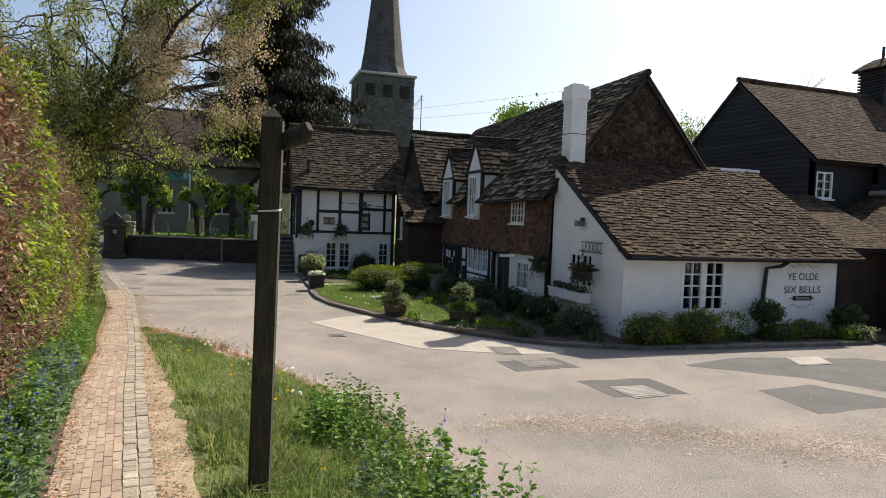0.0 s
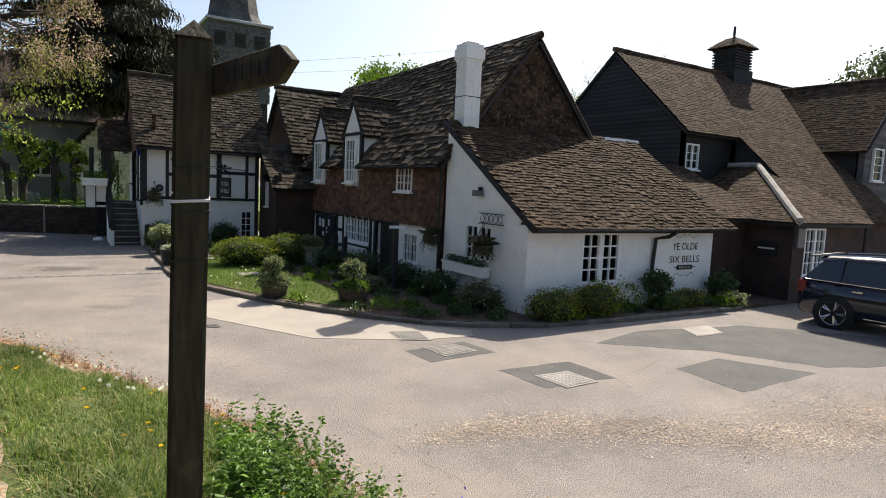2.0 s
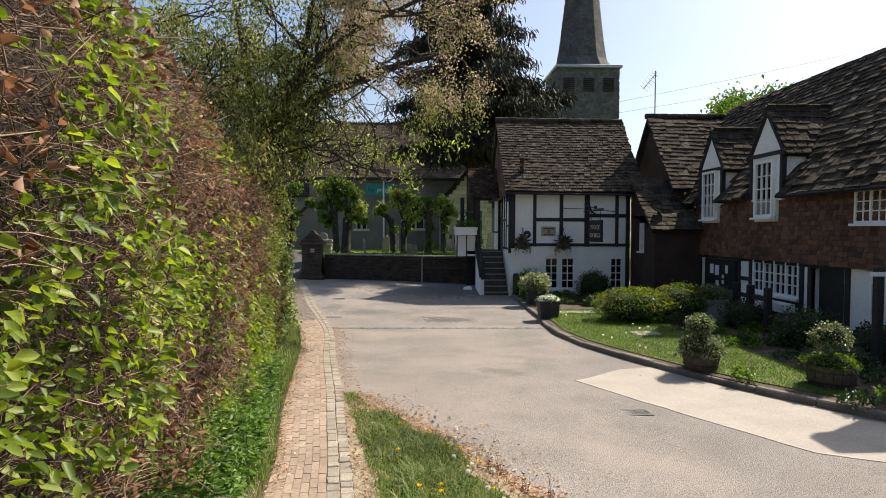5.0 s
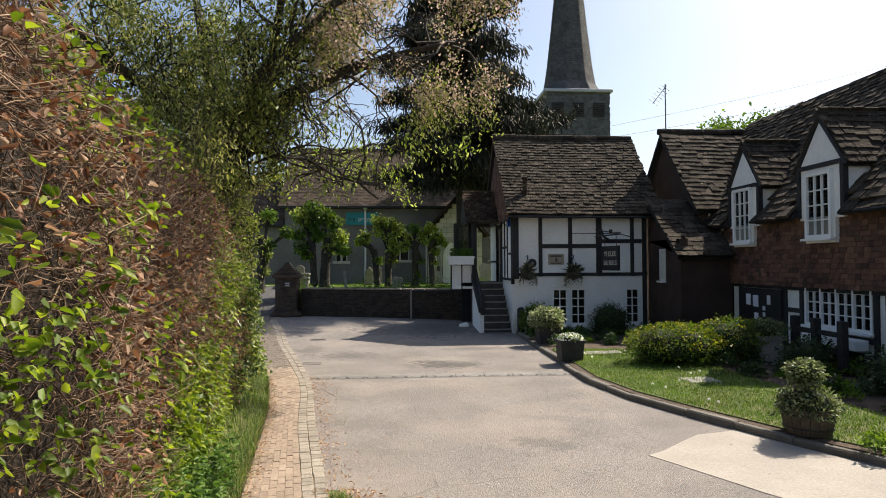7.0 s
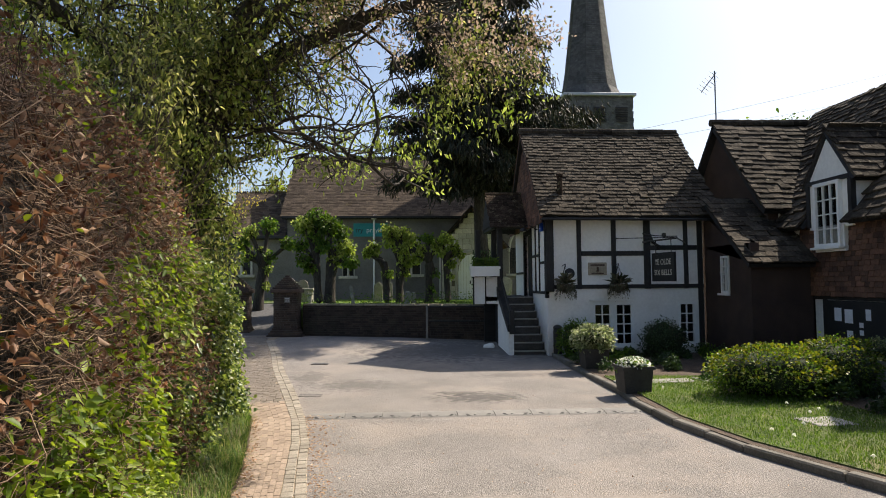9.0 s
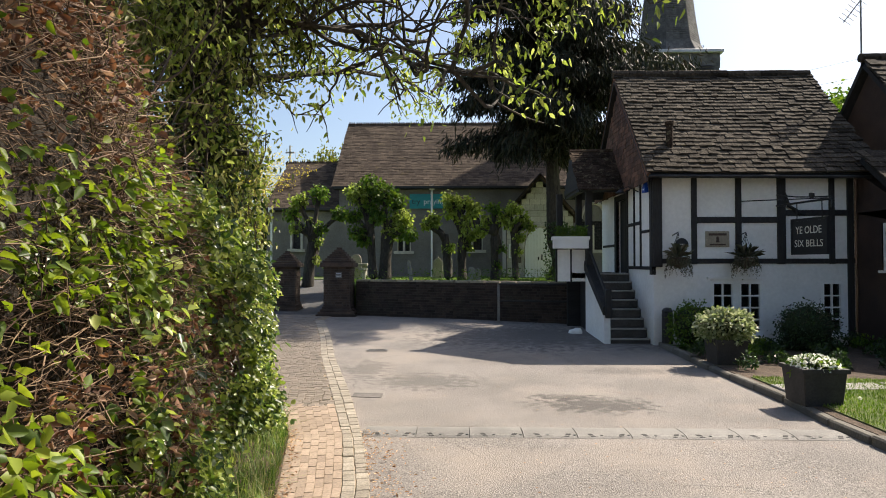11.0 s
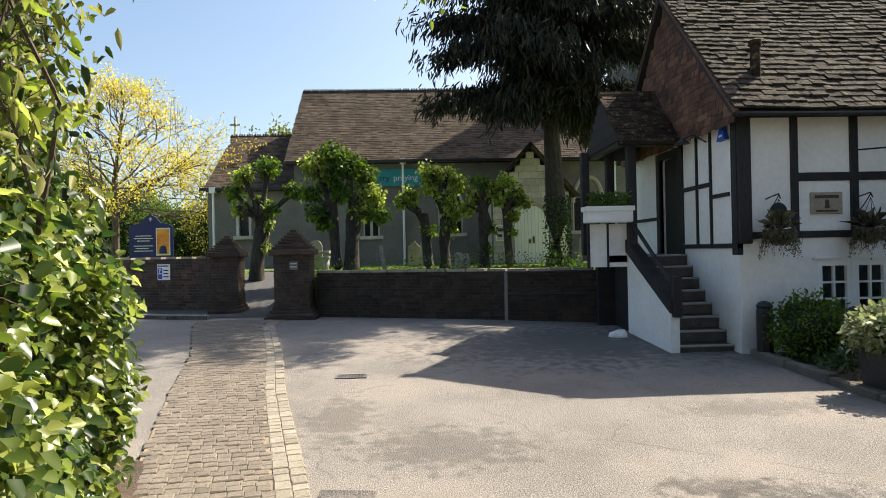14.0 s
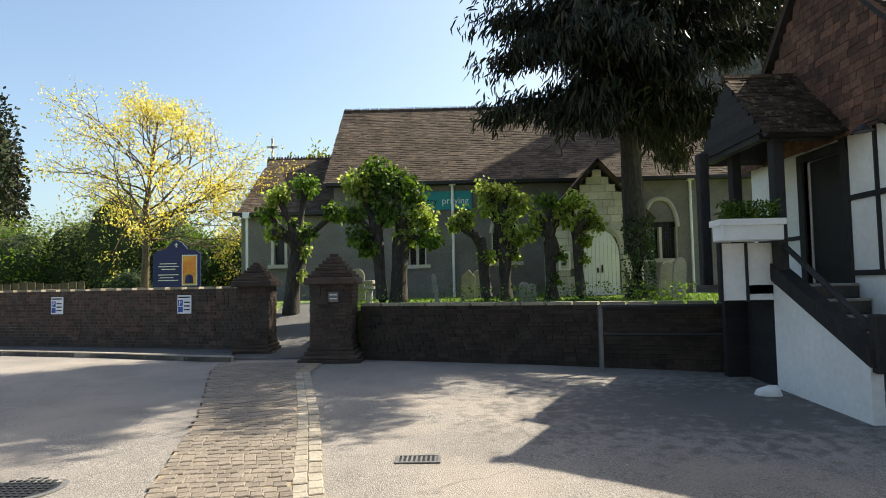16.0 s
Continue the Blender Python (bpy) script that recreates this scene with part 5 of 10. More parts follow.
def yard_wall(name, p, q, z0, z1, label, seed, limit, bricks, joint, thick=0.3):
    """Old brick wall with proud bricks and a brick-on-edge coping."""
    o = thing(name, label, "wall", kind="structure")
    d = (q - p)
    n = Vector((-d.y, d.x)).normalized()
    if n.y > 0:
        n = -n
    body = [(p.x, p.y, z0), (q.x, q.y, z0), (q.x - n.x * thick, q.y - n.y * thick, z0), (p.x - n.x * thick, p.y - n.y * thick, z0)]
    part("body", prism(bmesh.new(), body, (0, 0, z1 - z0)), joint, o)
    cop = [(v[0] + n.x * 0.03, v[1] + n.y * 0.03, z1) for v in body[:2]] + [(v[0] - n.x * 0.03, v[1] - n.y * 0.03, z1) for v in body[2:]]
    m = max(1, round(d.length / 0.45))
    for i in range(m):
        a, b = i / m + 0.004, (i + 1) / m - 0.004
        c = [Vector(v) for v in cop]
        h = 0.05 + 0.012 * noise.noise((i * 0.7, seed, 0))
        part("coping_stone", prism(bmesh.new(), [c[0].lerp(c[1], a), c[0].lerp(c[1], b), c[3].lerp(c[2], b), c[3].lerp(c[2], a)], (0, 0, h)), M_COPING, o)
    a, b = (p, q) if n.dot(Vector((d.y, -d.x))) > 0 else (q, p)
    brick_face("brick", o, a, b, z0 + 0.02, z1, n, *bricks, (-2.6, 19.6, 1.5), limit, 0.215, 0.072, 0.016, seed)
    return o


M_MORTAR_D = mat("dark_mortar", [(0.07, 0.058, 0.048), (0.13, 0.11, 0.09)], 3, 0.92, 50, 0.4, 0.4, 80, 0.004, blotch=((0.45, 0.43, 0.39), 0.9, 0.6, 0.7))
M_COPING = mat("coping", [(0.2, 0.17, 0.12), (0.34, 0.3, 0.22)], 4, 0.9, 50, 0.3, 0.5, 50, 0.01, rand=0.2, blotch=((0.12, 0.12, 0.07), 4, 0.55, 0.7))
M_WBRICK = mat("wall_brick", [(0.05, 0.034, 0.027), (0.105, 0.064, 0.047)], 3, 0.88, 40, 0.4, 0.6, 50, 0.008, rand=0.5, blotch=((0.05, 0.044, 0.037), 1.4, 0.42, 0.68))
M_WBRICK_J = mat("wall_brick_rest", [(0.05, 0.034, 0.027), (0.105, 0.064, 0.047)], 3, 0.88, 40, 0.4, 0.6, 50, 0.008, rand=0.5, island=True, blotch=((0.05, 0.044, 0.037), 1.4, 0.42, 0.68))
# darker copy of the wall brick: the east wall's shade is in the colour
SHADED = dict(scale=3, rough=0.9, fine=40, fine_amt=0.4, bump=0.6, bump_scale=50, bump_dist=0.008, rand=0.5, blotch=((0.04, 0.036, 0.024), 1.6, 0.5, 0.7))
M_SBRICK = mat("shaded_brick", [(0.022, 0.016, 0.013), (0.05, 0.033, 0.025)], **SHADED)
M_SBRICK_J = mat("shaded_brick_rest", [(0.022, 0.016, 0.013), (0.05, 0.033, 0.025)], island=True, **SHADED)
M_MORTAR_S = mat("shaded_mortar", [(0.035, 0.03, 0.026), (0.075, 0.064, 0.053)], 3, 0.92, 50, 0.4, 0.4, 80, 0.004)
yard_wall("wall_churchyard_east", WR0, WR1, 0.05, 1.2, "old brick churchyard wall, coloured dark for its shaded side", 40, 300, (M_SBRICK, M_SBRICK_J), M_MORTAR_S)
yard_wall("wall_churchyard_west", Vector((-7.3, 32.55)), Vector((-24.0, 37.2)), 0.15, 1.58, "old red brick churchyard wall stained with lime", 41, 300, (M_WBRICK, M_WBRICK_J), M_MORTAR_D)


def gate_pier(x, y, w, z0, zc, zt, seed, label, foot=0.12):
    """A brick gate pier with a stepped foot and a corbelled pyramid cap."""
    o = thing("gate_pier", label, "gate pier", "churchyard gate piers")
    h = w / 2
    part("core", boxes((x - h, x + h, y - h, y + h, z0 - 0.1, zc)), M_MORTAR_D, o)
    for k, (a, b, n) in enumerate((((x - h, y - h), (x + h, y - h), (0, -1)), ((x + h, y - h), (x + h, y + h), (1, 0)), ((x - h, y + h), (x - h, y - h), (-1, 0)))):
        brick_face("brick", o, a, b, z0 + 0.28, zc, n, M_BRICK, M_BRICK_J, (-2.6, 19.6, 1.5), 90, 0.215, 0.072, 0.018, seed + k)
    for i in range(4):
        e = foot * (1 - i / 4)
        part("foot_course", soft(boxes((x - h - e, x + h + e, y - h - e, y + h + e, z0 + i * 0.072, z0 + i * 0.072 + 0.068)), 0.008), M_BRICK, o)
    n = 7
    part("cap_slab", soft(boxes((x - h - 0.1, x + h + 0.1, y - h - 0.1, y + h + 0.1, zc, zc + 0.13)), 0.015), M_BRICK, o)
    for i in range(n):
        e = (h + 0.06) * (1 - (i + 0.3) / (n + 0.6))
        z = zc + 0.13 + (zt - zc - 0.13) * i / n
        part("cap_course", soft(boxes((x - e, x + e, y - e, y + e, z, z + (zt - zc - 0.13) / n - 0.004)), 0.008), M_BRICK, o)
    return o


gate_pier(-6.85, 32.45, 0.62, 0.2, 1.6, 2.12, 60, "brick gate pier with a stepped pyramid cap, lit on one side")
gate_pier(-4.95, 31.15, 0.74, 0.2, 1.62, 2.2, 70, "dark brick gate pier with a stepped pyramid cap and flared foot", 0.2)
far_kerb = [(-6.9, 31.05), (-7.9, 31.35), (-9.7, 32.05), (-12.7, 32.95), (-18.0, 34.5)]
bm = prism(bmesh.new(), [(x, y, 0.18) for x, y in far_kerb] + [(-18.4, 36, 0.18), (-12.9, 34.1, 0.18), (-9.9, 33.25, 0.18), (-7.4, 32.6, 0.18)], (0, 0, 0.11))
tagged(obj("pavement", bm, M_PATCH), "narrow tarmac pavement below the churchyard wall", "pavement", kind="structure")
kb = thing("kerb_far", "pale stone kerb below the churchyard wall", "kerb", kind="structure")
for p, q in along(far_kerb, 0.9):
    d = (q - p).normalized()
    n = Vector((d.y, -d.x)) if d.x * 1 < 0 else Vector((-d.y, d.x))
    a, b = p + d * 0.005, q - d * 0.005
    part("kerb_stone", soft(prism(bmesh.new(), [(a.x, a.y, 0.12), (b.x, b.y, 0.12), (b.x + n.x * 0.13, b.y + n.y * 0.13, 0.12), (a.x + n.x * 0.13, a.y + n.y * 0.13, 0.12)], (0, 0, 0.19)), 0.015), M_SETT, kb)

# -- church --
church = thing("church", "grey rendered parish church with brown tiled roofs", "church")
CV = 42.0
CF = wall_frame((-7.1, CV, 0), (1, 0), (0, -1))
holes = [(2.75, 3.4, 2.3, 3.9), (5.8, 6.8, 2.35, 4.2), (11.35, 12.6, 2.35, 3.7)]
wall("nave_wall", church, CF, 16.5, 0.9, 5.5, 0.6, M_RENDER, holes)
wall("chancel_wall", church, wall_frame((-10.6, CV + 0.15, 0), (1, 0), (0, -1)), 3.5, 0.9, 4.4, 0.5, M_RENDER, [(1.2, 1.7, 2.4, 3.6)])
part("nave_gable", pris([(-7.1, CV + 0.605, 0.9), (-7.1, 49.595, 0.9), (-7.1, 49.595, 5.6), (-7.1, 46, 8.95), (-7.1, CV + 0.605, 5.75)], (0.5, 0, 0)), M_RENDER, church)
part("chancel_gable", pris([(-10.6, CV + 0.655, 0.9), (-10.6, 49.8, 0.9), (-10.6, 49.8, 4.35), (-10.6, 46, 6.95), (-10.6, CV + 0.655, 4.65)], (0.5, 0, 0)), M_RENDER, church)
part("back_wall", boxes((-7.1, 12, 49.6, 50, 0.9, 5.5), (8.9, 9.4, 42.6, 50, 0.9, 5.4)), M_RENDER, church)
deck("nave_roof", church, (-7.35, CV - 0.25, 5.3), (9.6, CV - 0.25, 5.3), (0, 4.25, 3.85), 0.15)
deck("nave_roof", church, (-7.35, 50.25, 5.3), (9.6, 50.25, 5.3), (0, -4.25, 3.85), 0.15)
deck("chancel_roof", church, (-10.6, CV - 0.1, 4.3), (-7.1, CV - 0.1, 4.3), (0, 4.1, 2.8), 0.15)
deck("chancel_roof", church, (-10.8, 50.1, 4.3), (-7.1, 50.1, 4.3), (0, -4.1, 2.8), 0.15)
M_CTILE_J = mat("church_roof_tile", [(0.05, 0.038, 0.029), (0.095, 0.072, 0.054)], 1.2, 0.95, 25, 0.4, 0.6, 30, 0.01, rand=0.35, island=True, blotch=((0.13, 0.1, 0.045), 1.5, 0.6, 0.8), spec=0.15)
roof_pieces("roof_tile", church, (-7.4, CV - 0.3, 5.3), (9.6, CV - 0.3, 5.3), (0, 4.3, 3.9), 0.14, 0.24, 0.016, M_CTILE_J, M_CTILE_J, None, (-2, 19, 2), 0, 0.02, 0.05, seed=50)
roof_pieces("roof_tile", church, (-10.65, CV - 0.15, 4.3), (-7.2, CV - 0.15, 4.3), (0, 4.15, 2.85), 0.14, 0.24, 0.016, M_CTILE_J, M_CTILE_J, None, (-2, 19, 2), 0, 0.02, 0.05, seed=51)


def crest(parent, a, b, n, material):
    """Pierced ridge cresting."""
    a, b = Vector(a), Vector(b)
    bm = bmesh.new()
    for i in range(n):
        p, q = a.lerp(b, (i + 0.06) / n), a.lerp(b, (i + 0.94) / n)
        box(bm, p.x, q.x, p.y - 0.12, p.y + 0.12, p.z - 0.1, p.z + 0.03)
        for k in range(3):
            t = p.lerp(q, (k + 0.5) / 3)
            box(bm, t.x - 0.03, t.x + 0.03, p.y - 0.03, p.y + 0.03, p.z + 0.03, p.z + 0.12)
    part("ridge_crest", bm, material, parent)


crest(church, (-7.4, 46, 9.22), (9.6, 46, 9.22), 44, M_CTILE_J)
crest(church, (-10.8, 46, 7.15), (-7.2, 46, 7.15), 10, M_CTILE_J)
part("gutter", boxes((-7.3, 9.6, CV - 0.4, CV - 0.28, 5.22, 5.33)), M_IRON, church)
part("gutter", boxes((-10.8, -7.1, CV - 0.25, CV - 0.13, 4.22, 4.33)), M_IRON, church)
for x, z1, mt in ((-2.7, 5.3, M_PAINT), (5.97, 5.3, M_PAINT), (-10.3, 4.25, M_PAINT)):
    part("downpipe", tube(bmesh.new(), [(x, CV - 0.12, z1), (x, CV - 0.12, 1.1)], 0.05, 8), mt, church)
    part("hopper", boxes((x - 0.12, x + 0.12, CV - 0.26, CV - 0.02, z1 - 0.12, z1 + 0.1)), mt, church)
bm = boxes((-10.62, -10.54, 45.96, 46.04, 7.1, 8.1), (-10.82, -10.34, 45.96, 46.04, 7.68, 7.76))
part("gable_cross", bm, M_STONE, church, "small stone cross on the chancel gable")


def lancet(parent, x0, x1, z0, z1, lights, spring):
    """A pointed window: stone surround, mullions, leaded glass."""
    w = new("window")
    w.parent = parent
    w["label"] = "stone-framed leaded church window"
    y = CV
    part("window_sill", boxes((x0 - 0.15, x1 + 0.15, y - 0.08, y + 0.2, z0 - 0.14, z0)), M_STONE, w)
    part("glass", boxes((x0, x1, y + 0.25, y + 0.27, z0, z1)), M_GLASSD, w)
    for i in range(lights + 1):
        x = x0 + (x1 - x0) * i / lights
        part("mullion", boxes((x - 0.05, x + 0.05, y + 0.02, y + 0.24, z0, spring if 0 < i < lights else z1 if not lights else spring)), M_STONE, w)
    if z1 > spring:
        n, c = 8, (x0 + x1) / 2
        for s in (-1, 1):
            pts = []
            for i in range(n + 1):
                t = i / n
                pts.append((c + s * (x1 - c) * math.cos(t * math.pi / 2) ** 0.8, y - 0.02, spring + (z1 - spring) * math.sin(t * math.pi / 2) ** 1.2))
            part("arch", tube(bmesh.new(), pts, 0.085, 6), M_STONE, w)
    bm = bmesh.new()
    for i in range(1, 14):
        x = x0 + (x1 - x0) * i / 14
        box(bm, x - 0.006, x + 0.006, y + 0.235, y + 0.25, z0, z1)
    for i in range(1, 16):
        z = z0 + (z1 - z0) * i / 16
        box(bm, x0, x1, y + 0.235, y + 0.25, z - 0.006, z + 0.006)
    part("leading", bm, M_IRON, w)


M_GLASSD = mat("church_glass", [(0.015, 0.017, 0.02), (0.03, 0.033, 0.037)], 6, 0.15, 30, 0.3, 0.2, 10, 0.01)
lancet(church, -4.35, -3.7, 2.3, 3.9, 2, 3.9)
lancet(church, -1.3, -0.3, 2.35, 4.2, 2, 3.4)
lancet(church, 4.25, 5.5, 2.35, 4.55, 2, 3.5)
part("wall_infill", pris([(4.25, CV + 0.3, 3.7), (5.5, CV + 0.3, 3.7), (5.5, CV + 0.3, 4.6), (4.25, CV + 0.3, 4.6)], (0, 0.1, 0)), M_GLASSD, church)
lancet(church, -9.4, -8.9, 2.4, 3.6, 1, 3.6)
# porch
cp = thing("church_porch", "pale stone gabled church porch with a white arched double door", "porch")
px0, px1, pv = 0.62, 3.5, 39.6
pc = 2.06
part("wall_front", pris([(px0, pv, 0.9), (px1, pv, 0.9), (px1, pv, 3.7), (pc, pv, 5.2), (px0, pv, 3.7)], (0, 0.35, 0)), M_MORTAR, cp)
for a in (px0, px1 - 0.3):
    part("wall_side", boxes((a, a + 0.3, pv + 0.35, CV, 0.9, 3.7)), M_STONE, cp)
rnd = random.Random(4)
rows_ = 17
stone_meshes = [piece_mesh("ashlar_stone", M_STONE, 0.012, 90 + k, 0.03) for k in range(5)]
for i in range(rows_):
    z = 1.0 + i * 0.25
    half = 1.42 if z < 3.6 else 1.42 * (5.3 - z - 0.1) / 1.7
    if half < 0.1:
        break
    x = pc - half
    while x < pc + half - 0.05:
        w = min(rnd.uniform(0.28, 0.5), pc + half - x)
        c = x + w / 2
        top = 2.35 + math.sqrt(max(0, 0.8 ** 2 - (c - pc) ** 2)) if abs(c - pc) < 0.8 else 0
        if z + 0.1 > top:
            ob = new("ashlar_stone", stone_meshes[rnd.randrange(5)])
            ob.parent = cp
            ob.matrix_basis = frame_matrix(Vector((c, pv, z)), Vector((1, 0, 0)), Z, Vector((0, -1, 0)), w - 0.012, 0.238, 0.02)
        x += w
door_pts = [(pc - 0.64, pv - 0.03, 0.95)] + [(pc - 0.64 * math.cos(math.pi * t / 10), pv - 0.03, 2.4 + 0.85 * math.sin(math.pi * t / 10)) for t in range(11)] + [(pc + 0.64, pv - 0.03, 0.95)]
part("door", prism(bmesh.new(), door_pts, (0, 0.05, 0)), M_PAINT, cp, "white-painted arched double door")
for k in range(-4, 5):
    part("door_joint", boxes((pc + k * 0.13 - 0.006, pc + k * 0.13 + 0.006, pv - 0.036, pv - 0.028, 1.0, 2.4 + 0.8 * math.sqrt(max(0, 1 - (k * 0.13 / 0.64) ** 2)))), M_STONE, cp)
part("door_arch", tube(bmesh.new(), [(p[0] + (0.1 if p[0] > pc else -0.1), p[1], p[2] + (0.1 if 2.4 < p[2] else 0)) for p in door_pts], 0.09, 6), M_STONE, cp)
part("door_handle", boxes((pc - 0.1, pc - 0.05, pv - 0.07, pv - 0.03, 1.85, 2.0), (pc + 0.05, pc + 0.1, pv - 0.07, pv - 0.03, 1.85, 2.1)), M_IRON, cp)
for s in (-1, 1):
    part("bargeboard", prism(bmesh.new(), [(pc, pv - 0.15, 5.62), (pc, pv - 0.15, 5.35), (pc + s * 1.7, pv - 0.15, 3.55), (pc + s * 1.85, pv - 0.15, 3.55)], (0, 0.2, 0)), M_TIMBER, cp)
    deck("roof_deck", cp, (pc + s * 1.75, pv - 0.2, 3.6), (pc + s * 1.75, CV, 3.6), (-s * 1.75, 0, 1.95), 0.1, M_TILE)
# tower and spire
tower = thing("church_tower", "dark shingled bell tower with louvres and a splayed spire", "tower")
TX0, TX1, TY0, TY1, TZ = 8.75, 12.95, 47.0, 51.2, 13.3
part("tower_body", boxes((TX0 + 0.1, TX1 - 0.1, TY0 + 0.1, TY1 - 0.1, 5.0, TZ)), M_TIMBER, tower)
roof_pieces("shingle", tower, (TX0, TY0, 8.0), (TX1, TY0, 8.0), (0, 0.05, TZ - 8.0), 0.14, 0.2, 0.02, M_SHINGLE, M_SHINGLE, [(0, 0), (4.2, 0), (4.2, 5.3), (0, 5.3)], (0, 0, 0), 0, 0.03, 0.06, seed=55)
roof_pieces("shingle", tower, (TX0, TY1, 8.0), (TX0, TY0, 8.0), (0.05, 0, TZ - 8.0), 0.14, 0.2, 0.02, M_SHINGLE, M_SHINGLE, None, (0, 0, 0), 0, 0.03, 0.06, seed=56)
for xc in (TX0 + 0.75, TX0 + 2.1, TX0 + 3.45):
    for k in range(7):
        part("louvre", prism(bmesh.new(), [(xc - 0.38, TY0 - 0.02, 11.75 + k * 0.14), (xc + 0.38, TY0 - 0.02, 11.75 + k * 0.14), (xc + 0.38, TY0 - 0.1, 11.68 + k * 0.14), (xc - 0.38, TY0 - 0.1, 11.68 + k * 0.14)], (0, 0, 0.03)), M_TIMBER, tower)
for yc in (TY0 + 1.2, TY0 + 2.8):
    for k in range(7):
        part("louvre", boxes((TX0 - 0.1, TX0 - 0.02, yc - 0.38, yc + 0.38, 11.7 + k * 0.14, 11.74 + k * 0.14)), M_TIMBER, tower)
part("cornice", soft(boxes((TX0 - 0.18, TX1 + 0.18, TY0 - 0.18, TY1 + 0.18, TZ, TZ + 0.2)), 0.03), M_LEAD, tower, "pale lead cornice")
sx, sy = (TX0 + TX1) / 2, (TY0 + TY1) / 2
prof = [(1.98, TZ + 0.2), (1.62, TZ + 0.9), (1.42, TZ + 2.2), (1.12, TZ + 5.0), (0.05, TZ + 16)]
bm = bmesh.new()
rings = []
for r, z in prof:
    ring = []
    for k in range(8):
        a = math.pi / 8 + k * math.pi / 4
        ring.append(bm.verts.new((sx + r * math.cos(a) * 1.08, sy + r * math.sin(a) * 1.08, z)))
    rings.append(ring)
for a, b in zip(rings, rings[1:]):
    for k in range(8):
        bm.faces.new((a[k], a[(k + 1) % 8], b[(k + 1) % 8], b[k]))
part("spire", bm, M_SHINGLE, tower, "octagonal shingled spire")
bm = bmesh.new()
z = TZ + 0.25
vs_, fs_ = [], []
rnd = random.Random(9)
while z < TZ + 10:
    r = float(np.interp(z, [p[1] for p in prof], [p[0] for p in prof])) * 1.08
    for k in range(8):
        a0, a1 = math.pi / 8 + k * math.pi / 4, math.pi / 8 + (k + 1) * math.pi / 4
        p, q = Vector((sx + r * math.cos(a0), sy + r * math.sin(a0), z)), Vector((sx + r * math.cos(a1), sy + r * math.sin(a1), z))
        out = ((p + q) / 2 - Vector((sx, sy, z))).normalized()
        n = max(1, int((q - p).length / 0.18))
        for i in range(n):
            a, b = p.lerp(q, (i + 0.04) / n), p.lerp(q, (i + 0.96) / n)
            dz = Vector((0, 0, rnd.uniform(-0.015, 0.015)))
            base = len(vs_)
            vs_ += [tuple(a + out * 0.045 + dz), tuple(b + out * 0.045 + dz), tuple(b - out * 0.02 + Z * 0.17), tuple(a - out * 0.02 + Z * 0.17)]
            vs_ += [tuple(a + dz), tuple(b + dz)]
            fs_ += [(base, base + 1, base + 2, base + 3), (base + 4, base + 5, base + 1, base)]
    z += 0.13
me = bpy.data.meshes.new("shingle_rest")
me.from_pydata(vs_, [], fs_)
me.materials.append(M_SHINGLE)
ob = new("shingle_rest", me)
ob.parent = tower
ob["kind"] = "stuff"

# ---- plants ----
def leaf_mat(name, cols, rough=0.55, trans=0.35, spec=0.3):
    """Leaves: each takes its own colour out of a range; light passes through."""
    m = bpy.data.materials.new(name)
    m.use_nodes = True
    nt = m.node_tree
    L = nt.links.new
    b = nt.nodes["Principled BSDF"]
    geo = nt.nodes.new("ShaderNodeNewGeometry")
    r = ramp_node(nt, [(i / max(1, len(cols) - 1), c) for i, c in enumerate(cols)])
    L(geo.outputs["Random Per Island"], r.inputs["Fac"])
    n = nt.nodes.new("ShaderNodeTexNoise")
    n.inputs["Scale"].default_value = 1.3
    L(geo.outputs["Position"], n.inputs["Vector"])
    mr = nt.nodes.new("ShaderNodeMapRange")
    mr.inputs["From Min"].default_value, mr.inputs["From Max"].default_value = 0.3, 0.7
    mr.inputs["To Min"].default_value, mr.inputs["To Max"].default_value = 0.7, 1.3
    L(n.outputs["Fac"], mr.inputs["Value"])
    mx = nt.nodes.new("ShaderNodeMix")
    mx.data_type, mx.blend_type = "RGBA", "MULTIPLY"
    mx.inputs["Factor"].default_value = 1.0
    L(r.outputs["Color"], mx.inputs["A"])
    L(mr.outputs["Result"], mx.inputs["B"])
    col = mx.outputs["Result"]
    L(col, b.inputs["Base Color"])
    b.inputs["Roughness"].default_value, b.inputs["Specular IOR Level"].default_value = rough, spec
    t = nt.nodes.new("ShaderNodeBsdfTranslucent")
    hs = nt.nodes.new("ShaderNodeHueSaturation")
    hs.inputs["Saturation"].default_value, hs.inputs["Value"].default_value = 1.1, 1.9
    L(col, hs.inputs["Color"])
    L(hs.outputs["Color"], t.inputs["Color"])
    ms = nt.nodes.new("ShaderNodeMixShader")
    ms.inputs["Fac"].default_value = trans
    L(b.outputs["BSDF"], ms.inputs[1])
    L(t.outputs["BSDF"], ms.inputs[2])
    L(ms.outputs["Shader"], nt.nodes["Material Output"].inputs["Surface"])
    return m


L_LIME = leaf_mat("fresh_lime_leaf", [(0.08, 0.12, 0.02), (0.2, 0.255, 0.05), (0.36, 0.4, 0.12)], 0.45, 0.5)
L_GREEN = leaf_mat("green_leaf", [(0.035, 0.075, 0.01), (0.08, 0.14, 0.018), (0.14, 0.2, 0.03)])
L_DARK = leaf_mat("dark_leaf", [(0.012, 0.03, 0.008), (0.03, 0.06, 0.014), (0.055, 0.095, 0.02)], 0.4, 0.2, 0.5)
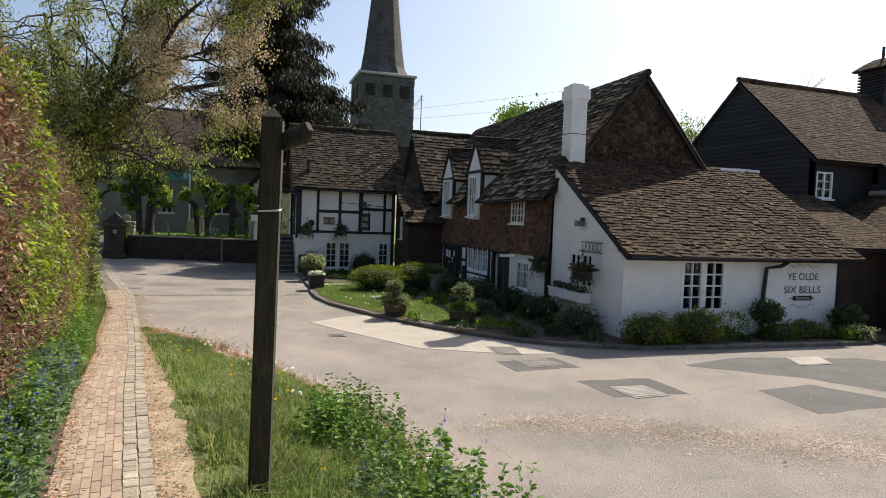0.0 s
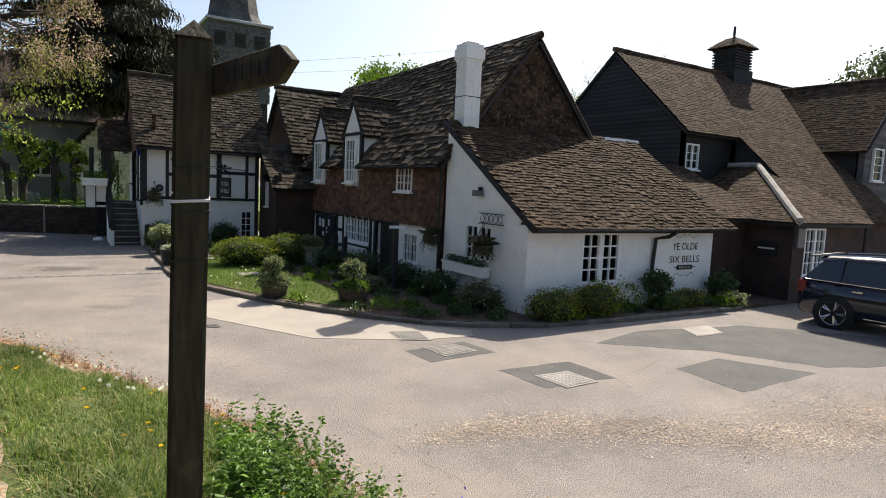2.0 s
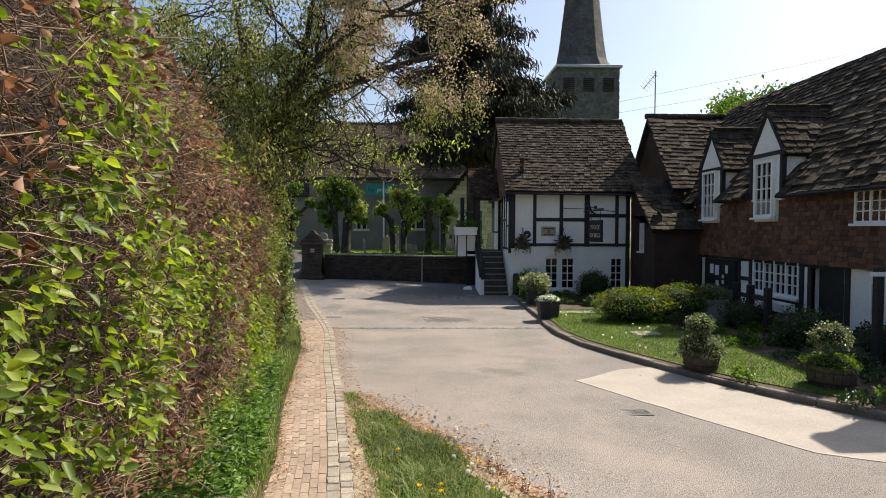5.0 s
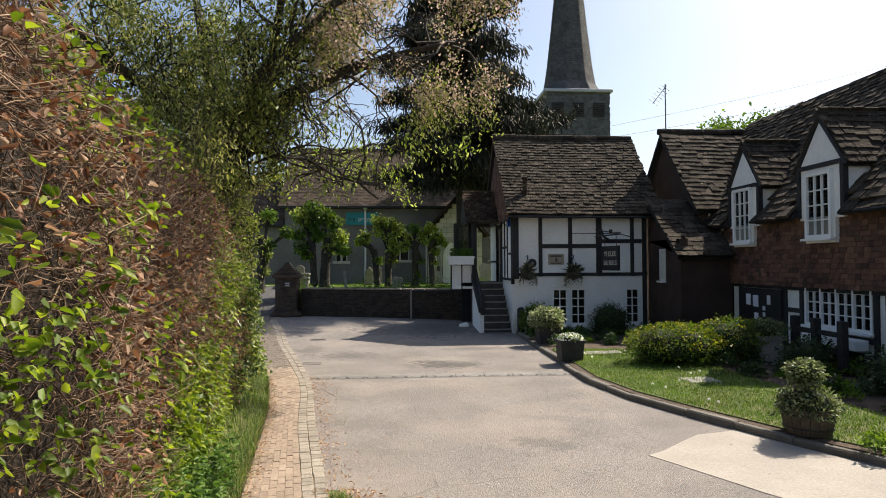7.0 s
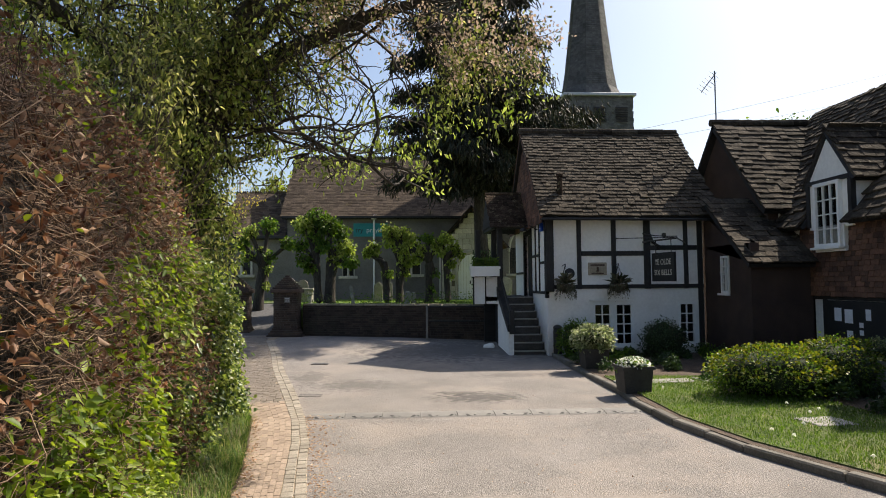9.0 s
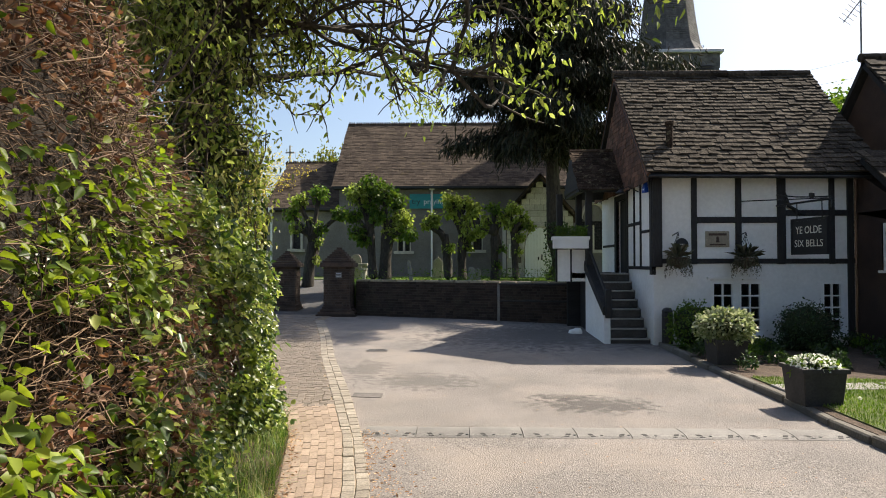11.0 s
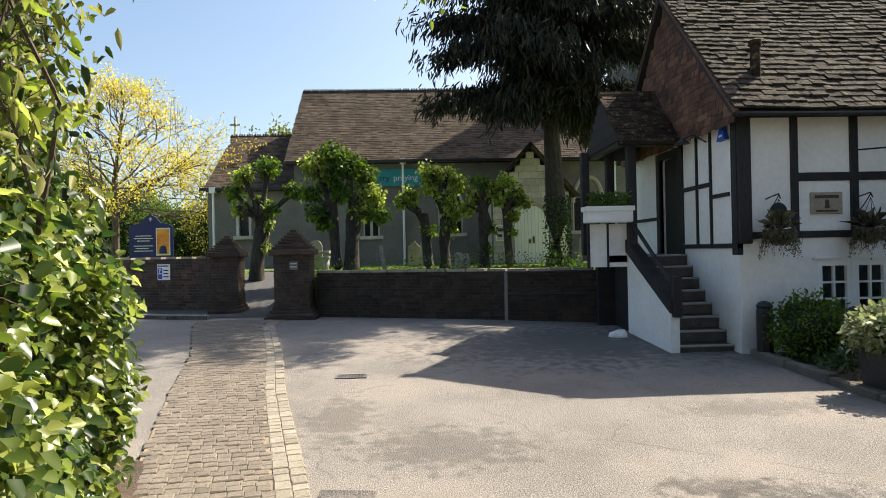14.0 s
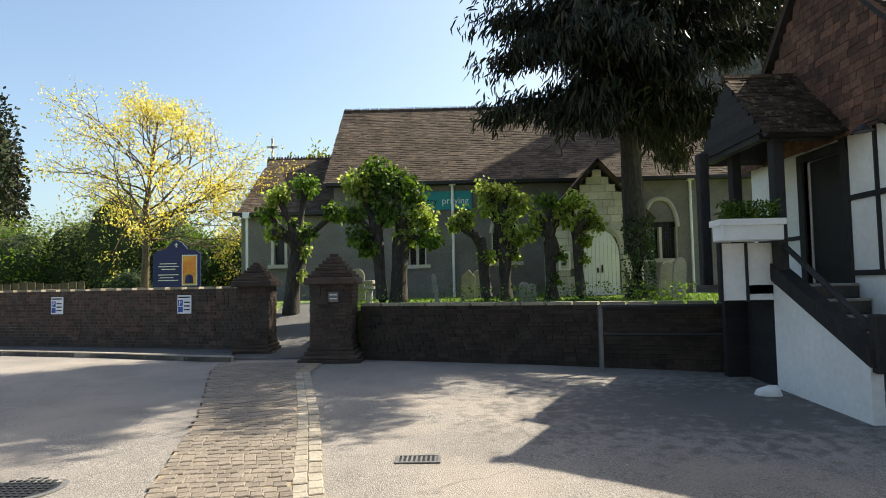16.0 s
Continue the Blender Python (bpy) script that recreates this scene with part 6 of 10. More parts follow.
L_IVY = leaf_mat("ivy_leaf", [(0.02, 0.045, 0.012), (0.07, 0.11, 0.022), (0.19, 0.24, 0.05), (0.36, 0.39, 0.11)], 0.34, 0.42, 0.5)
L_PALE = leaf_mat("pale_shoot_leaf", [(0.1, 0.12, 0.03), (0.24, 0.25, 0.07), (0.4, 0.38, 0.15)], 0.5, 0.45)
L_BROWN = leaf_mat("dry_beech_leaf", [(0.075, 0.033, 0.018), (0.155, 0.074, 0.04), (0.24, 0.13, 0.075), (0.38, 0.27, 0.18)], 0.6, 0.25)
L_TWIG = leaf_mat("twig_bark", [(0.10, 0.07, 0.045), (0.2, 0.14, 0.09), (0.3, 0.22, 0.14)], 0.8, 0.0)
L_HTWIG = leaf_mat("hedge_twig", [(0.055, 0.034, 0.022), (0.13, 0.08, 0.05), (0.29, 0.205, 0.13)], 0.7, 0.0)
L_HEDGE = leaf_mat("hedge_shoot_leaf", [(0.05, 0.085, 0.012), (0.12, 0.175, 0.02), (0.26, 0.31, 0.045)], 0.45, 0.4)
L_YEW = leaf_mat("conifer_spray", [(0.007, 0.011, 0.006), (0.015, 0.021, 0.01), (0.03, 0.035, 0.017), (0.045, 0.036, 0.02)], 0.6, 0.1)
L_YELLOW = leaf_mat("yellow_leaf", [(0.36, 0.3, 0.04), (0.52, 0.44, 0.08), (0.62, 0.55, 0.18)], 0.6, 0.45)
L_GOLD = leaf_mat("golden_leaf", [(0.05, 0.075, 0.012), (0.11, 0.13, 0.016), (0.24, 0.24, 0.03)], 0.5, 0.3)
L_BLOSSOM = leaf_mat("faded_blossom", [(0.2, 0.17, 0.09), (0.34, 0.26, 0.19), (0.48, 0.37, 0.31)], 0.7, 0.35)
L_CHERRY = leaf_mat("spring_leaf", [(0.035, 0.055, 0.012), (0.08, 0.108, 0.02), (0.15, 0.18, 0.038), (0.25, 0.265, 0.08)], 0.5, 0.3)
L_GRASS = leaf_mat("grass_blade", [(0.03, 0.07, 0.012), (0.07, 0.13, 0.022), (0.13, 0.19, 0.04), (0.2, 0.24, 0.07), (0.3, 0.27, 0.13)], 0.55, 0.35)
L_LAWN = leaf_mat("lawn_blade", [(0.045, 0.09, 0.012), (0.09, 0.155, 0.02), (0.15, 0.21, 0.04)], 0.6, 0.35)
L_DRY = leaf_mat("dry_litter", [(0.18, 0.095, 0.05), (0.34, 0.2, 0.11), (0.5, 0.37, 0.24)], 0.8, 0.15)
L_BLUE = leaf_mat("bluebell_petal", [(0.06, 0.07, 0.3), (0.12, 0.13, 0.45)], 0.6, 0.3)
L_WHITE = leaf_mat("white_petal", [(0.6, 0.6, 0.52), (0.75, 0.75, 0.7)], 0.6, 0.35)
L_DANDY = leaf_mat("dandelion_petal", [(0.7, 0.5, 0.01), (0.8, 0.6, 0.02)], 0.6, 0.2)
M_BARK = mat("bark", [(0.022, 0.019, 0.015), (0.055, 0.046, 0.035)], 5, 0.9, 20, 0.5, 0.9, 14, 0.03, stretch=(1, 1, 0.35), blotch=((0.05, 0.06, 0.03), 2, 0.58, 0.75))
# near-black tone stands in for the shade deep among the twigs
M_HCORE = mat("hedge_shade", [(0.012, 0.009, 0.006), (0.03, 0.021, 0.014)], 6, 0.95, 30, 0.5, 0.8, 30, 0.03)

RNG = np.random.default_rng(7)


def unit(a):
    return a / np.maximum(np.linalg.norm(a, axis=1, keepdims=True), 1e-9)


def raw_mesh(name, verts, faces, material, parent=None, smooth=False, kind=""):
    """A mesh from arrays: faces all with the same number of corners."""
    me = bpy.data.meshes.new(name)
    n, k = faces.shape
    me.vertices.add(len(verts))
    me.vertices.foreach_set("co", verts.astype(np.float32).ravel())
    me.loops.add(n * k)
    me.loops.foreach_set("vertex_index", faces.astype(np.int32).ravel())
    me.polygons.add(n)
    me.polygons.foreach_set("loop_start", np.arange(0, n * k, k, dtype=np.int32))
    me.polygons.foreach_set("loop_total", np.full(n, k, dtype=np.int32))
    me.update(calc_edges=True)
    me.materials.append(material)
    ob = new(name, me)
    if parent is not None:
        ob.parent = parent
    if kind:
        ob["kind"] = kind
    return ob


def leaves(name, at, way, size, material, parent=None, width=0.5, fold=0.25, droop=0.2, kind="stuff", flat=False, face=None):
    """Folded leaves, each from its stalk at `at` along `way`; `face` is where their upper sides turn."""
    n = len(at)
    way = unit(way)
    side = unit(np.cross(way, RNG.normal(size=(n, 3)) * (0.25 if flat else 1.0) + np.array([0, 0, 1.0 if flat else 0.0])))
    if face is not None:
        side = unit(np.cross(way, np.array(face) + RNG.normal(size=(n, 3)) * 0.4))
    nor = np.cross(side, way)
    s = size[:, None]
    down = np.array([0, 0, -1.0]) * s * droop
    m1, m2 = at + way * s * 0.32 + down * 0.1, at + way * s * 0.7 + down * 0.45
    w1, w2, lift = side * s * width * 0.5, side * s * width * 0.4, nor * s * fold * 0.5
    tip = at + way * s + down
    v = np.stack([at, m1 + w1 + lift, m2 + w2 + lift * 0.8, tip, m2 - w2 + lift * 0.8, m1 - w1 + lift], 1).reshape(-1, 3)
    i = np.arange(n)[:, None] * 6
    f = np.concatenate([np.concatenate([i, i + a, i + b], 1) for a, b in ((1, 2), (2, 3), (3, 4), (4, 5))])
    return raw_mesh(name, v, f, material, parent, kind=kind)


def sticks(name, p, q, r, material, parent=None, kind="stuff", bend=None):
    """Thin three-sided twigs from p to q, bent in the middle."""
    n = len(p)
    d = unit(q - p)
    s1 = unit(np.cross(d, RNG.normal(size=(n, 3))))
    s2 = np.cross(d, s1)
    mid = (p + q) / 2 + (bend if bend is not None else RNG.normal(size=(n, 3)) * 0.12 * np.linalg.norm(q - p, axis=1, keepdims=True))
    r = r[:, None]
    ring = lambda c, k: [c + (s1 * math.cos(t) + s2 * math.sin(t)) * r * k for t in (0, 2.094, 4.189)]
    v = np.stack(ring(p, 1.0) + ring(mid, 0.8) + [q], 1).reshape(-1, 3)
    i = np.arange(n)[:, None] * 7
    quads = [np.concatenate([i + a, i + (a + 1) % 3, i + 3 + (a + 1) % 3], 1) for a in range(3)] + [np.concatenate([i + a, i + 3 + (a + 1) % 3, i + 3 + a], 1) for a in range(3)]
    tris = [np.concatenate([i + 3 + a, i + 3 + (a + 1) % 3, i + 6], 1) for a in range(3)]
    return raw_mesh(name, v, np.concatenate(quads + tris), material, parent, kind=kind)


def ball_points(n, c, r, shell=0.55):
    d = unit(RNG.normal(size=(n, 3)))
    k = RNG.uniform(shell, 1.0, (n, 1))
    return np.array(c) + d * k * np.array(r), d


# -- beech hedge --
hy, hx = [p[0] for p in HEDGE], [p[1] for p in HEDGE]


def hedge_front(y):
    return np.interp(y, hy, hx)


def hedge_drop(y):
    """How far the top has come down by y."""
    return np.interp(y, [0, 8, 13, 16.9, 17.9, 18.8], [0.0, 0.0, 0.35, 0.45, 1.35, 1.5])


def hedge_surface(n, y0, y1, top=3.95):
    """Points on the hedge's face and shoulder, with the way out."""
    y = RNG.uniform(y0, y1, n)
    s = RNG.uniform(0, 1, n) ** 0.9
    ground = np.interp(y, HV, HZ)
    hgt = top + 0.15 * np.sin(y * 0.9) - hedge_drop(y)
    z = s * hgt
    lean = np.clip((s - 0.55) / 0.45, 0, 1)
    x = hedge_front(y) + 0.12 + 0.10 * np.sin(s * 3.0) - 0.95 * lean ** 2.2 + 0.10 * np.sin(y * 2.3 + s * 4) + 0.07 * np.sin(y * 5.1 - s * 7)
    out = np.stack([np.ones(n), 0.05 * RNG.normal(size=n), 1.6 * lean], 1)
    lump = np.array([noise.noise((a * 1.7, b * 1.7, 8.0)) + 0.5 * noise.noise((a * 5.5, b * 5.5, 2.0)) for a, b in zip(y, z)])
    return np.stack([x + 0.13 * lump, y, ground + z], 1), unit(out), s


def make_hedge():
    o = thing("beech_hedge", "tall clipped beech hedge, dry brown leaves and fresh green shoots", "hedge", kind="stuff")
    # inner sheet coloured dark as the shade between leaves
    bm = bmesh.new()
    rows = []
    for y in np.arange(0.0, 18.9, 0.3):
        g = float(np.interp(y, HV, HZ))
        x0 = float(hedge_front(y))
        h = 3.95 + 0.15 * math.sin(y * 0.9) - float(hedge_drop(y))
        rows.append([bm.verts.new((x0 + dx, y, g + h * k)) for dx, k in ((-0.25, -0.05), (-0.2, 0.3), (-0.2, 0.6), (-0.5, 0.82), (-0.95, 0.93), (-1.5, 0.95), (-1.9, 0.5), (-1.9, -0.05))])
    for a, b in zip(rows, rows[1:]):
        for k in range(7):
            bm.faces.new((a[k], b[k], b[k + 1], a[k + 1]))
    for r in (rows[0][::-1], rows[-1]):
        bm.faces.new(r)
    part("hedge_shade_core", bm, M_HCORE, o)
    # twigs
    n = 54000
    p, out, s = hedge_surface(n, 0.3, 18.8)
    along_ = np.stack([RNG.normal(size=n) * 0.4, RNG.normal(size=n) * 1.6, RNG.normal(size=n) * 0.5], 1) + out * 0.35
    ln = RNG.uniform(0.08, 0.34, n)[:, None]
    st = p - out * RNG.uniform(-0.02, 0.3, (n, 1))
    sticks("twig_tangle", st, st + unit(along_) * ln, RNG.uniform(0.0014, 0.0042, n), L_HTWIG, o)
    # clusters of colour
    def cluster(n, thr, sgn, off, y0=0.3, y1=18.8):
        p, out, s = hedge_surface(n, y0, y1)
        f = np.array([1.2 * noise.noise((a[1] * 0.7 + off, a[2] * 0.8, off)) + 0.7 * noise.noise((a[1] * 2.4 + off, a[2] * 2.4, 3)) + 0.35 * noise.noise((a[1] * 7, a[2] * 7, 5)) for a in p])
        late = np.interp(p[:, 1], [10.0, 13.0], [0.0, 0.3]) * np.interp(s, [0.1, 0.35], [0.2, 1.0])
        k = sgn * f > thr + ((0.14 * (p[:, 1] < 6.5) + late) if sgn < 0 else 0.0)
        return p[k], out[k], s[k]
    p, out, s = cluster(36000, -0.05, 1, 0.0)
    n = len(p)
    way = out * 0.5 + RNG.normal(size=(n, 3)) * 0.7
    leaves("dry_leaves", p + out * RNG.uniform(-0.22, 0.08, (n, 1)), way, RNG.uniform(0.028, 0.064, n), L_BROWN, o, 0.5, 0.7, 0.3)
    p, out, s = cluster(66000, 0.26, -1, 0.0)
    n = len(p)
    way = out * 0.7 + RNG.normal(size=(n, 3)) * 0.6
    leaves("green_leaves", p + out * RNG.uniform(-0.12, 0.12, (n, 1)), way, RNG.uniform(0.028, 0.068, n), L_HEDGE, o, 0.6, 0.35, 0.25, face=(0.8, -0.1, 0.7))
    q = np.stack([hedge_front(np.full(2600, 14.3)), RNG.normal(14.3, 0.9, 2600), np.abs(RNG.normal(0.75, 0.4, 2600))], 1)
    q[:, 0] = hedge_front(q[:, 1]) + 0.2 + 0.08 * np.sin(q[:, 1] * 6 + q[:, 2] * 5)
    leaves("green_leaves", q + RNG.normal(size=q.shape) * 0.05, RNG.normal(size=q.shape) * 0.6 + np.array([0.7, 0, -0.1]), RNG.uniform(0.045, 0.075, len(q)), L_HEDGE, o, 0.6, 0.3, 0.25)
    p, out, s = cluster(9000, 0.22, 1, 9.0)
    n = len(p)
    leaves("green_leaves", p + out * RNG.uniform(0, 0.16, (n, 1)), out * 0.7 + RNG.normal(size=(n, 3)) * 0.6, RNG.uniform(0.03, 0.055, n), L_HEDGE, o, 0.55, 0.3, 0.25)
    # the clipped top and the far side
    n = 11000
    y = RNG.uniform(0.2, 18.8, n)
    g_ = np.interp(y, HV, HZ)
    h_ = 3.95 + 0.15 * np.sin(y * 0.9) - hedge_drop(y)
    back = RNG.random(n) < 0.6
    u = RNG.random(n)
    p = np.stack([hedge_front(y) + np.where(back, -1.93 + 0.35 * np.clip(u - 0.5, 0, 1), -0.6 - 1.2 * u), y, g_ + h_ * np.where(back, u * 0.95, 0.96)], 1)
    w_ = np.stack([np.where(back, -1.0, 0.0), 0 * y, np.where(back, 0.1, 1.0)], 1)
    leaves("dry_leaves", p + RNG.normal(size=p.shape) * 0.05, w_ * 0.5 + RNG.normal(size=p.shape) * 0.6, RNG.uniform(0.06, 0.11, n), L_BROWN, o, 0.5)
    leaves("green_leaves", p[:4000] + RNG.normal(size=(4000, 3)) * 0.07, w_[:4000] * 0.6 + RNG.normal(size=(4000, 3)) * 0.6, RNG.uniform(0.05, 0.1, 4000), L_HEDGE, o, 0.5)
    return o


make_hedge()


def ivy_bank():
    """The hedge's far end: ivy and shrubs over an old low wall."""
    o = thing("ivy_shrub", "ivy and privet smothering the hedge's end and a low wall", "shrub")
    # dark sheet that paints the shade behind the ivy leaves
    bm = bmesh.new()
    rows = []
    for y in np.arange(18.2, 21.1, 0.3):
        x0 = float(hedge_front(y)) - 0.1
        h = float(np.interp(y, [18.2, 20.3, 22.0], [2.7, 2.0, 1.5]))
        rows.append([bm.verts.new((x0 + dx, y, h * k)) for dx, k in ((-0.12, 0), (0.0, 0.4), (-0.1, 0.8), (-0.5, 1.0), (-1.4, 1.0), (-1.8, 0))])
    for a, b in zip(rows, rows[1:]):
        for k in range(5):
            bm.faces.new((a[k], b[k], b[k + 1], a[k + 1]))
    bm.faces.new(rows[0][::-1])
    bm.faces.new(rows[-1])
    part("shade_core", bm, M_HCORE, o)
    part("low_wall", boxes((-3.95, -3.76, 17.6, 19.2, -0.05, 0.36)), M_KERB, o, "low rendered garden wall under the ivy")
    n = 30000
    y = 21.25 - 5.6 * RNG.random(n) ** 1.15
    h = np.interp(y, [15.6, 17.4, 20.3, 22.1], [1.7, 2.55, 2.2, 1.6])
    s = RNG.uniform(0, 1, n)
    lean = np.clip((s - 0.7) / 0.3, 0, 1)
    x = hedge_front(y) + np.interp(y, [16.0, 17.6, 19.5, 21.0], [0.1, 0.2, 0.4, 0.1]) + 0.13 * np.sin(y * 3 + s * 5) + 0.08 * np.sin(y * 7.0 - s * 11) - 0.7 * lean ** 2
    p = np.stack([x, y, np.interp(y, HV, HZ) + s * h], 1)
    gate = np.array([noise.noise((b * 2.3, c * 2.6, 4.0)) + 0.5 * noise.noise((b * 6, c * 6, 1.0)) for a, b, c in p]) > np.interp(y, [15.9, 16.9, 18.0], [0.4, 0.05, -0.14])
    p, y, n = p[gate], y[gate], int(gate.sum())
    out = np.stack([np.ones(n), np.where(y > 21.3, 0.8, 0.0), 0.3 + 0 * y], 1)
    dark = np.array([noise.noise((b * 1.6, c * 1.9, 7.0)) + 0.4 * noise.noise((b * 7, c * 7, 2.0)) for a, b, c in p]) > 0.42
    for sel, lf in ((dark, L_DARK), (~dark, L_IVY)):
        m = int(sel.sum())
        leaves("ivy_leaves", p[sel] + RNG.normal(size=(m, 3)) * 0.06, out[sel] * 0.6 + RNG.normal(size=(m, 3)) * 0.85 + np.array([0, 0, -0.4]), RNG.uniform(0.035, 0.08, m), lf, o, 0.75, 0.35, 0.2, face=(0.8, -0.1, 0.8))
    n = 5000
    q, d = ball_points(n, (-4.75, 19.7, 2.0), (0.95, 1.3, 0.8), 0.4)
    leaves("privet_leaves", q, d * 0.5 + RNG.normal(size=(n, 3)) * 0.7, RNG.uniform(0.03, 0.05, n), L_GOLD, o, 0.5)
    n = 3000
    q, d = ball_points(n, (-4.7, 19.4, 1.6), (0.9, 1.6, 1.1), 0.3)
    sticks("twig_tangle", q, q + d * RNG.uniform(0.1, 0.4, (n, 1)), RNG.uniform(0.002, 0.004, n), L_TWIG, o)
    n = 1500
    q, d = ball_points(n, (-5.3, 20.7, 1.25), (0.6, 0.5, 1.1), 0.3)
    leaves("ivy_leaves", q, d * 0.6 + RNG.normal(size=(n, 3)) * 0.6, RNG.uniform(0.05, 0.09, n), L_IVY, o, 0.7)


ivy_bank()


# -- trees --
class Wood:
    """Branches as tubes, with the twig ends kept for leaves."""
    def __init__(self, seed):
        self.bm, self.r, self.ends, self.ok = bmesh.new(), random.Random(seed), [], None

    def limb(self, pts, r0, r1, sides=7):
        n = len(pts)
        tube(self.bm, pts, [r0 + (r1 - r0) * i / (n - 1) for i in range(n)], sides)

    def grow(self, p, d, length, radius, depth, bend=0.25, up=0.05, split=3):
        p, d = Vector(p), Vector(d).normalized()
        pts = [p.copy()]
        n = 4
        for i in range(n):
            d = (d + Vector((self.r.gauss(0, bend), self.r.gauss(0, bend), self.r.gauss(0, bend) + up))).normalized()
            p = p + d * length / n
            pts.append(p.copy())
        if self.ok and not self.ok(pts[-1]):
            return
        self.limb(pts, radius, radius * 0.55, 6 if radius > 0.03 else 4)
        if depth == 0 or radius < 0.004:
            self.ends.append((pts[2], d))
            self.ends.append((pts[-1], d))
            return
        for k in range(split):
            q = pts[self.r.randint(2, n)] if k else pts[-1]
            side = Vector((self.r.gauss(0, 1), self.r.gauss(0, 1), self.r.gauss(0, 0.6)))
            self.grow(q, d * 0.9 + side * 0.55, length * self.r.uniform(0.55, 0.8), radius * 0.55, depth - 1, bend, up, split)


def leaf_at_ends(name, ends, per, spread, size, material, parent, width=0.5, droop=0.3, down=0.3):
    e = np.array([[*p] for p, d in ends])
    k = RNG.integers(0, len(e), per * len(e))
    at = e[k] + RNG.normal(size=(len(k), 3)) * spread
    way = RNG.normal(size=(len(k), 3)) + np.array([0, 0, -down])
    return leaves(name, at, way, RNG.uniform(size * 0.6, size * 1.2, len(k)), material, parent, width, 0.25, droop)


def clear(p):
    """Where the crown may reach: off the road's headroom."""
    low = 2.9 if p.x < -2.6 else 3.15 if p.x < -1.4 else 3.3
    ahead = 1.1 * max(0, p.y - 20.2)
    return p.z > low + ahead and (p.y < 21.0 or p.x < -4.4)


def sun_gap(ends, share, seed):
    """Thin the crown where it would keep the sun off the ivy bank below."""
    rnd = random.Random(seed)
    out = []
    for p, d in ends:
        s = (p.x + 3.9) / SUN.x
        q = p - SUN * s
        if s > 0 and 15.0 < q.y < 22.0 and 0.2 < q.z < 2.9 and rnd.random() < share:
            continue
        out.append((p, d))
    return out


def thicket():
    """Twiggy shoots with pale young leaves behind the hedge's end."""
    o = thing("hedgerow_thicket", "tangle of bare twigs and pale young shoots behind the hedge's end", "shrub")
    w = Wood(41)
    edge = lambda y: min(-2.35 - 0.64 * max(0.0, y - 17.8), float(hedge_front(y)) + 0.5)
    w.ok = lambda p: p.x < edge(p.y) and p.z < 4.9 and p.y < 22.8
    for i in range(46):
        y = w.r.uniform(18.6, 21.5)
        x = edge(y) - w.r.uniform(0.12, 0.8)
        w.grow((x, y, w.r.uniform(0.5, 1.7)), (w.r.gauss(0.05, 0.25), w.r.gauss(0.1, 0.25), 1.0), w.r.uniform(0.8, 1.3), 0.016, 3, 0.2, 0.05, 3)
    for i in range(22):
        y = w.r.uniform(15.5, 18.9)
        w.grow((float(hedge_front(y)) - w.r.uniform(0.1, 0.9), y, 2.0), (w.r.gauss(0.1, 0.25), w.r.gauss(0, 0.25), 1.0), w.r.uniform(0.8, 1.3), 0.016, 3, 0.22, 0.05, 3)
    ends = w.ends
    part("branch_tangle", w.bm, M_TWIGBARK, o)["kind"] = "stuff"
    high = [e for e in ends if e[0].z > 1.9]
    leaf_at_ends("pale_leaves", high, 4, 0.1, 0.06, L_PALE, o, 0.42, 0.4, 0.5)
    leaf_at_ends("pale_leaves", [e for e in high if e[0].y > 17.5], 5, 0.1, 0.065, L_LIME, o, 0.5, 0.3, 0.4)
    leaf_at_ends("dark_leaves", [e for e in ends if e[0].z <= 2.6], 5, 0.12, 0.05, L_DARK, o, 0.55)


M_TWIGBARK = mat("twig_wood", [(0.05, 0.036, 0.026), (0.11, 0.083, 0.06)], 6, 0.9, 30, 0.4, 0.4, 30, 0.004)
thicket()


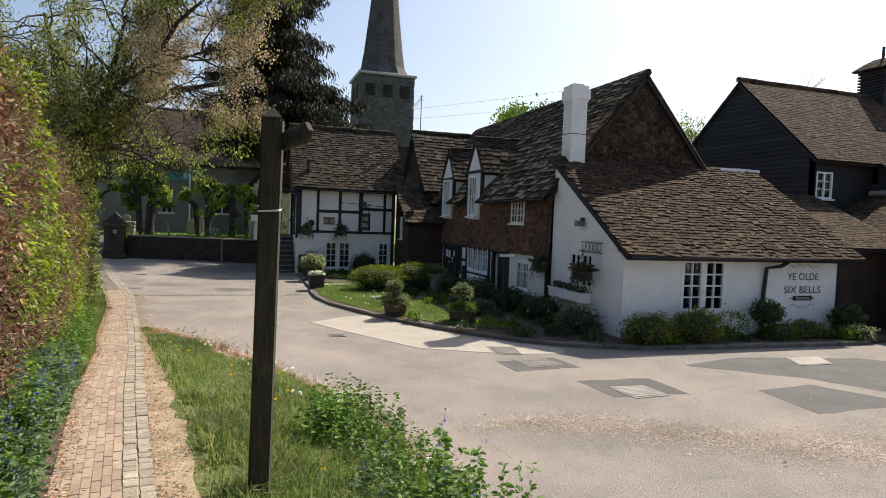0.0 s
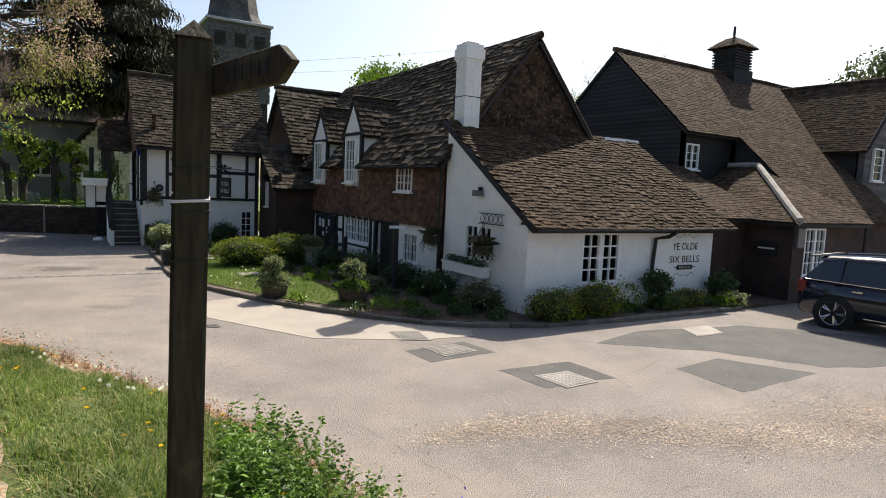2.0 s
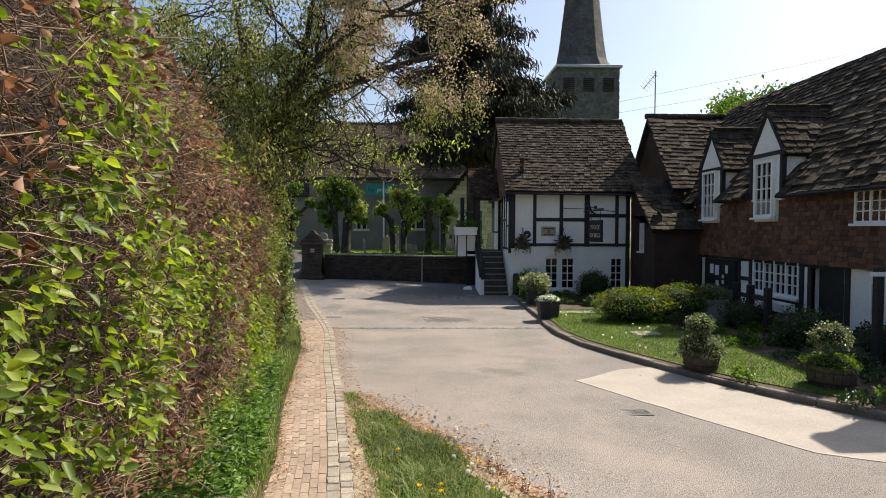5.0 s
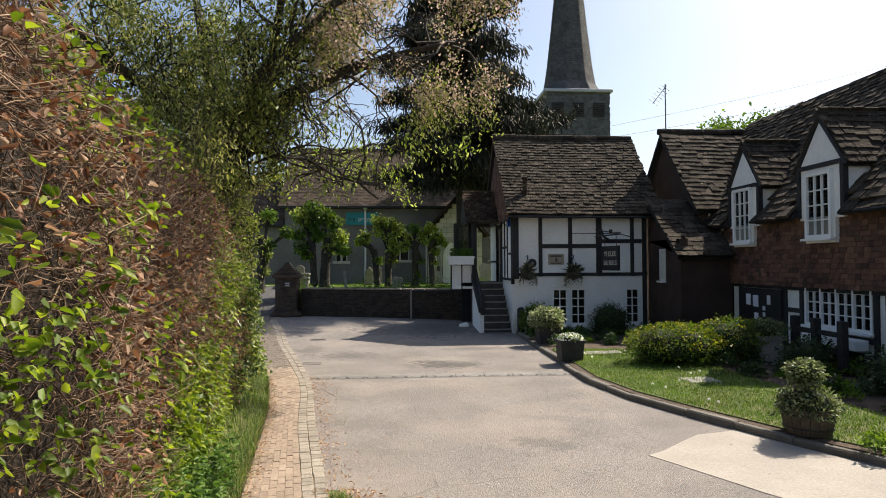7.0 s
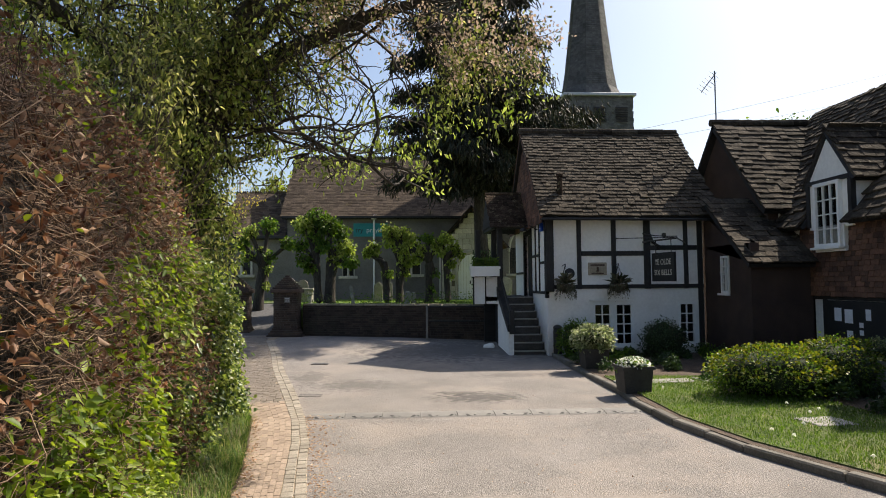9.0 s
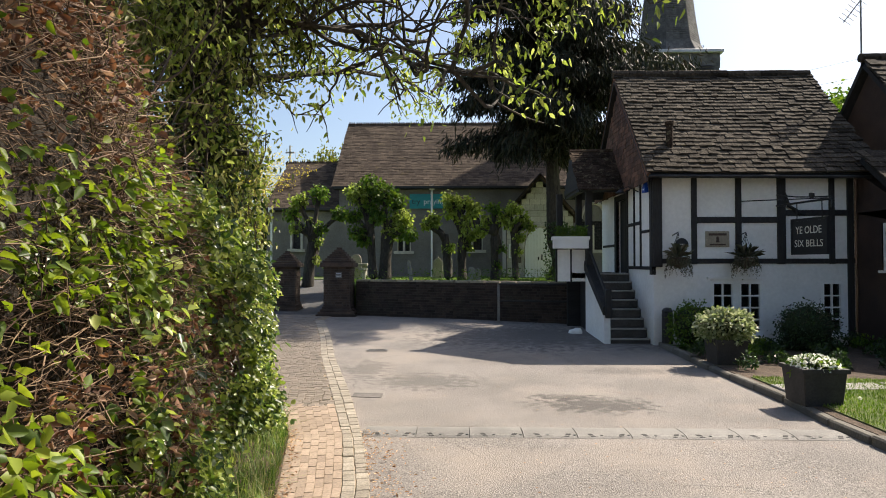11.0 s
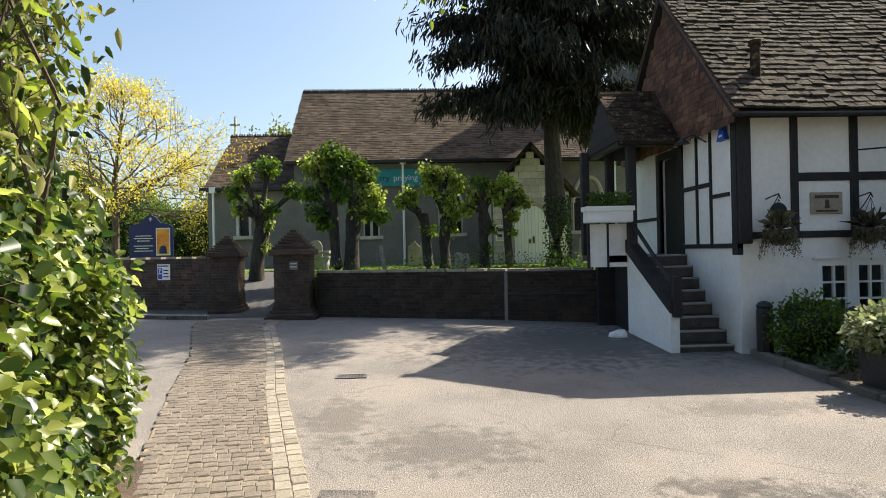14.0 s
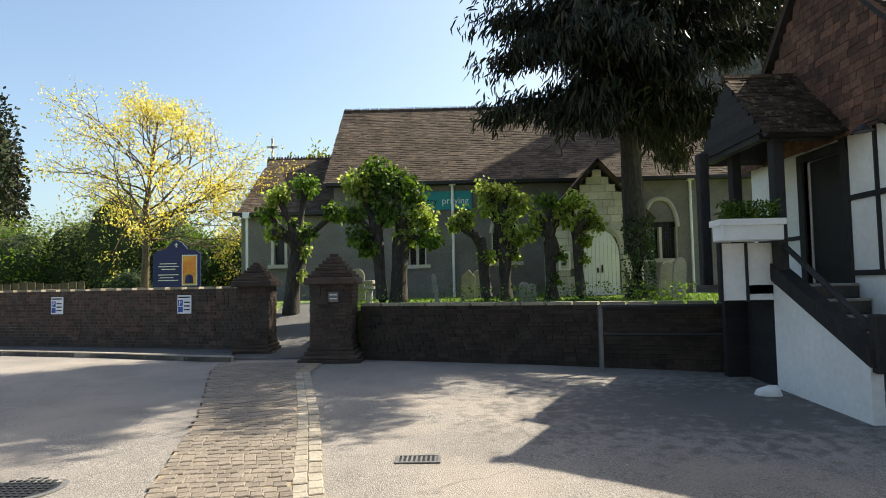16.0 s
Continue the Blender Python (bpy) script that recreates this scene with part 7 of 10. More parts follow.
def roadside_tree():
    o = thing("flowering_tree", "leaning ivy-clad tree with spring leaves and faded blossom over the road", "tree")
    w = Wood(3)
    w.ok = clear
    w.limb([(-4.05, 19.35, -0.1), (-4.0, 19.3, 1.0), (-3.95, 19.28, 2.2), (-3.95, 19.25, 3.2), (-4.0, 19.25, 4.2)], 0.23, 0.19, 10)
    A = [(-3.97, 19.25, 3.7), (-3.5, 19.2, 4.5), (-2.6, 19.15, 5.2), (-1.6, 19.1, 5.65), (-0.5, 19.0, 5.95), (0.5, 18.95, 6.15)]
    B = [(-4.0, 19.25, 4.1), (-4.1, 19.4, 5.2), (-4.4, 19.6, 6.4), (-4.7, 19.8, 7.6)]
    C = [(-3.97, 19.25, 3.75), (-3.3, 19.2, 4.15), (-2.4, 19.15, 4.0), (-1.9, 19.2, 3.7), (-1.4, 19.05, 3.55), (-0.9, 19.1, 3.5)]
    D = [(-3.98, 19.25, 3.9), (-4.6, 19.0, 4.9), (-5.8, 18.6, 5.6), (-6.8, 18.2, 6.2)]
    E = [(-4.0, 19.25, 4.15), (-2.9, 18.4, 5.4), (-2.5, 17.4, 6.3), (-2.2, 16.6, 6.9)]
    G = [(-3.97, 19.25, 3.6), (-4.4, 20.0, 4.8), (-5.0, 20.6, 6.0), (-5.4, 21.2, 7.0)]
    H = [(-4.0, 19.25, 4.2), (-3.0, 19.4, 5.6), (-2.2, 19.7, 6.9), (-1.5, 19.9, 7.9)]
    J = [(-4.0, 19.25, 4.3), (-3.0, 18.2, 5.3), (-1.7, 17.0, 5.9), (-0.3, 16.0, 6.2)]
    M = [(-4.0, 19.25, 4.1), (-5.0, 18.5, 5.1), (-6.0, 17.5, 6.0), (-6.9, 16.5, 6.8)]
    N = [(-4.0, 19.25, 3.8), (-5.4, 19.4, 4.6), (-7.0, 19.4, 5.3), (-8.6, 19.2, 5.9)]
    for pts, r in ((A, 0.19), (B, 0.2), (C, 0.035), (D, 0.14), (E, 0.1), (G, 0.12), (H, 0.12), (J, 0.08), (M, 0.1), (N, 0.1)):
        w.limb(pts, r, 0.012 if pts is C else 0.03, 8)
        for i in range(1, len(pts)):
            for j in range(6):
                t = w.r.random()
                q = Vector(pts[i - 1]).lerp(Vector(pts[i]), t)
                d = (Vector(pts[i]) - Vector(pts[i - 1])).normalized()
                side = Vector((w.r.gauss(0, 1), w.r.gauss(0, 1), w.r.gauss(-0.05, 0.75)))
                w.grow(q, d * 0.6 + side * 0.8, w.r.uniform(0.7, 1.25), 0.028, 2, 0.28, -0.02, 3)
    w.ok = lambda p: p.z > 2.2 and p.x < -2.26 - 0.63 * max(0.0, p.y - 17.8)
    K = [(-4.0, 19.25, 3.1), (-4.2, 20.1, 3.4), (-4.4, 21.0, 3.5), (-4.9, 21.9, 3.3)]
    w.limb(K, 0.06, 0.012, 7)
    for i in range(1, 4):
        for j in range(11):
            q = Vector(K[i - 1]).lerp(Vector(K[i]), w.r.random())
            w.grow(q, (w.r.gauss(0.3, 0.7), w.r.gauss(0.5, 0.5), w.r.gauss(-0.2, 0.4)), w.r.uniform(0.5, 0.9), 0.014, 2, 0.25, -0.03, 3)
    w.ok = lambda p: p.z > 3.95 and p.y < 23.0 and p.x < -1.6
    before = len(w.ends)
    P = [(-3.97, 19.3, 3.5), (-3.3, 20.3, 3.95), (-2.8, 21.3, 4.3), (-2.2, 22.1, 4.4), (-1.8, 22.6, 4.3)]
    w.limb(P, 0.05, 0.01, 7)
    for i in range(1, 5):
        for j in range(6):
            q = Vector(P[i - 1]).lerp(Vector(P[i]), w.r.random())
            w.grow(q, (w.r.gauss(0.3, 0.6), w.r.gauss(0.4, 0.6), w.r.gauss(-0.15, 0.35)), w.r.uniform(0.4, 0.8), 0.012, 1, 0.25, -0.04, 3)
    spray = w.ends[before:]
    del w.ends[before:]
    # added limb, unseen overhead, that only casts shade on the hedge top
    w.ok = lambda p: p.z > 6.9
    Q = [(-1.7, 17.0, 5.9), (-1.1, 16.6, 6.9), (-0.3, 16.2, 7.6), (0.7, 15.7, 8.2)]
    w.limb(Q, 0.06, 0.02, 7)
    for i in range(1, 4):
        for j in range(9):
            q = Vector(Q[i - 1]).lerp(Vector(Q[i]), w.r.random())
            w.grow(q, (w.r.gauss(0, 0.8), w.r.gauss(-0.2, 0.8), w.r.gauss(0.4, 0.4)), w.r.uniform(0.6, 1.1), 0.02, 2, 0.25, 0.0, 3)
    over = w.ends[before:]
    del w.ends[before:]
    part("snag", tube(bmesh.new(), [(-3.95, 19.25, 2.7), (-3.7, 19.1, 2.82), (-3.45, 19.05, 2.8)], [0.05, 0.04, 0.025], 8), M_BARK, o, "broken dead branch stub")
    ends = sun_gap(w.ends, 0.9, 4)
    part("trunk", w.bm, M_BARK, o)
    hi = [e for e in ends if e[0].z > 4.9 and e[0].x > -2.2]
    lo = [e for e in ends if not (e[0].z > 5.2 and e[0].x > -1.8)]
    near_ = [e for e in lo if e[0].x > -3.2 and e[0].z < 4.6]
    lo = [e for e in lo if not (e[0].x > -3.2 and e[0].z < 4.6)]
    near_ = [e for k_, e in enumerate(near_) if e[0].x < -1.8 or k_ % 2 == 0]
    leaf_at_ends("crown", near_, 14, 0.11, 0.075, L_LIME, o, 0.5, 0.35, 0.6)
    leaf_at_ends("crown", near_, 9, 0.11, 0.075, L_CHERRY, o, 0.5, 0.35, 0.6)
    leaf_at_ends("crown", spray, 9, 0.09, 0.075, L_LIME, o, 0.5, 0.35, 0.6)
    # dense leaves of the added overhead limb, there to shade the hedge
    leaf_at_ends("crown", over, 34, 0.15, 0.085, L_CHERRY, o, 0.5, 0.35, 0.6)
    leaf_at_ends("crown", lo, 9, 0.14, 0.06, L_PALE, o, 0.5, 0.35, 0.6)
    leaf_at_ends("crown", lo, 15, 0.14, 0.066, L_CHERRY, o, 0.5, 0.35, 0.6)
    leaf_at_ends("crown", hi, 16, 0.12, 0.06, L_CHERRY, o, 0.5, 0.35, 0.6)
    leaf_at_ends("blossom", hi, 52, 0.11, 0.042, L_BLOSSOM, o, 0.9, 0.2, 0.2)
    # ivy up the trunk
    n = 3600
    z = RNG.uniform(0.2, 4.6, n)
    a = RNG.uniform(0, 2 * math.pi, n)
    cx = np.interp(z, [0, 2.2, 4.6], [-4.05, -3.95, -4.0])
    r = np.interp(z, [0, 3.2, 3.8, 4.6], [0.16, 0.15, 0.18, 0.22]) + 0.14 * RNG.random(n) ** 2
    p = np.stack([cx + r * np.cos(a), 19.28 + r * np.sin(a), z], 1)
    leaves("ivy_leaves", p, np.stack([np.cos(a), np.sin(a), -0.3 + 0 * a], 1) + RNG.normal(size=(n, 3)) * 0.4, RNG.uniform(0.05, 0.09, n), L_DARK, o, 0.8)


roadside_tree()


def pollard(base, stems, clumps, mats, seed, label):
    """A pollarded lime: stout stems, knuckled arms, tight separate tufts of young leaf."""
    o = thing("pollard_lime", label, "tree", "pollarded limes in the churchyard")
    rnd = random.Random(seed)
    heads, p_, q_ = [], [], []
    for (x0, x1, h, r) in stems:
        y = base[1]
        bm = tube(bmesh.new(), [(x0, y, base[2] - 0.1), (x0 + 0.02, y, base[2] + 0.12), (x0 + (x1 - x0) * 0.3, y, base[2] + h * 0.4), (x1 + 0.03, y + 0.03, base[2] + h * 0.8), (x1, y + 0.05, base[2] + h)], [r * 1.35, r * 1.1, r * 0.95, r * 1.05, r * 0.9], 10)
        for v in bm.verts:
            v.co += Vector((noise.noise(v.co * 4), noise.noise(v.co * 4 + Vector((7, 0, 0))), 0)) * r * 0.3
        part("trunk", bm, M_BARK, o, smooth=True)
        heads.append(Vector((x1, y, base[2] + h)))
    for (x, y, z, r) in clumps:
        c = Vector((x, base[1] + y, z))
        h = min(heads, key=lambda q: (q - c).length)
        mid = h.lerp(c, 0.5) + Vector((rnd.gauss(0, 0.07), rnd.gauss(0, 0.07), -0.1))
        d = (c - mid).normalized()
        part("branch", tube(bmesh.new(), [h - Vector((0, 0, 0.25)), h.lerp(mid, 0.6), mid, c - d * 0.12, c, c + d * 0.09], [0.12, 0.1, 0.075, 0.09, 0.14, 0.05], 8), M_BARK, o, smooth=True)
        for k in range(12):
            d = Vector((rnd.gauss(0, 1), rnd.gauss(0, 1), rnd.gauss(0.4, 0.7))).normalized()
            p_.append(c)
            q_.append(c + d * r * 0.9)
        n = int(620 * (r / 0.45) ** 2)
        q, d = ball_points(n, c, (r * 0.86, r * 0.86, r * 0.72), 0.2)
        lump = np.array([noise.noise(Vector(v) * 5.0) for v in q]) > -0.12
        q, d = q[lump], d[lump]
        n = len(q)
        leaves("leaf_clump", q + RNG.normal(size=(n, 3)) * 0.04, d * 0.5 + RNG.normal(size=(n, 3)) * 0.6 + np.array([0, 0, -0.4]), RNG.uniform(0.07, 0.14, n), mats[rnd.randrange(len(mats))], o, 0.85, 0.3, 0.25)
    sticks("twig_tangle", np.array([[*p] for p in p_]), np.array([[*p] for p in q_]), np.full(len(p_), 0.012), M_TWIGBARK, o)


GY = 36.0
pollard((-7.1, GY, 0.8), [(-7.1, -6.95, 2.0, 0.2)], [(-7.45, 0, 4.1, .42), (-7.75, .1, 3.6, .38), (-6.7, .1, 4.35, .45), (-7.0, .2, 3.3, .3), (-7.5, -.2, 3.05, .3), (-5.85, 0, 3.6, .38), (-6.6, -.1, 3.0, .3), (-6.75, 0, 2.5, .25), (-6.8, 0, 1.9, .22)], [L_LIME, L_GREEN], 21, "knobbly pollarded lime with sparse bright leaf tufts")
pollard((-4.35, GY - 0.3, YARD), [(-4.6, -4.7, 1.9, 0.16), (-4.15, -4.1, 1.9, 0.22)], [(-5.2, 0, 4.3, .55), (-4.7, .1, 4.65, .55), (-4.2, 0, 4.3, .6), (-3.75, .1, 4.0, .5), (-3.5, 0, 3.4, .5), (-3.3, -.1, 2.8, .42), (-5.3, 0, 3.5, .4), (-5.2, -.1, 2.9, .4), (-4.4, 0, 3.5, .5), (-4.8, .1, 3.9, .5), (-4.9, 0, 2.6, .35), (-3.9, 0, 2.9, .4)], [L_GREEN, L_GREEN, L_LIME], 22, "dense dark pollarded lime on two stems")
pollard((-1.6, GY, YARD), [(-1.85, -1.95, 1.7, 0.15), (-1.32, -1.3, 1.9, 0.16)], [(-1.75, 0, 4.1, .45), (-1.2, .1, 4.0, .42), (-0.85, 0, 3.7, .38), (-2.4, 0, 3.35, .4), (-2.6, -.1, 3.2, .3), (-1.2, 0, 3.3, .4), (-1.1, -.1, 2.8, .36), (-1.8, 0, 2.3, .3), (-1.15, 0, 2.35, .3), (-1.7, 0.1, 3.7, .4)], [L_LIME], 23, "bright-leaved pollarded lime on two stems")
pollard((-0.15, GY, YARD), [(-0.11, -0.1, 1.9, 0.17)], [(-0.1, 0, 3.75, .36), (-.35, .1, 3.3, .32), (-0.6, 0, 2.95, .3), (.2, 0, 3.4, .3), (.1, .1, 2.3, .25), (0, 0, 1.7, .2)], [L_LIME, L_GREEN], 24, "small pollarded lime with leafy tufts")
pollard((0.65, GY, YARD), [(0.68, 0.6, 2.0, 0.13)], [(.6, 0, 3.75, .38), (.95, .1, 3.4, .34), (1.15, 0, 3.1, .28), (.4, 0, 3.2, .3), (.8, 0, 2.7, .26), (.75, 0, 2.2, .2)], [L_LIME], 25, "small pollarded lime with leafy tufts")


def dark_conifer():
    o = thing("conifer_tree", "tall dark conifer with hanging sprays beside the church", "tree")
    w = Wood(12)
    x0, y0 = 2.05, 35.6
    w.limb([(x0, y0, 0.9), (x0 + 0.05, y0, 2.5), (x0 - 0.05, y0, 5.0), (x0 - 0.2, y0, 9), (x0 - 0.4, y0, 19.0)], 0.42, 0.05, 10)
    P, Q = [], []
    for i in range(150):
        z = 5.6 + 13.6 * (i / 150) ** 0.95
        reach = float(np.interp(z, [4.6, 6.5, 9.5, 13, 16, 19.3], [2.6, 3.9, 3.6, 2.9, 2.1, 0.5])) * w.r.uniform(0.65, 1.1)
        a = w.r.uniform(0, 2 * math.pi)
        d = Vector((math.cos(a), math.sin(a), 0))
        reach *= 1.35 if d.x > 0.35 and z < 9 else 0.55 if d.y > 0.25 else 1.4 if d.y < -0.3 and -0.5 < d.x < 0.35 and 8 < z < 13 else 1.0
        c = Vector((x0 - 0.03 * (z - 5), y0, z))
        pts = [c, c + d * reach * 0.4 + Z * 0.25, c + d * reach * 0.75 + Z * 0.1, c + d * reach - Z * 0.25]
        w.limb(pts, 0.07, 0.015, 5)
        n = int(74 * reach)
        for k in range(n):
            t = w.r.uniform(0.12, 1.0)
            q = pts[0].lerp(pts[1], t / 0.4) if t < 0.4 else pts[1].lerp(pts[3], (t - 0.4) / 0.6)
            q = q + Vector((w.r.gauss(0, 0.28), w.r.gauss(0, 0.28), w.r.gauss(0, 0.1)))
            P.append(q)
            Q.append(Vector((d.x * 0.35 + w.r.gauss(0, 0.3), d.y * 0.35 + w.r.gauss(0, 0.3), -1.0 + w.r.gauss(0, 0.35))))
    P, Q = np.array([[*p] for p in P]), np.array([[*p] for p in Q])
    k = np.repeat(np.arange(len(P)), 5)
    at = P[k] + RNG.normal(size=(len(k), 3)) * np.array([0.1, 0.1, 0.16])
    leaves("crown", at, Q[k] + RNG.normal(size=(len(k), 3)) * 0.3, RNG.uniform(0.14, 0.34, len(k)), L_YEW, o, 0.19, 0.2, 0.1)
    part("trunk", w.bm, M_BARK, o)
    n = 1200
    z = RNG.uniform(1.1, 3.2, n)
    a = RNG.uniform(-2.6, 0.4, n)
    p = np.stack([x0 + 0.45 * np.cos(a), y0 + 0.45 * np.sin(a), z], 1)
    leaves("ivy_leaves", p, RNG.normal(size=(n, 3)), RNG.uniform(0.05, 0.09, n), L_DARK, o, 0.8)


dark_conifer()


def open_tree(name, label, base, height, spread, leaf, per, size, seed, trunk_r=0.16, depth=4, first=0.35, category="tree", bark=None):
    o = thing(name, label, category)
    w = Wood(seed)
    b = Vector(base)
    t = b + Vector((0.1, 0, height * first))
    w.limb([b - Z * 0.2, b.lerp(t, 0.5) + Vector((0.05, 0, 0)), t], trunk_r, trunk_r * 0.8, 9)
    for i in range(6):
        a = i * math.pi / 3 + w.r.uniform(-0.3, 0.3)
        d = Vector((math.cos(a) * spread, math.sin(a) * spread, 1.0))
        w.grow(t - Z * w.r.uniform(0, height * 0.08), d, height * 0.3, trunk_r * 0.5, depth - 1, 0.16, 0.05, 3)
    ends = w.ends
    part("trunk", w.bm, bark or M_BARK, o)
    if per:
        leaf_at_ends("crown", ends, per, size * 1.5, size, leaf, o, 0.6, 0.3, 0.3)
    return o


M_BARKPALE = mat("pale_bark", [(0.07, 0.052, 0.034), (0.14, 0.105, 0.066)], 5, 0.9, 20, 0.4, 0.6, 14, 0.02)
L_WILLOW = leaf_mat("willow_leaf", [(0.05, 0.065, 0.03), (0.09, 0.11, 0.05), (0.14, 0.16, 0.08)], 0.6, 0.2)


def yellow_tree():
    """An open tree with a leader to its top, fine rising branches and small yellow leaves."""
    o = thing("yellow_robinia", "open tree with sparse pale yellow spring leaves", "tree")
    w = Wood(31)
    x0, y0 = -15.7, 45.0
    w.limb([(x0, y0, 0.9), (x0 + 0.05, y0, 3.0), (x0 + 0.02, y0, 5.0), (x0 + 0.3, y0, 6.9), (x0 + 0.5, y0, 8.7)], 0.19, 0.03, 9)
    for i in range(26):
        k = i / 25
        z = 3.4 + 4.7 * k
        a = i * 2.4 + w.r.uniform(-0.4, 0.4)
        reach = float(np.interp(k, [0, 0.3, 0.7, 1], [2.2, 2.2, 1.6, 0.8])) * w.r.uniform(0.8, 1.15)
        w.grow((x0 + 0.35 * k, y0, z), (math.cos(a), math.sin(a), 0.55 + 0.5 * k), reach, 0.055 * (1.1 - 0.6 * k), 3, 0.17, 0.03, 3)
    for i in range(7):
        w.grow((x0, y0, 3.2 + 0.25 * i), (1.0, w.r.gauss(0, 0.5), 0.12), 2.8, 0.04, 3, 0.16, 0.0, 3)
    ends = w.ends
    part("trunk", w.bm, M_BARKPALE, o)
    leaf_at_ends("crown", ends, 6, 0.16, 0.1, L_YELLOW, o, 0.6, 0.3, 0.3)
    leaf_at_ends("crown", [e for e in ends if e[0].x > x0 + 1.2 and e[0].z < 6.6], 7, 0.2, 0.11, L_YELLOW, o, 0.6, 0.3, 0.3)


yellow_tree()
open_tree("green_tree", "leafy green tree far behind the churchyard", (-10.5, 58, YARD), 9, 0.7, L_GOLD, 10, 0.25, 32, 0.2, 4)
open_tree("distant_oak", "green crown of a distant tree above the roofs", (30, 60, 0), 12.2, 0.6, L_GREEN, 34, 0.34, 33, 0.4, 4, 0.62)
open_tree("bare_tree", "nearly bare tree in the distance", (36.6, 60, 0), 13, 0.6, L_TWIG, 0, 0.4, 34, 0.22, 5, 0.55)
open_tree("bare_tree", "nearly bare tree in the distance", (43.5, 40.5, 0), 12.3, 0.6, L_TWIG, 0, 0.3, 37, 0.2, 5, 0.55)
open_tree("spring_tree", "thin yellow-green spring tree behind the pub", (44, 53.5, 0), 12.2, 0.5, L_GREEN, 5, 0.22, 39, 0.22, 5, 0.5)
open_tree("willow_tree", "pale green willow beyond the barn", (45, 17, 0), 11.0, 0.6, L_WILLOW, 36, 0.32, 35, 0.4, 4, 0.4)
open_tree("willow_tree", "pale green willow beyond the barn", (54, 23, 0), 13.0, 0.7, L_WILLOW, 34, 0.34, 36, 0.4, 4, 0.4)


def bush(name, label, centre, radius, leaf, n, size, category="shrub", group="", width=0.55, core=True, kind="", flower=None, rugged=0.36):
    """A rounded shrub: twigs, a dark core painted as inner shade, and many leaves with an uneven outline."""
    o = thing(name, label, category, group, kind)
    c, r = np.array(centre, float), np.array(radius, float)
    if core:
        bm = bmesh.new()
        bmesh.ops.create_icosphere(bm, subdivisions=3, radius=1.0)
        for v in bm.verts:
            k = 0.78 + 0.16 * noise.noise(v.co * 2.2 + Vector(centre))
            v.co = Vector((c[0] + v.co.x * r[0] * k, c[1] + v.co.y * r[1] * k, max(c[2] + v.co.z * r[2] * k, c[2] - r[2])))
        part("shade_core_ball", bm, M_LEAFCORE, o, smooth=True)
    d = unit(RNG.normal(size=(n, 3)))
    lump = np.array([1 + rugged * noise.noise(Vector(v) * 2.6 + Vector(centre)) + 0.6 * rugged * noise.noise(Vector(v) * 6.5 + Vector(centre)) for v in d])[:, None]
    p = c + d * r * lump * RNG.uniform(0.72, 1.06, (n, 1))
    p[:, 2] = np.maximum(p[:, 2], c[2] - r[2] * 0.98)
    leaves("foliage", p, d * 0.7 + RNG.normal(size=(n, 3)) * 0.6 + np.array([0, 0, 0.15]), RNG.uniform(size * 0.6, size * 1.2, n), leaf, o, width)
    m = max(40, n // 30)
    d = unit(RNG.normal(size=(m, 3)))
    d[:, 2] = np.abs(d[:, 2])
    sticks("twig_tangle", c + d * r * 0.6, c + d * r * RNG.uniform(1.0, 1.2, (m, 1)), np.full(m, 0.004), L_TWIG, o)
    if flower is not None:
        fm, fn, fs = flower
        d = unit(RNG.normal(size=(fn, 3)))
        d[:, 2] = np.abs(d[:, 2])
        leaves("bloom_cover", c + d * r * RNG.uniform(0.95, 1.1, (fn, 1)), d + RNG.normal(size=(fn, 3)) * 0.5, np.full(fn, fs), fm, o, 0.9)
    return o


# dark tone of the shade inside the shrubs, put into the colour
M_LEAFCORE = mat("shrub_inner_shade", [(0.012, 0.02, 0.007), (0.03, 0.045, 0.014)], 6, 0.95, 30, 0.5, 0.8, 30, 0.03)
# bushes beyond the churchyard wall
L_FAR = leaf_mat("far_bush_leaf", [(0.08, 0.105, 0.03), (0.15, 0.18, 0.05), (0.24, 0.26, 0.1)], 0.6, 0.5)
for x, y, rx, rz, lf in ((-33, 58, 3.6, 6.0, L_FAR), (-29.5, 57, 2.8, 4.6, L_GREEN), (-26.6, 58, 2.6, 5.6, L_FAR), (-23.4, 57, 2.5, 7.2, L_FAR), (-20.6, 58, 2.4, 5.6, L_CHERRY), (-17.6, 56, 2.2, 4.0, L_GREEN), (-14.6, 56, 2.0, 4.9, L_FAR), (-12.4, 55, 1.6, 4.2, L_GREEN), (-40, 56, 5, 4.5, L_DARK)):
    bush("far_bush", "leafy green bush beyond the churchyard", (x, y, YARD + rz * 0.4), (rx, 2.2, rz * 0.6), lf, 4600, 0.19, "bush", "bushes beyond the churchyard", rugged=0.55)
bush("far_bush", "low dark bush beyond the churchyard wall", (-16.9, 46, YARD + 0.6), (1.0, 0.8, 0.8), L_DARK, 1600, 0.1, "bush", "bushes beyond the churchyard", rugged=0.4)
for x, y, rx, rz in ((37.5, 12.5, 2.6, 6.5), (42, 14.5, 3.2, 7.0), (36.5, 9.0, 2.2, 3.4), (48, 18, 4.0, 7.5)):
    bush("far_bush", "tall green bush beyond the barn", (x, y, rz * 0.42), (rx, rx, rz * 0.55), L_WILLOW, 4000, 0.26, "bush", "bushes beyond the barn", rugged=0.5)
bush("far_conifer", "dark columnar conifer beyond the churchyard", (-34.3, 60, 7.6), (2.2, 2.2, 7.1), L_YEW, 6000, 0.36, "tree", rugged=0.3)

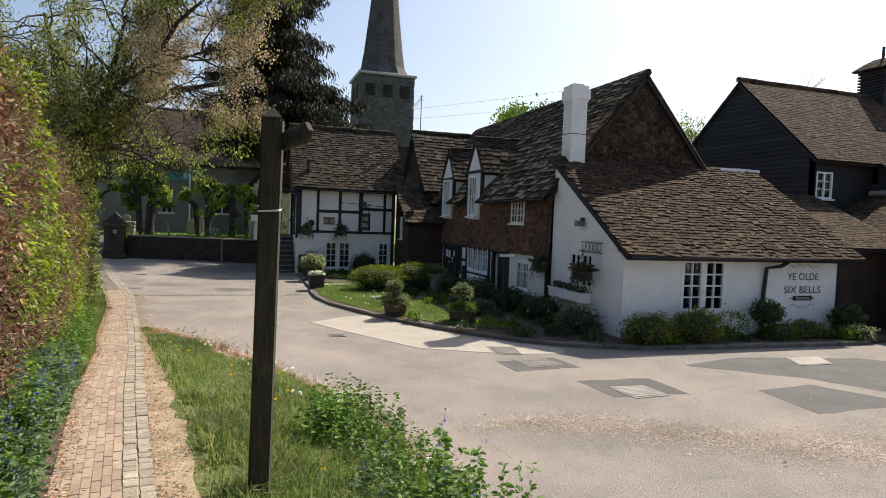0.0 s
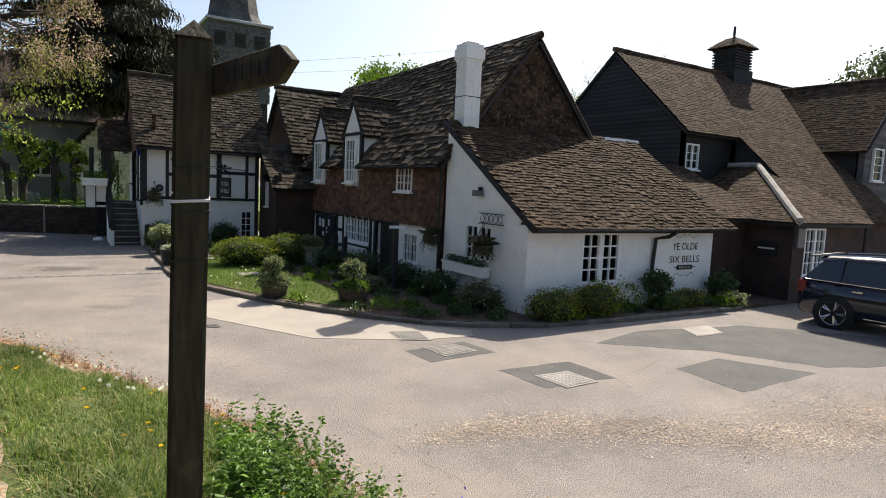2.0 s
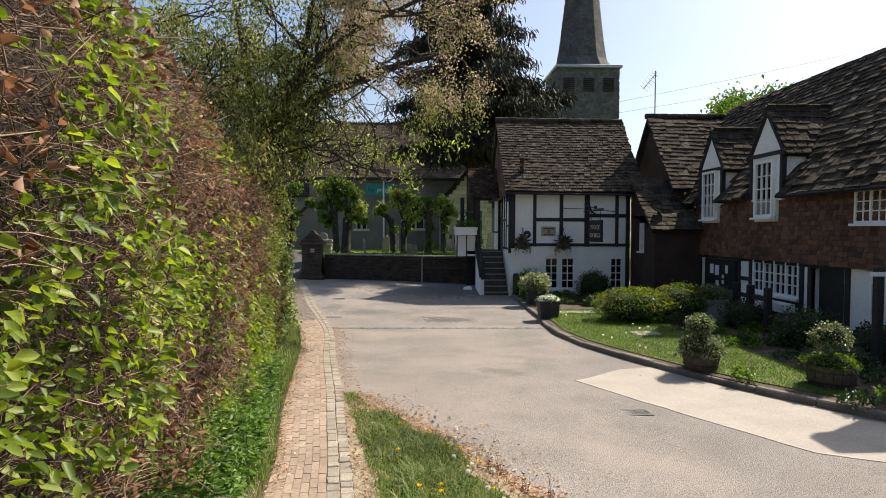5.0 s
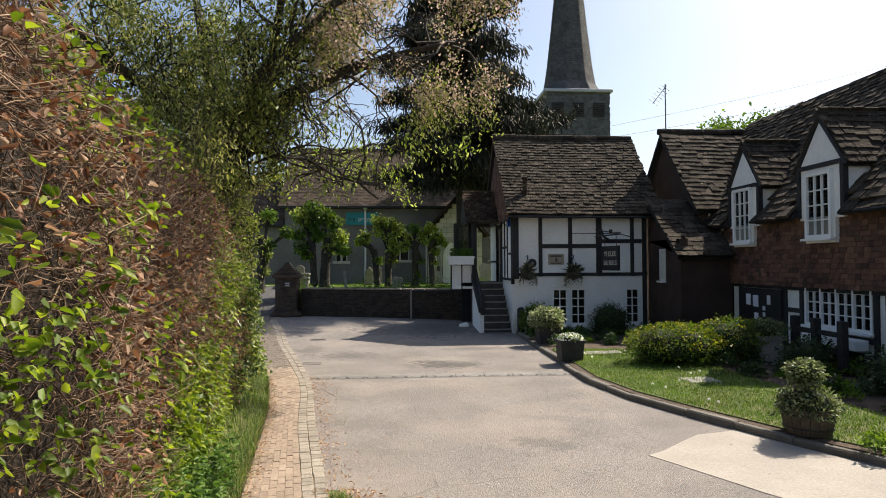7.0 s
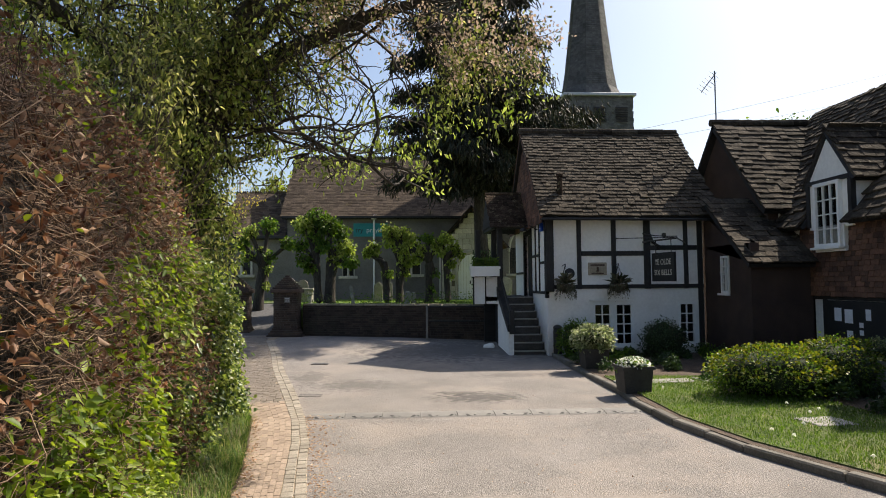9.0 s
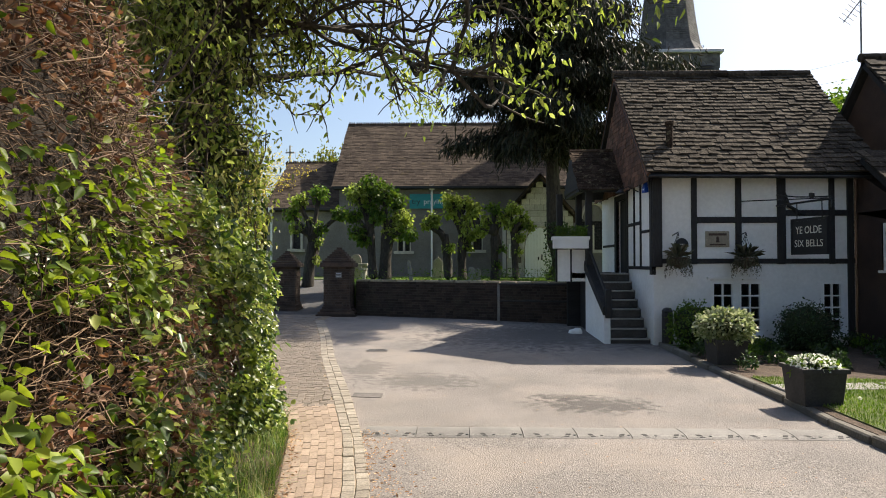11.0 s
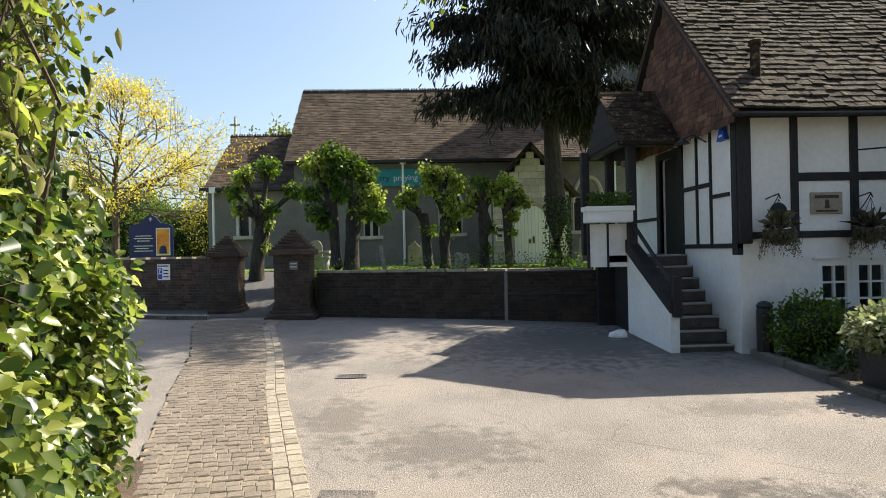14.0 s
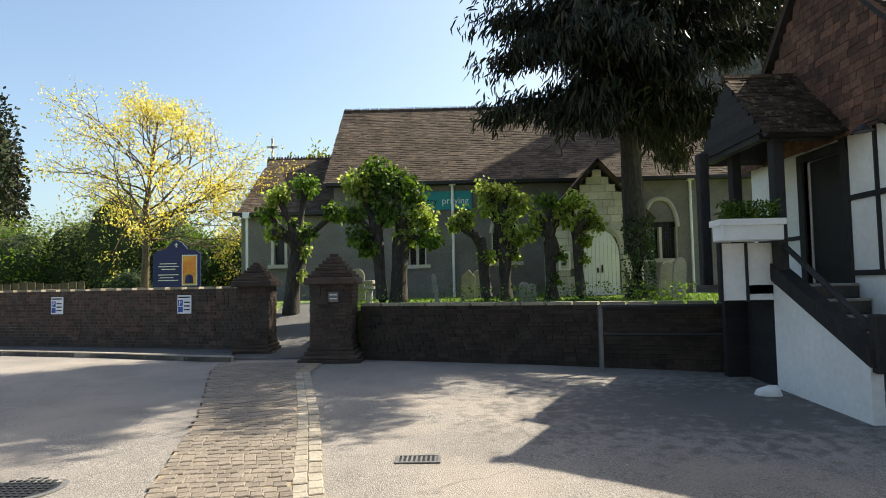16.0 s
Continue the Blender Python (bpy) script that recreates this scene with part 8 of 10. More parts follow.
# ---- signs, tubs, baskets, post, car ----
def fingerpost():
    o = thing("fingerpost", "weathered wooden footpath fingerpost on the verge", "signpost")
    x, y, h, k = 0.588, 4.5, 0.062, 0.015
    g = lie(x, y)
    turn = Matrix.Rotation(radians(-10), 3, "Z")
    c4 = [turn @ Vector((sx * h, sy * h, 0)) for sx, sy in ((-1, -1), (1, -1), (1, 1), (-1, 1))]
    at = lambda z: Vector((x + k * (z - 0.3), y, z))
    z0, z1 = g - 0.3, 3.04
    part("post", soft(pris([at(z0) + c for c in c4], at(z1) - at(z0)), 0.012, 2), M_POST, o)
    bm = bmesh.new()
    lo = [bm.verts.new(at(z1) + c * 0.98) for c in c4]
    tip = bm.verts.new(at(z1 + 0.07))
    bm.faces.new(lo[::-1])
    for i in range(4):
        bm.faces.new((lo[i], lo[(i + 1) % 4], tip))
    part("weathered_top", bm, M_POST, o)
    a, d = Vector((0.68, 4.46, 2.9)), Vector((0.10, -0.59, 0.0))
    up, n = Vector((0, 0, 0.055)), Vector((0.03, 0.005, 0))
    part("finger", soft(pris([a - up, a + d * 0.86 - up, a + d, a + d * 0.86 + up, a + up], n), 0.004), M_POST, o, "wooden finger board with worn lettering")
    for i in range(6):
        p = a + d * (0.2 + 0.1 * i) - n * 0.06
        q = p + d * 0.06
        part("letter_bar", pris([p - up * 0.45, q - up * 0.45, q + up * 0.45, p + up * 0.45], n * -0.1), M_TIMBER, o)
    for z, mt in ((2.47, M_NOTICE), (2.585, M_IRON), (2.43, M_IRON), (2.26, M_IRON)):
        pts = [at(z) + c * 1.0 + Vector((0, 0, 0.008 * i)) for i, c in enumerate(c4 + c4[:1])]
        part("tie", tube(bmesh.new(), pts, 0.0065 if mt is M_NOTICE else 0.004, 5), mt, o, "plastic cable tie round the post")
    return o


fingerpost()

# pub sign on its bracket
sign = thing("pub_sign", "black hanging pub sign with cream gothic lettering and an iron bracket", "sign")
SM = wall_frame((5.085, 25.33, 0), (0.17, -0.985), (-0.985, -0.17))
part("board", soft(tbox(SM, (0, 0.88, -0.02, 0.02, 1.93, 2.56)), 0.006), M_SIGNBLK, sign)
part("board_rim", tbox(SM, (-0.02, 0.9, -0.03, 0.03, 2.54, 2.59), (-0.02, 0.9, -0.03, 0.03, 1.9, 1.95), (-0.02, 0.02, -0.03, 0.03, 1.95, 2.54), (0.86, 0.9, -0.03, 0.03, 1.95, 2.54)), M_IRON, sign)
lettering(sign, "YE OLDE", SM, 0.44, 2.3, 0.2, M_CREAM, 0.024, 0.66)
lettering(sign, "SIX BELLS", SM, 0.44, 2.05, 0.19, M_CREAM, 0.024, 0.72)
part("bracket", tube(bmesh.new(), [SM @ Vector(p) for p in ((-0.45, 0, 2.9), (1.0, 0, 2.9))], 0.022, 6), M_IRON, sign)
part("bracket", tube(bmesh.new(), [SM @ Vector(p) for p in ((-0.45, 0, 3.12), (0.1, 0, 3.02), (0.6, 0, 2.97), (1.0, 0, 2.94))], 0.014, 6), M_IRON, sign)
part("stay", tube(bmesh.new(), [SM @ Vector((1.0, 0, 2.9)), Vector((6.15, 25.85, 2.88))], 0.016, 6), M_IRON, sign)
part("stay", tube(bmesh.new(), [SM @ Vector((0.9, 0, 2.92)), Vector((4.3, 25.85, 3.0))], 0.012, 6), M_IRON, sign)
for x in (0.12, 0.76):
    part("hanger", tube(bmesh.new(), [SM @ Vector(p) for p in ((x, 0, 2.9), (x, 0, 2.58))], 0.01, 5), M_IRON, sign)
part("floodlight", lathe(bmesh.new(), [(0.03, 0), (0.05, 0.05), (0.05, 0.11), (0.02, 0.12)], (5.1, 24.7, 2.93), 10), M_IRON, sign)

plaque = thing("wall_plaque", "old stone advertising plaque with worn lettering on the cottage", "plaque")
PM = wall_frame((3.6, 25.85, 0), (1, 0), (0, -1))
M_PLAQUE = mat("plaque_stone", [(0.27, 0.23, 0.17), (0.37, 0.32, 0.24)], 6, 0.8, 40, 0.2, 0.3, 50, 0.005)
M_BEAM = mat("letter_brown", [(0.06, 0.04, 0.03), (0.09, 0.06, 0.045)], 6, 0.8, 40, 0.2, 0.1)
part("tablet", soft(tbox(PM, (0, 0.48, -0.03, 0.0, 2.07, 2.39)), 0.008), M_PLAQUE, plaque)
part("letter_bar", tbox(PM, (0.06, 0.42, -0.034, -0.028, 2.3, 2.345)), M_BEAM, plaque)
part("letter_bar", tbox(PM, (0.08, 0.40, -0.034, -0.028, 2.1, 2.13)), M_BEAM, plaque)
part("emblem", lathe(bmesh.new(), [(0.04, 0), (0.025, 0.05), (0.03, 0.1), (0.015, 0.12)], (3.84, 25.815, 2.16), 8), M_BEAM, plaque)

disc = thing("wall_disc", "round black enamel disc on the cottage corner", "sign")
bm = lathe(bmesh.new(), [(0.125, 0), (0.13, 0.02), (0.115, 0.03), (0.02, 0.035)], (0, 0, 0), 24)
bm.transform(Matrix.Translation((3.12, 25.84, 2.12)) @ Matrix.Rotation(math.pi / 2, 4, "X"))
part("face", bm, M_IRON, disc)
part("letter_bar", boxes((3.08, 3.16, 25.795, 25.803, 2.11, 2.13)), M_CREAM, disc)

tri = thing("alarm_box", "blue triangular alarm box under the cottage eaves", "alarm box")
part("casing", pris([(2.52, 26.28, 3.22), (2.52, 26.03, 3.22), (2.52, 26.15, 3.5)], (-0.07, 0, 0)), M_BLUE, tri)
part("letter_bar", boxes((2.445, 2.452, 26.1, 26.2, 3.27, 3.3)), M_NOTICE, tri)
lamp = thing("wall_lamp", "small black swan-neck lamp on the cottage side", "lamp")
part("arm", tube(bmesh.new(), [(2.52, 26.75, 3.3), (2.3, 26.75, 3.42), (2.15, 26.75, 3.36)], 0.012, 6), M_IRON, lamp)
part("shade", lathe(bmesh.new(), [(0.03, 0.08), (0.05, 0.06), (0.12, 0.0), (0.11, -0.005)][::-1], (2.13, 26.75, 3.28), 14), M_IRON, lamp)


def hanging_basket(x, y, z, reach, seed, label):
    o = thing("hanging_basket", label, "hanging basket", "hanging baskets on the cottage")
    part("bracket", tube(bmesh.new(), [(x, y, z + 0.55), (x, y - reach, z + 0.6), (x, y - reach - 0.04, z + 0.53)], 0.01, 6), M_IRON, o)
    part("bracket_scroll", tube(bmesh.new(), [(x, y, z + 0.3), (x, y - reach * 0.5, z + 0.42), (x, y - reach, z + 0.58)], 0.008, 6), M_IRON, o)
    c = (x, y - reach, z)
    for k in range(3):
        a = k * 2.1
        part("chain", tube(bmesh.new(), [(c[0] + 0.16 * math.cos(a), c[1] + 0.16 * math.sin(a), z + 0.1), (c[0], c[1], z + 0.53)], 0.004, 4), M_IRON, o)
    part("bowl", lathe(bmesh.new(), [(0.05, -0.1), (0.13, -0.05), (0.17, 0.04), (0.18, 0.1)], c, 16), M_SOIL, o)
    n = 500
    d = unit(RNG.normal(size=(n, 3)))
    p = np.array(c) + d * np.array([0.19, 0.19, 0.14]) + np.array([0, 0, 0.06])
    leaves("foliage", p, d + np.array([0, 0, -0.6]) + RNG.normal(size=(n, 3)) * 0.4, RNG.uniform(0.03, 0.06, n), L_DRYGREEN, o, 0.4)
    n = 60
    a = RNG.uniform(0, 2 * math.pi, n)
    p = np.stack([c[0] + 0.17 * np.cos(a), c[1] + 0.17 * np.sin(a), np.full(n, z + 0.08)], 1)
    q = p + np.stack([0.1 * np.cos(a), 0.1 * np.sin(a), -RNG.uniform(0.15, 0.42, n)], 1)
    sticks("trailer", p, q, np.full(n, 0.004), L_DRYGREEN, o)
    k = RNG.integers(0, n, 500)
    t = RNG.random((500, 1))
    leaves("foliage", p[k] * (1 - t) + q[k] * t, RNG.normal(size=(500, 3)), RNG.uniform(0.02, 0.04, 500), L_DRYGREEN, o, 0.5)
    n = 44
    a = RNG.uniform(0, 2 * math.pi, n)
    p = np.tile(np.array([[c[0], c[1], z + 0.1]]), (n, 1))
    w_ = np.stack([np.cos(a), np.sin(a) * 0.6, RNG.uniform(0.3, 2.4, n)], 1)
    leaves("spiky_leaves", p, w_, RNG.uniform(0.28, 0.5, n), L_DRYGREEN, o, 0.03, 0.3, 0.35)


L_DRYGREEN = leaf_mat("dull_trailing_leaf", [(0.05, 0.06, 0.03), (0.1, 0.1, 0.06), (0.2, 0.17, 0.12)], 0.7, 0.2)
hanging_basket(2.92, 25.8, 1.75, 0.32, 1, "black hanging basket with trailing and spiky plants")
hanging_basket(4.27, 25.82, 1.75, 0.3, 2, "black hanging basket with trailing and spiky plants")
hanging_basket(7.72, 12.75, 1.3, 0.2, 3, "ironwork hanging basket with dry trailing plants")
hanging_basket(7.85, 15.1, 1.28, 0.22, 4, "ironwork hanging basket with dry trailing plants")

# painted wall sign
ws = thing("painted_sign", "black gothic pub lettering painted on the white wall", "sign")
lettering(ws, "YE OLDE", LF, 4.95, 1.34, 0.24, M_BLACKINK, 0.006, 0.95)
lettering(ws, "SIX BELLS", LF, 4.95, 1.03, 0.24, M_BLACKINK, 0.006, 1.12)
part("arrow_board", tbox(LF, (4.68, 5.24, -0.02, 0.0, 0.86, 0.97)), M_SIGNBLK, ws)
lettering(ws, "Entrance", LF, 4.96, 0.89, 0.085, M_CREAM, 0.024, 0.4)
for s in (-1, 1):
    part("arrow_tip", pris([LF @ Vector((4.96 + s * 0.3, -0.012, 0.915 - 0.015)), LF @ Vector((4.96 + s * 0.42, -0.012, 0.915)), LF @ Vector((4.96 + s * 0.3, -0.012, 0.915 + 0.015))], (0, -0.006, 0)), M_BLACKINK, ws)


def scroll(z, flip):
    for s in (-1, 1):
        pts = []
        for i in range(16):
            t = i / 15
            pts.append(LF @ Vector((4.96 + s * (0.04 + 0.36 * t), -0.008, z + flip * (0.05 * math.sin(t * 7) * (1 - t * 0.4)))))
        part("flourish", tube(bmesh.new(), pts, 0.006, 4), M_BLACKINK, ws)


scroll(1.66, 1)
scroll(0.74, -1)

# planter box on brackets below the side window
wb = thing("window_box", "white-painted window box on the outshot wall", "planter")
part("box", soft(boxes((7.82, 8.08, 12.7, 14.3, 0.66, 0.86)), 0.012), M_PAINT, wb)
part("rim", boxes((7.8, 8.09, 12.68, 14.32, 0.85, 0.89)), M_PAINT, wb)
for y in (13.0, 14.0):
    part("bracket", pris([(8.08, y, 0.4), (8.08, y, 0.66), (7.86, y, 0.66)], (0, 0.05, 0)), M_PAINT, wb)
n = 700
p = np.stack([RNG.uniform(7.84, 8.05, n), RNG.uniform(12.75, 14.25, n), RNG.uniform(0.86, 1.02, n)], 1)
leaves("foliage", p, RNG.normal(size=(n, 3)) + np.array([-0.3, 0, 0.7]), RNG.uniform(0.04, 0.08, n), L_DARK, wb, 0.5)
lb = thing("landing_planter", "white-painted planter box on the stair landing front", "planter")
part("box", soft(boxes((0.8, 1.6, 27.55, 27.85, 2.08, 2.3)), 0.012), M_PAINT, lb)
part("rim", boxes((0.77, 1.62, 27.52, 27.87, 2.28, 2.36)), M_PAINT, lb)
n = 1500
p = np.stack([RNG.uniform(0.85, 1.58, n), RNG.uniform(27.58, 27.82, n), 2.34 + 0.26 * RNG.random(n) ** 1.5], 1)
leaves("foliage", p, RNG.normal(size=(n, 3)) + np.array([0, 0, 0.6]), RNG.uniform(0.03, 0.06, n), L_GREEN, lb, 0.5)

# tubs and bushes of the front garden
M_TUB = mat("dark_tub", [(0.02, 0.02, 0.02), (0.045, 0.042, 0.038)], 4, 0.7, 40, 0.3, 0.3, 40, 0.005)
M_TUBW = mat("oak_tub", [(0.05, 0.038, 0.026), (0.1, 0.075, 0.05)], 3, 0.8, 30, 0.4, 0.5, 30, 0.01, stretch=(1, 1, 0.3))


def half_barrel(x, y, r, h, label):
    o = thing("barrel_planter", label, "planter", "half-barrel planters on the lawn")
    z0 = 0.1
    n = 18
    for k in range(n):
        a0, a1 = 2 * math.pi * k / n + 0.012, 2 * math.pi * (k + 1) / n - 0.012
        bm = bmesh.new()
        pts = []
        for a in (a0, a1):
            pts.append([Vector((x + rr * math.cos(a), y + rr * math.sin(a), z)) for rr, z in ((r * 0.86, z0), (r, z0 + h * 0.6), (r * 1.0, z0 + h), (r * 0.9, z0 + h), (r * 0.76, z0))])
        vs = [[bm.verts.new(p) for p in q] for q in pts]
        for i in range(5):
            bm.faces.new((vs[0][i], vs[1][i], vs[1][(i + 1) % 5], vs[0][(i + 1) % 5]))
        bm.faces.new(vs[0][::-1])
        bm.faces.new(vs[1])
        part("stave", bm, M_TUBW, o)
    for z in (0.25, 0.75):
        bm = bmesh.new()
        ring = [(x + (r * (0.88 + 0.13 * z) + 0.008) * math.cos(t * math.pi / 12), y + (r * (0.88 + 0.13 * z) + 0.008) * math.sin(t * math.pi / 12), z0 + h * z) for t in range(25)]
        part("hoop", tube(bm, ring, 0.012, 5), M_IRON, o)
    part("soil", lathe(bmesh.new(), [(r * 0.9, z0 + h - 0.06), (r * 0.9, z0 + h - 0.04)], (x, y, 0), 18), M_SOIL, o)
    return o


def square_tub(x, y, w, h, label):
    o = thing("square_planter", label, "planter")
    z0 = 0.08
    bm = bmesh.new()
    a, b = w / 2 * 0.86, w / 2
    lo = [bm.verts.new((x + sx * a, y + sy * a, z0)) for sx, sy in ((-1, -1), (1, -1), (1, 1), (-1, 1))]
    hi = [bm.verts.new((x + sx * b, y + sy * b, z0 + h)) for sx, sy in ((-1, -1), (1, -1), (1, 1), (-1, 1))]
    for i in range(4):
        bm.faces.new((lo[i], lo[(i + 1) % 4], hi[(i + 1) % 4], hi[i]))
    bm.faces.new(lo[::-1])
    bm.faces.new(hi)
    part("body", soft(bm, 0.012), M_TUB, o)
    part("rim", boxes((x - b - 0.02, x + b + 0.02, y - b - 0.02, y - b + 0.02, z0 + h - 0.03, z0 + h + 0.02), (x - b - 0.02, x + b + 0.02, y + b - 0.02, y + b + 0.02, z0 + h - 0.03, z0 + h + 0.02),
                      (x - b - 0.02, x - b + 0.02, y - b + 0.02, y + b - 0.02, z0 + h - 0.03, z0 + h + 0.02), (x + b - 0.02, x + b + 0.02, y - b + 0.02, y + b - 0.02, z0 + h - 0.03, z0 + h + 0.02)), M_TUB, o)
    return o


square_tub(2.78, 20.65, 0.5, 0.42, "square black planter with white flowers by the kerb")
bush("tub_flowers", "white spring flowers and green leaves in a planter", (2.78, 20.65, 0.52), (0.24, 0.24, 0.11), L_GREEN, 700, 0.06, "flowers", flower=(L_WHITE, 260, 0.045))
square_tub(2.98, 23.5, 0.52, 0.4, "large dark square planter holding a rhododendron")
L_VAR = leaf_mat("variegated_leaf", [(0.05, 0.08, 0.025), (0.12, 0.15, 0.06), (0.26, 0.28, 0.14)], 0.45, 0.3, 0.5)
L_RHODO = leaf_mat("pale_shrub_leaf", [(0.1, 0.14, 0.04), (0.24, 0.28, 0.13), (0.42, 0.43, 0.27)], 0.45, 0.3, 0.5)
bush("variegated_shrub", "pale variegated shrub in a planter", (2.98, 23.5, 0.7), (0.42, 0.38, 0.26), L_RHODO, 2200, 0.085, "shrub")
half_barrel(4.05, 15.0, 0.28, 0.3, "oak half-barrel planter with a clipped shrub")
bush("clipped_shrub", "clipped variegated shrub in a half barrel", (4.05, 15.0, 0.44), (0.33, 0.33, 0.19), L_VAR, 1700, 0.05)
part("stem", tube(bmesh.new(), [(4.05, 15.0, 0.5), (4.03, 15.0, 0.75)], 0.02, 6), M_BARK, bush("clipped_shrub", "small clipped ball shrub on a stem", (4.02, 15.0, 0.8), (0.2, 0.2, 0.15), L_VAR, 1000, 0.05))
half_barrel(5.4, 13.9, 0.32, 0.3, "oak half-barrel planter with a clipped shrub")
bush("clipped_shrub", "clipped variegated shrub in a half barrel", (5.4, 13.9, 0.42), (0.32, 0.32, 0.12), L_GREEN, 1400, 0.05)
part("stem", tube(bmesh.new(), [(5.4, 13.9, 0.45), (5.38, 13.9, 0.72)], 0.02, 6), M_BARK, bush("clipped_shrub", "small clipped ball shrub on a stem", (5.38, 13.9, 0.8), (0.24, 0.24, 0.17), L_VAR, 1100, 0.05))
bush("golden_bush", "rounded golden-green bush on the pub lawn", (4.75, 20.0, 0.45), (0.95, 0.7, 0.42), L_GREEN, 4200, 0.05, flower=(L_GOLD, 1300, 0.05))
bush("golden_bush", "rounded golden-green bush on the pub lawn", (5.9, 20.1, 0.5), (0.7, 0.6, 0.46), L_GREEN, 2800, 0.05, flower=(L_GOLD, 500, 0.05))
bush("dark_bush", "dark clipped bush against the cottage wall", (5.15, 25.0, 0.5), (0.55, 0.45, 0.5), L_DARK, 2600, 0.05)
bush("dark_bush", "leafy green bush beside the cottage stair", (3.15, 25.2, 0.5), (0.5, 0.35, 0.46), L_GREEN, 2600, 0.06)
bush("pale_bush", "pale flowering bush near the pub door", (6.6, 19.9, 0.75), (0.36, 0.36, 0.22), L_VAR, 1500, 0.05)
pl = thing("stone_planter", "pale stone pedestal planter near the pub door", "planter")
part("pedestal", soft(boxes((6.38, 6.82, 19.68, 20.12, 0.05, 0.6)), 0.02), M_SLAB, pl)
part("rim", soft(boxes((6.34, 6.86, 19.64, 20.16, 0.56, 0.64)), 0.01), M_SLAB, pl)
bush("dark_bush", "dark bush near the pub door", (6.9, 19.0, 0.35), (0.5, 0.5, 0.35), L_DARK, 1400, 0.06)
bush("dark_bush", "low dark shrub under the pub windows", (6.9, 16.8, 0.4), (0.6, 0.6, 0.4), L_DARK, 1800, 0.06)
bush("dark_bush", "low dark shrub under the pub windows", (7.4, 15.6, 0.35), (0.5, 0.6, 0.33), L_DARK, 1500, 0.06)
bush("rose_bush", "dark low bushes with white roses by the outshot", (7.5, 14.0, 0.35), (0.45, 0.6, 0.33), L_DARK, 1500, 0.06, flower=(L_WHITE, 25, 0.05))
bush("low_shrub", "low brownish shrub in the bed", (6.2, 14.9, 0.28), (0.5, 0.4, 0.2), L_DRYGREEN, 1000, 0.05)
bush("low_shrub", "dark purple-brown shrub in the bed", (7.5, 12.3, 0.35), (0.45, 0.5, 0.3), L_DRYGREEN, 1200, 0.06, flower=(L_BROWN, 60, 0.05))
bush("golden_bush", "golden-green bush along the white wall", (8.4, 11.0, 0.36), (0.6, 0.38, 0.34), L_GOLD, 2200, 0.05)
bush("green_bush", "yellow-green bush along the white wall", (9.55, 11.0, 0.4), (0.6, 0.38, 0.38), L_GOLD, 2400, 0.05)
bush("green_bush", "rambling green shrub along the white wall", (10.5, 11.1, 0.35), (0.5, 0.3, 0.4), L_GREEN, 1000, 0.05, core=False, flower=(L_WHITE, 20, 0.05))
bush("standard_shrub", "dark round-headed shrub on a stem", (11.55, 11.1, 0.68), (0.33, 0.3, 0.25), L_DARK, 1300, 0.06)
bush("green_bush", "low green bush along the white wall", (11.8, 11.0, 0.25), (0.5, 0.3, 0.22), L_GREEN, 900, 0.05)
bush("green_bush", "low golden-green bush below the painted sign", (12.6, 11.05, 0.25), (0.6, 0.3, 0.24), L_GOLD, 1400, 0.05)
bush("dark_bush", "dark shrub at the outshot corner", (14.0, 11.1, 0.45), (0.4, 0.3, 0.35), L_DARK, 1300, 0.07)
bush("green_bush", "pale green low bush at the outshot corner", (13.9, 10.75, 0.22), (0.45, 0.28, 0.2), L_RHODO, 900, 0.05)


def bollard(x, y, h=0.72):
    o = thing("bollard", "black-painted timber bollard at the kerb", "bollard")
    bm = bmesh.new()
    lathe(bm, [(0.11, 0), (0.11, h - 0.14), (0.1, h - 0.1), (0.115, h - 0.07), (0.08, h - 0.02), (0.03, h)], (x, y, lie(x, y) + 0.08), 8)
    part("post", bm, M_IRON, o)


bollard(2.72, 25.55)
bollard(3.35, 24.6, 0.75)
st = thing("white_stone", "rough white-painted stone against the stair wall", "stone")
bm = bmesh.new()
bmesh.ops.create_icosphere(bm, subdivisions=2, radius=1.0)
for v in bm.verts:
    k = 1 + 0.25 * noise.noise(v.co * 1.7)
    v.co = Vector((1.28 + v.co.x * 0.17 * k, 27.5 + v.co.y * 0.13 * k, 0.13 + v.co.z * 0.11 * k))
part("boulder", bm, M_WHITE, st, smooth=True)
gp = thing("hand_barrier", "thin metal barrier post and rail against the churchyard wall", "rail")
part("post", boxes((-0.42, -0.36, 29.28, 29.34, 0.1, 1.2)), M_COVER, gp)
part("rail", tube(bmesh.new(), [(-0.39, 29.31, 1.18), (1.6, 28.75, 1.2)], 0.03, 6), M_TIMBER, gp)
part("rail", tube(bmesh.new(), [(-0.39, 29.31, 0.75), (1.6, 28.75, 0.76)], 0.025, 6), M_TIMBER, gp)

# benches and posts in front of the pub
pp_ = thing("sign_post", "dark wooden post with a small board on the pub lawn", "post")
part("post", soft(boxes((6.95, 7.07, 15.1, 15.22, 0.05, 1.7)), 0.01), M_TIMBER, pp_)
part("board", boxes((6.8, 7.22, 15.08, 15.1, 1.55, 1.62)), M_NOTICE, pp_)
gate = thing("garden_gate", "dark wooden gate posts and rails by the pub door", "gate")
for y in (18.4, 19.1, 19.7):
    part("post", soft(boxes((7.0, 7.13, y - 0.07, y + 0.07, 0.05, 1.05)), 0.01), M_TIMBER, gate)
for z in (0.45, 0.75):
    part("rail", boxes((7.03, 7.1, 18.5, 19.65, z, z + 0.09)), M_TIMBER, gate)
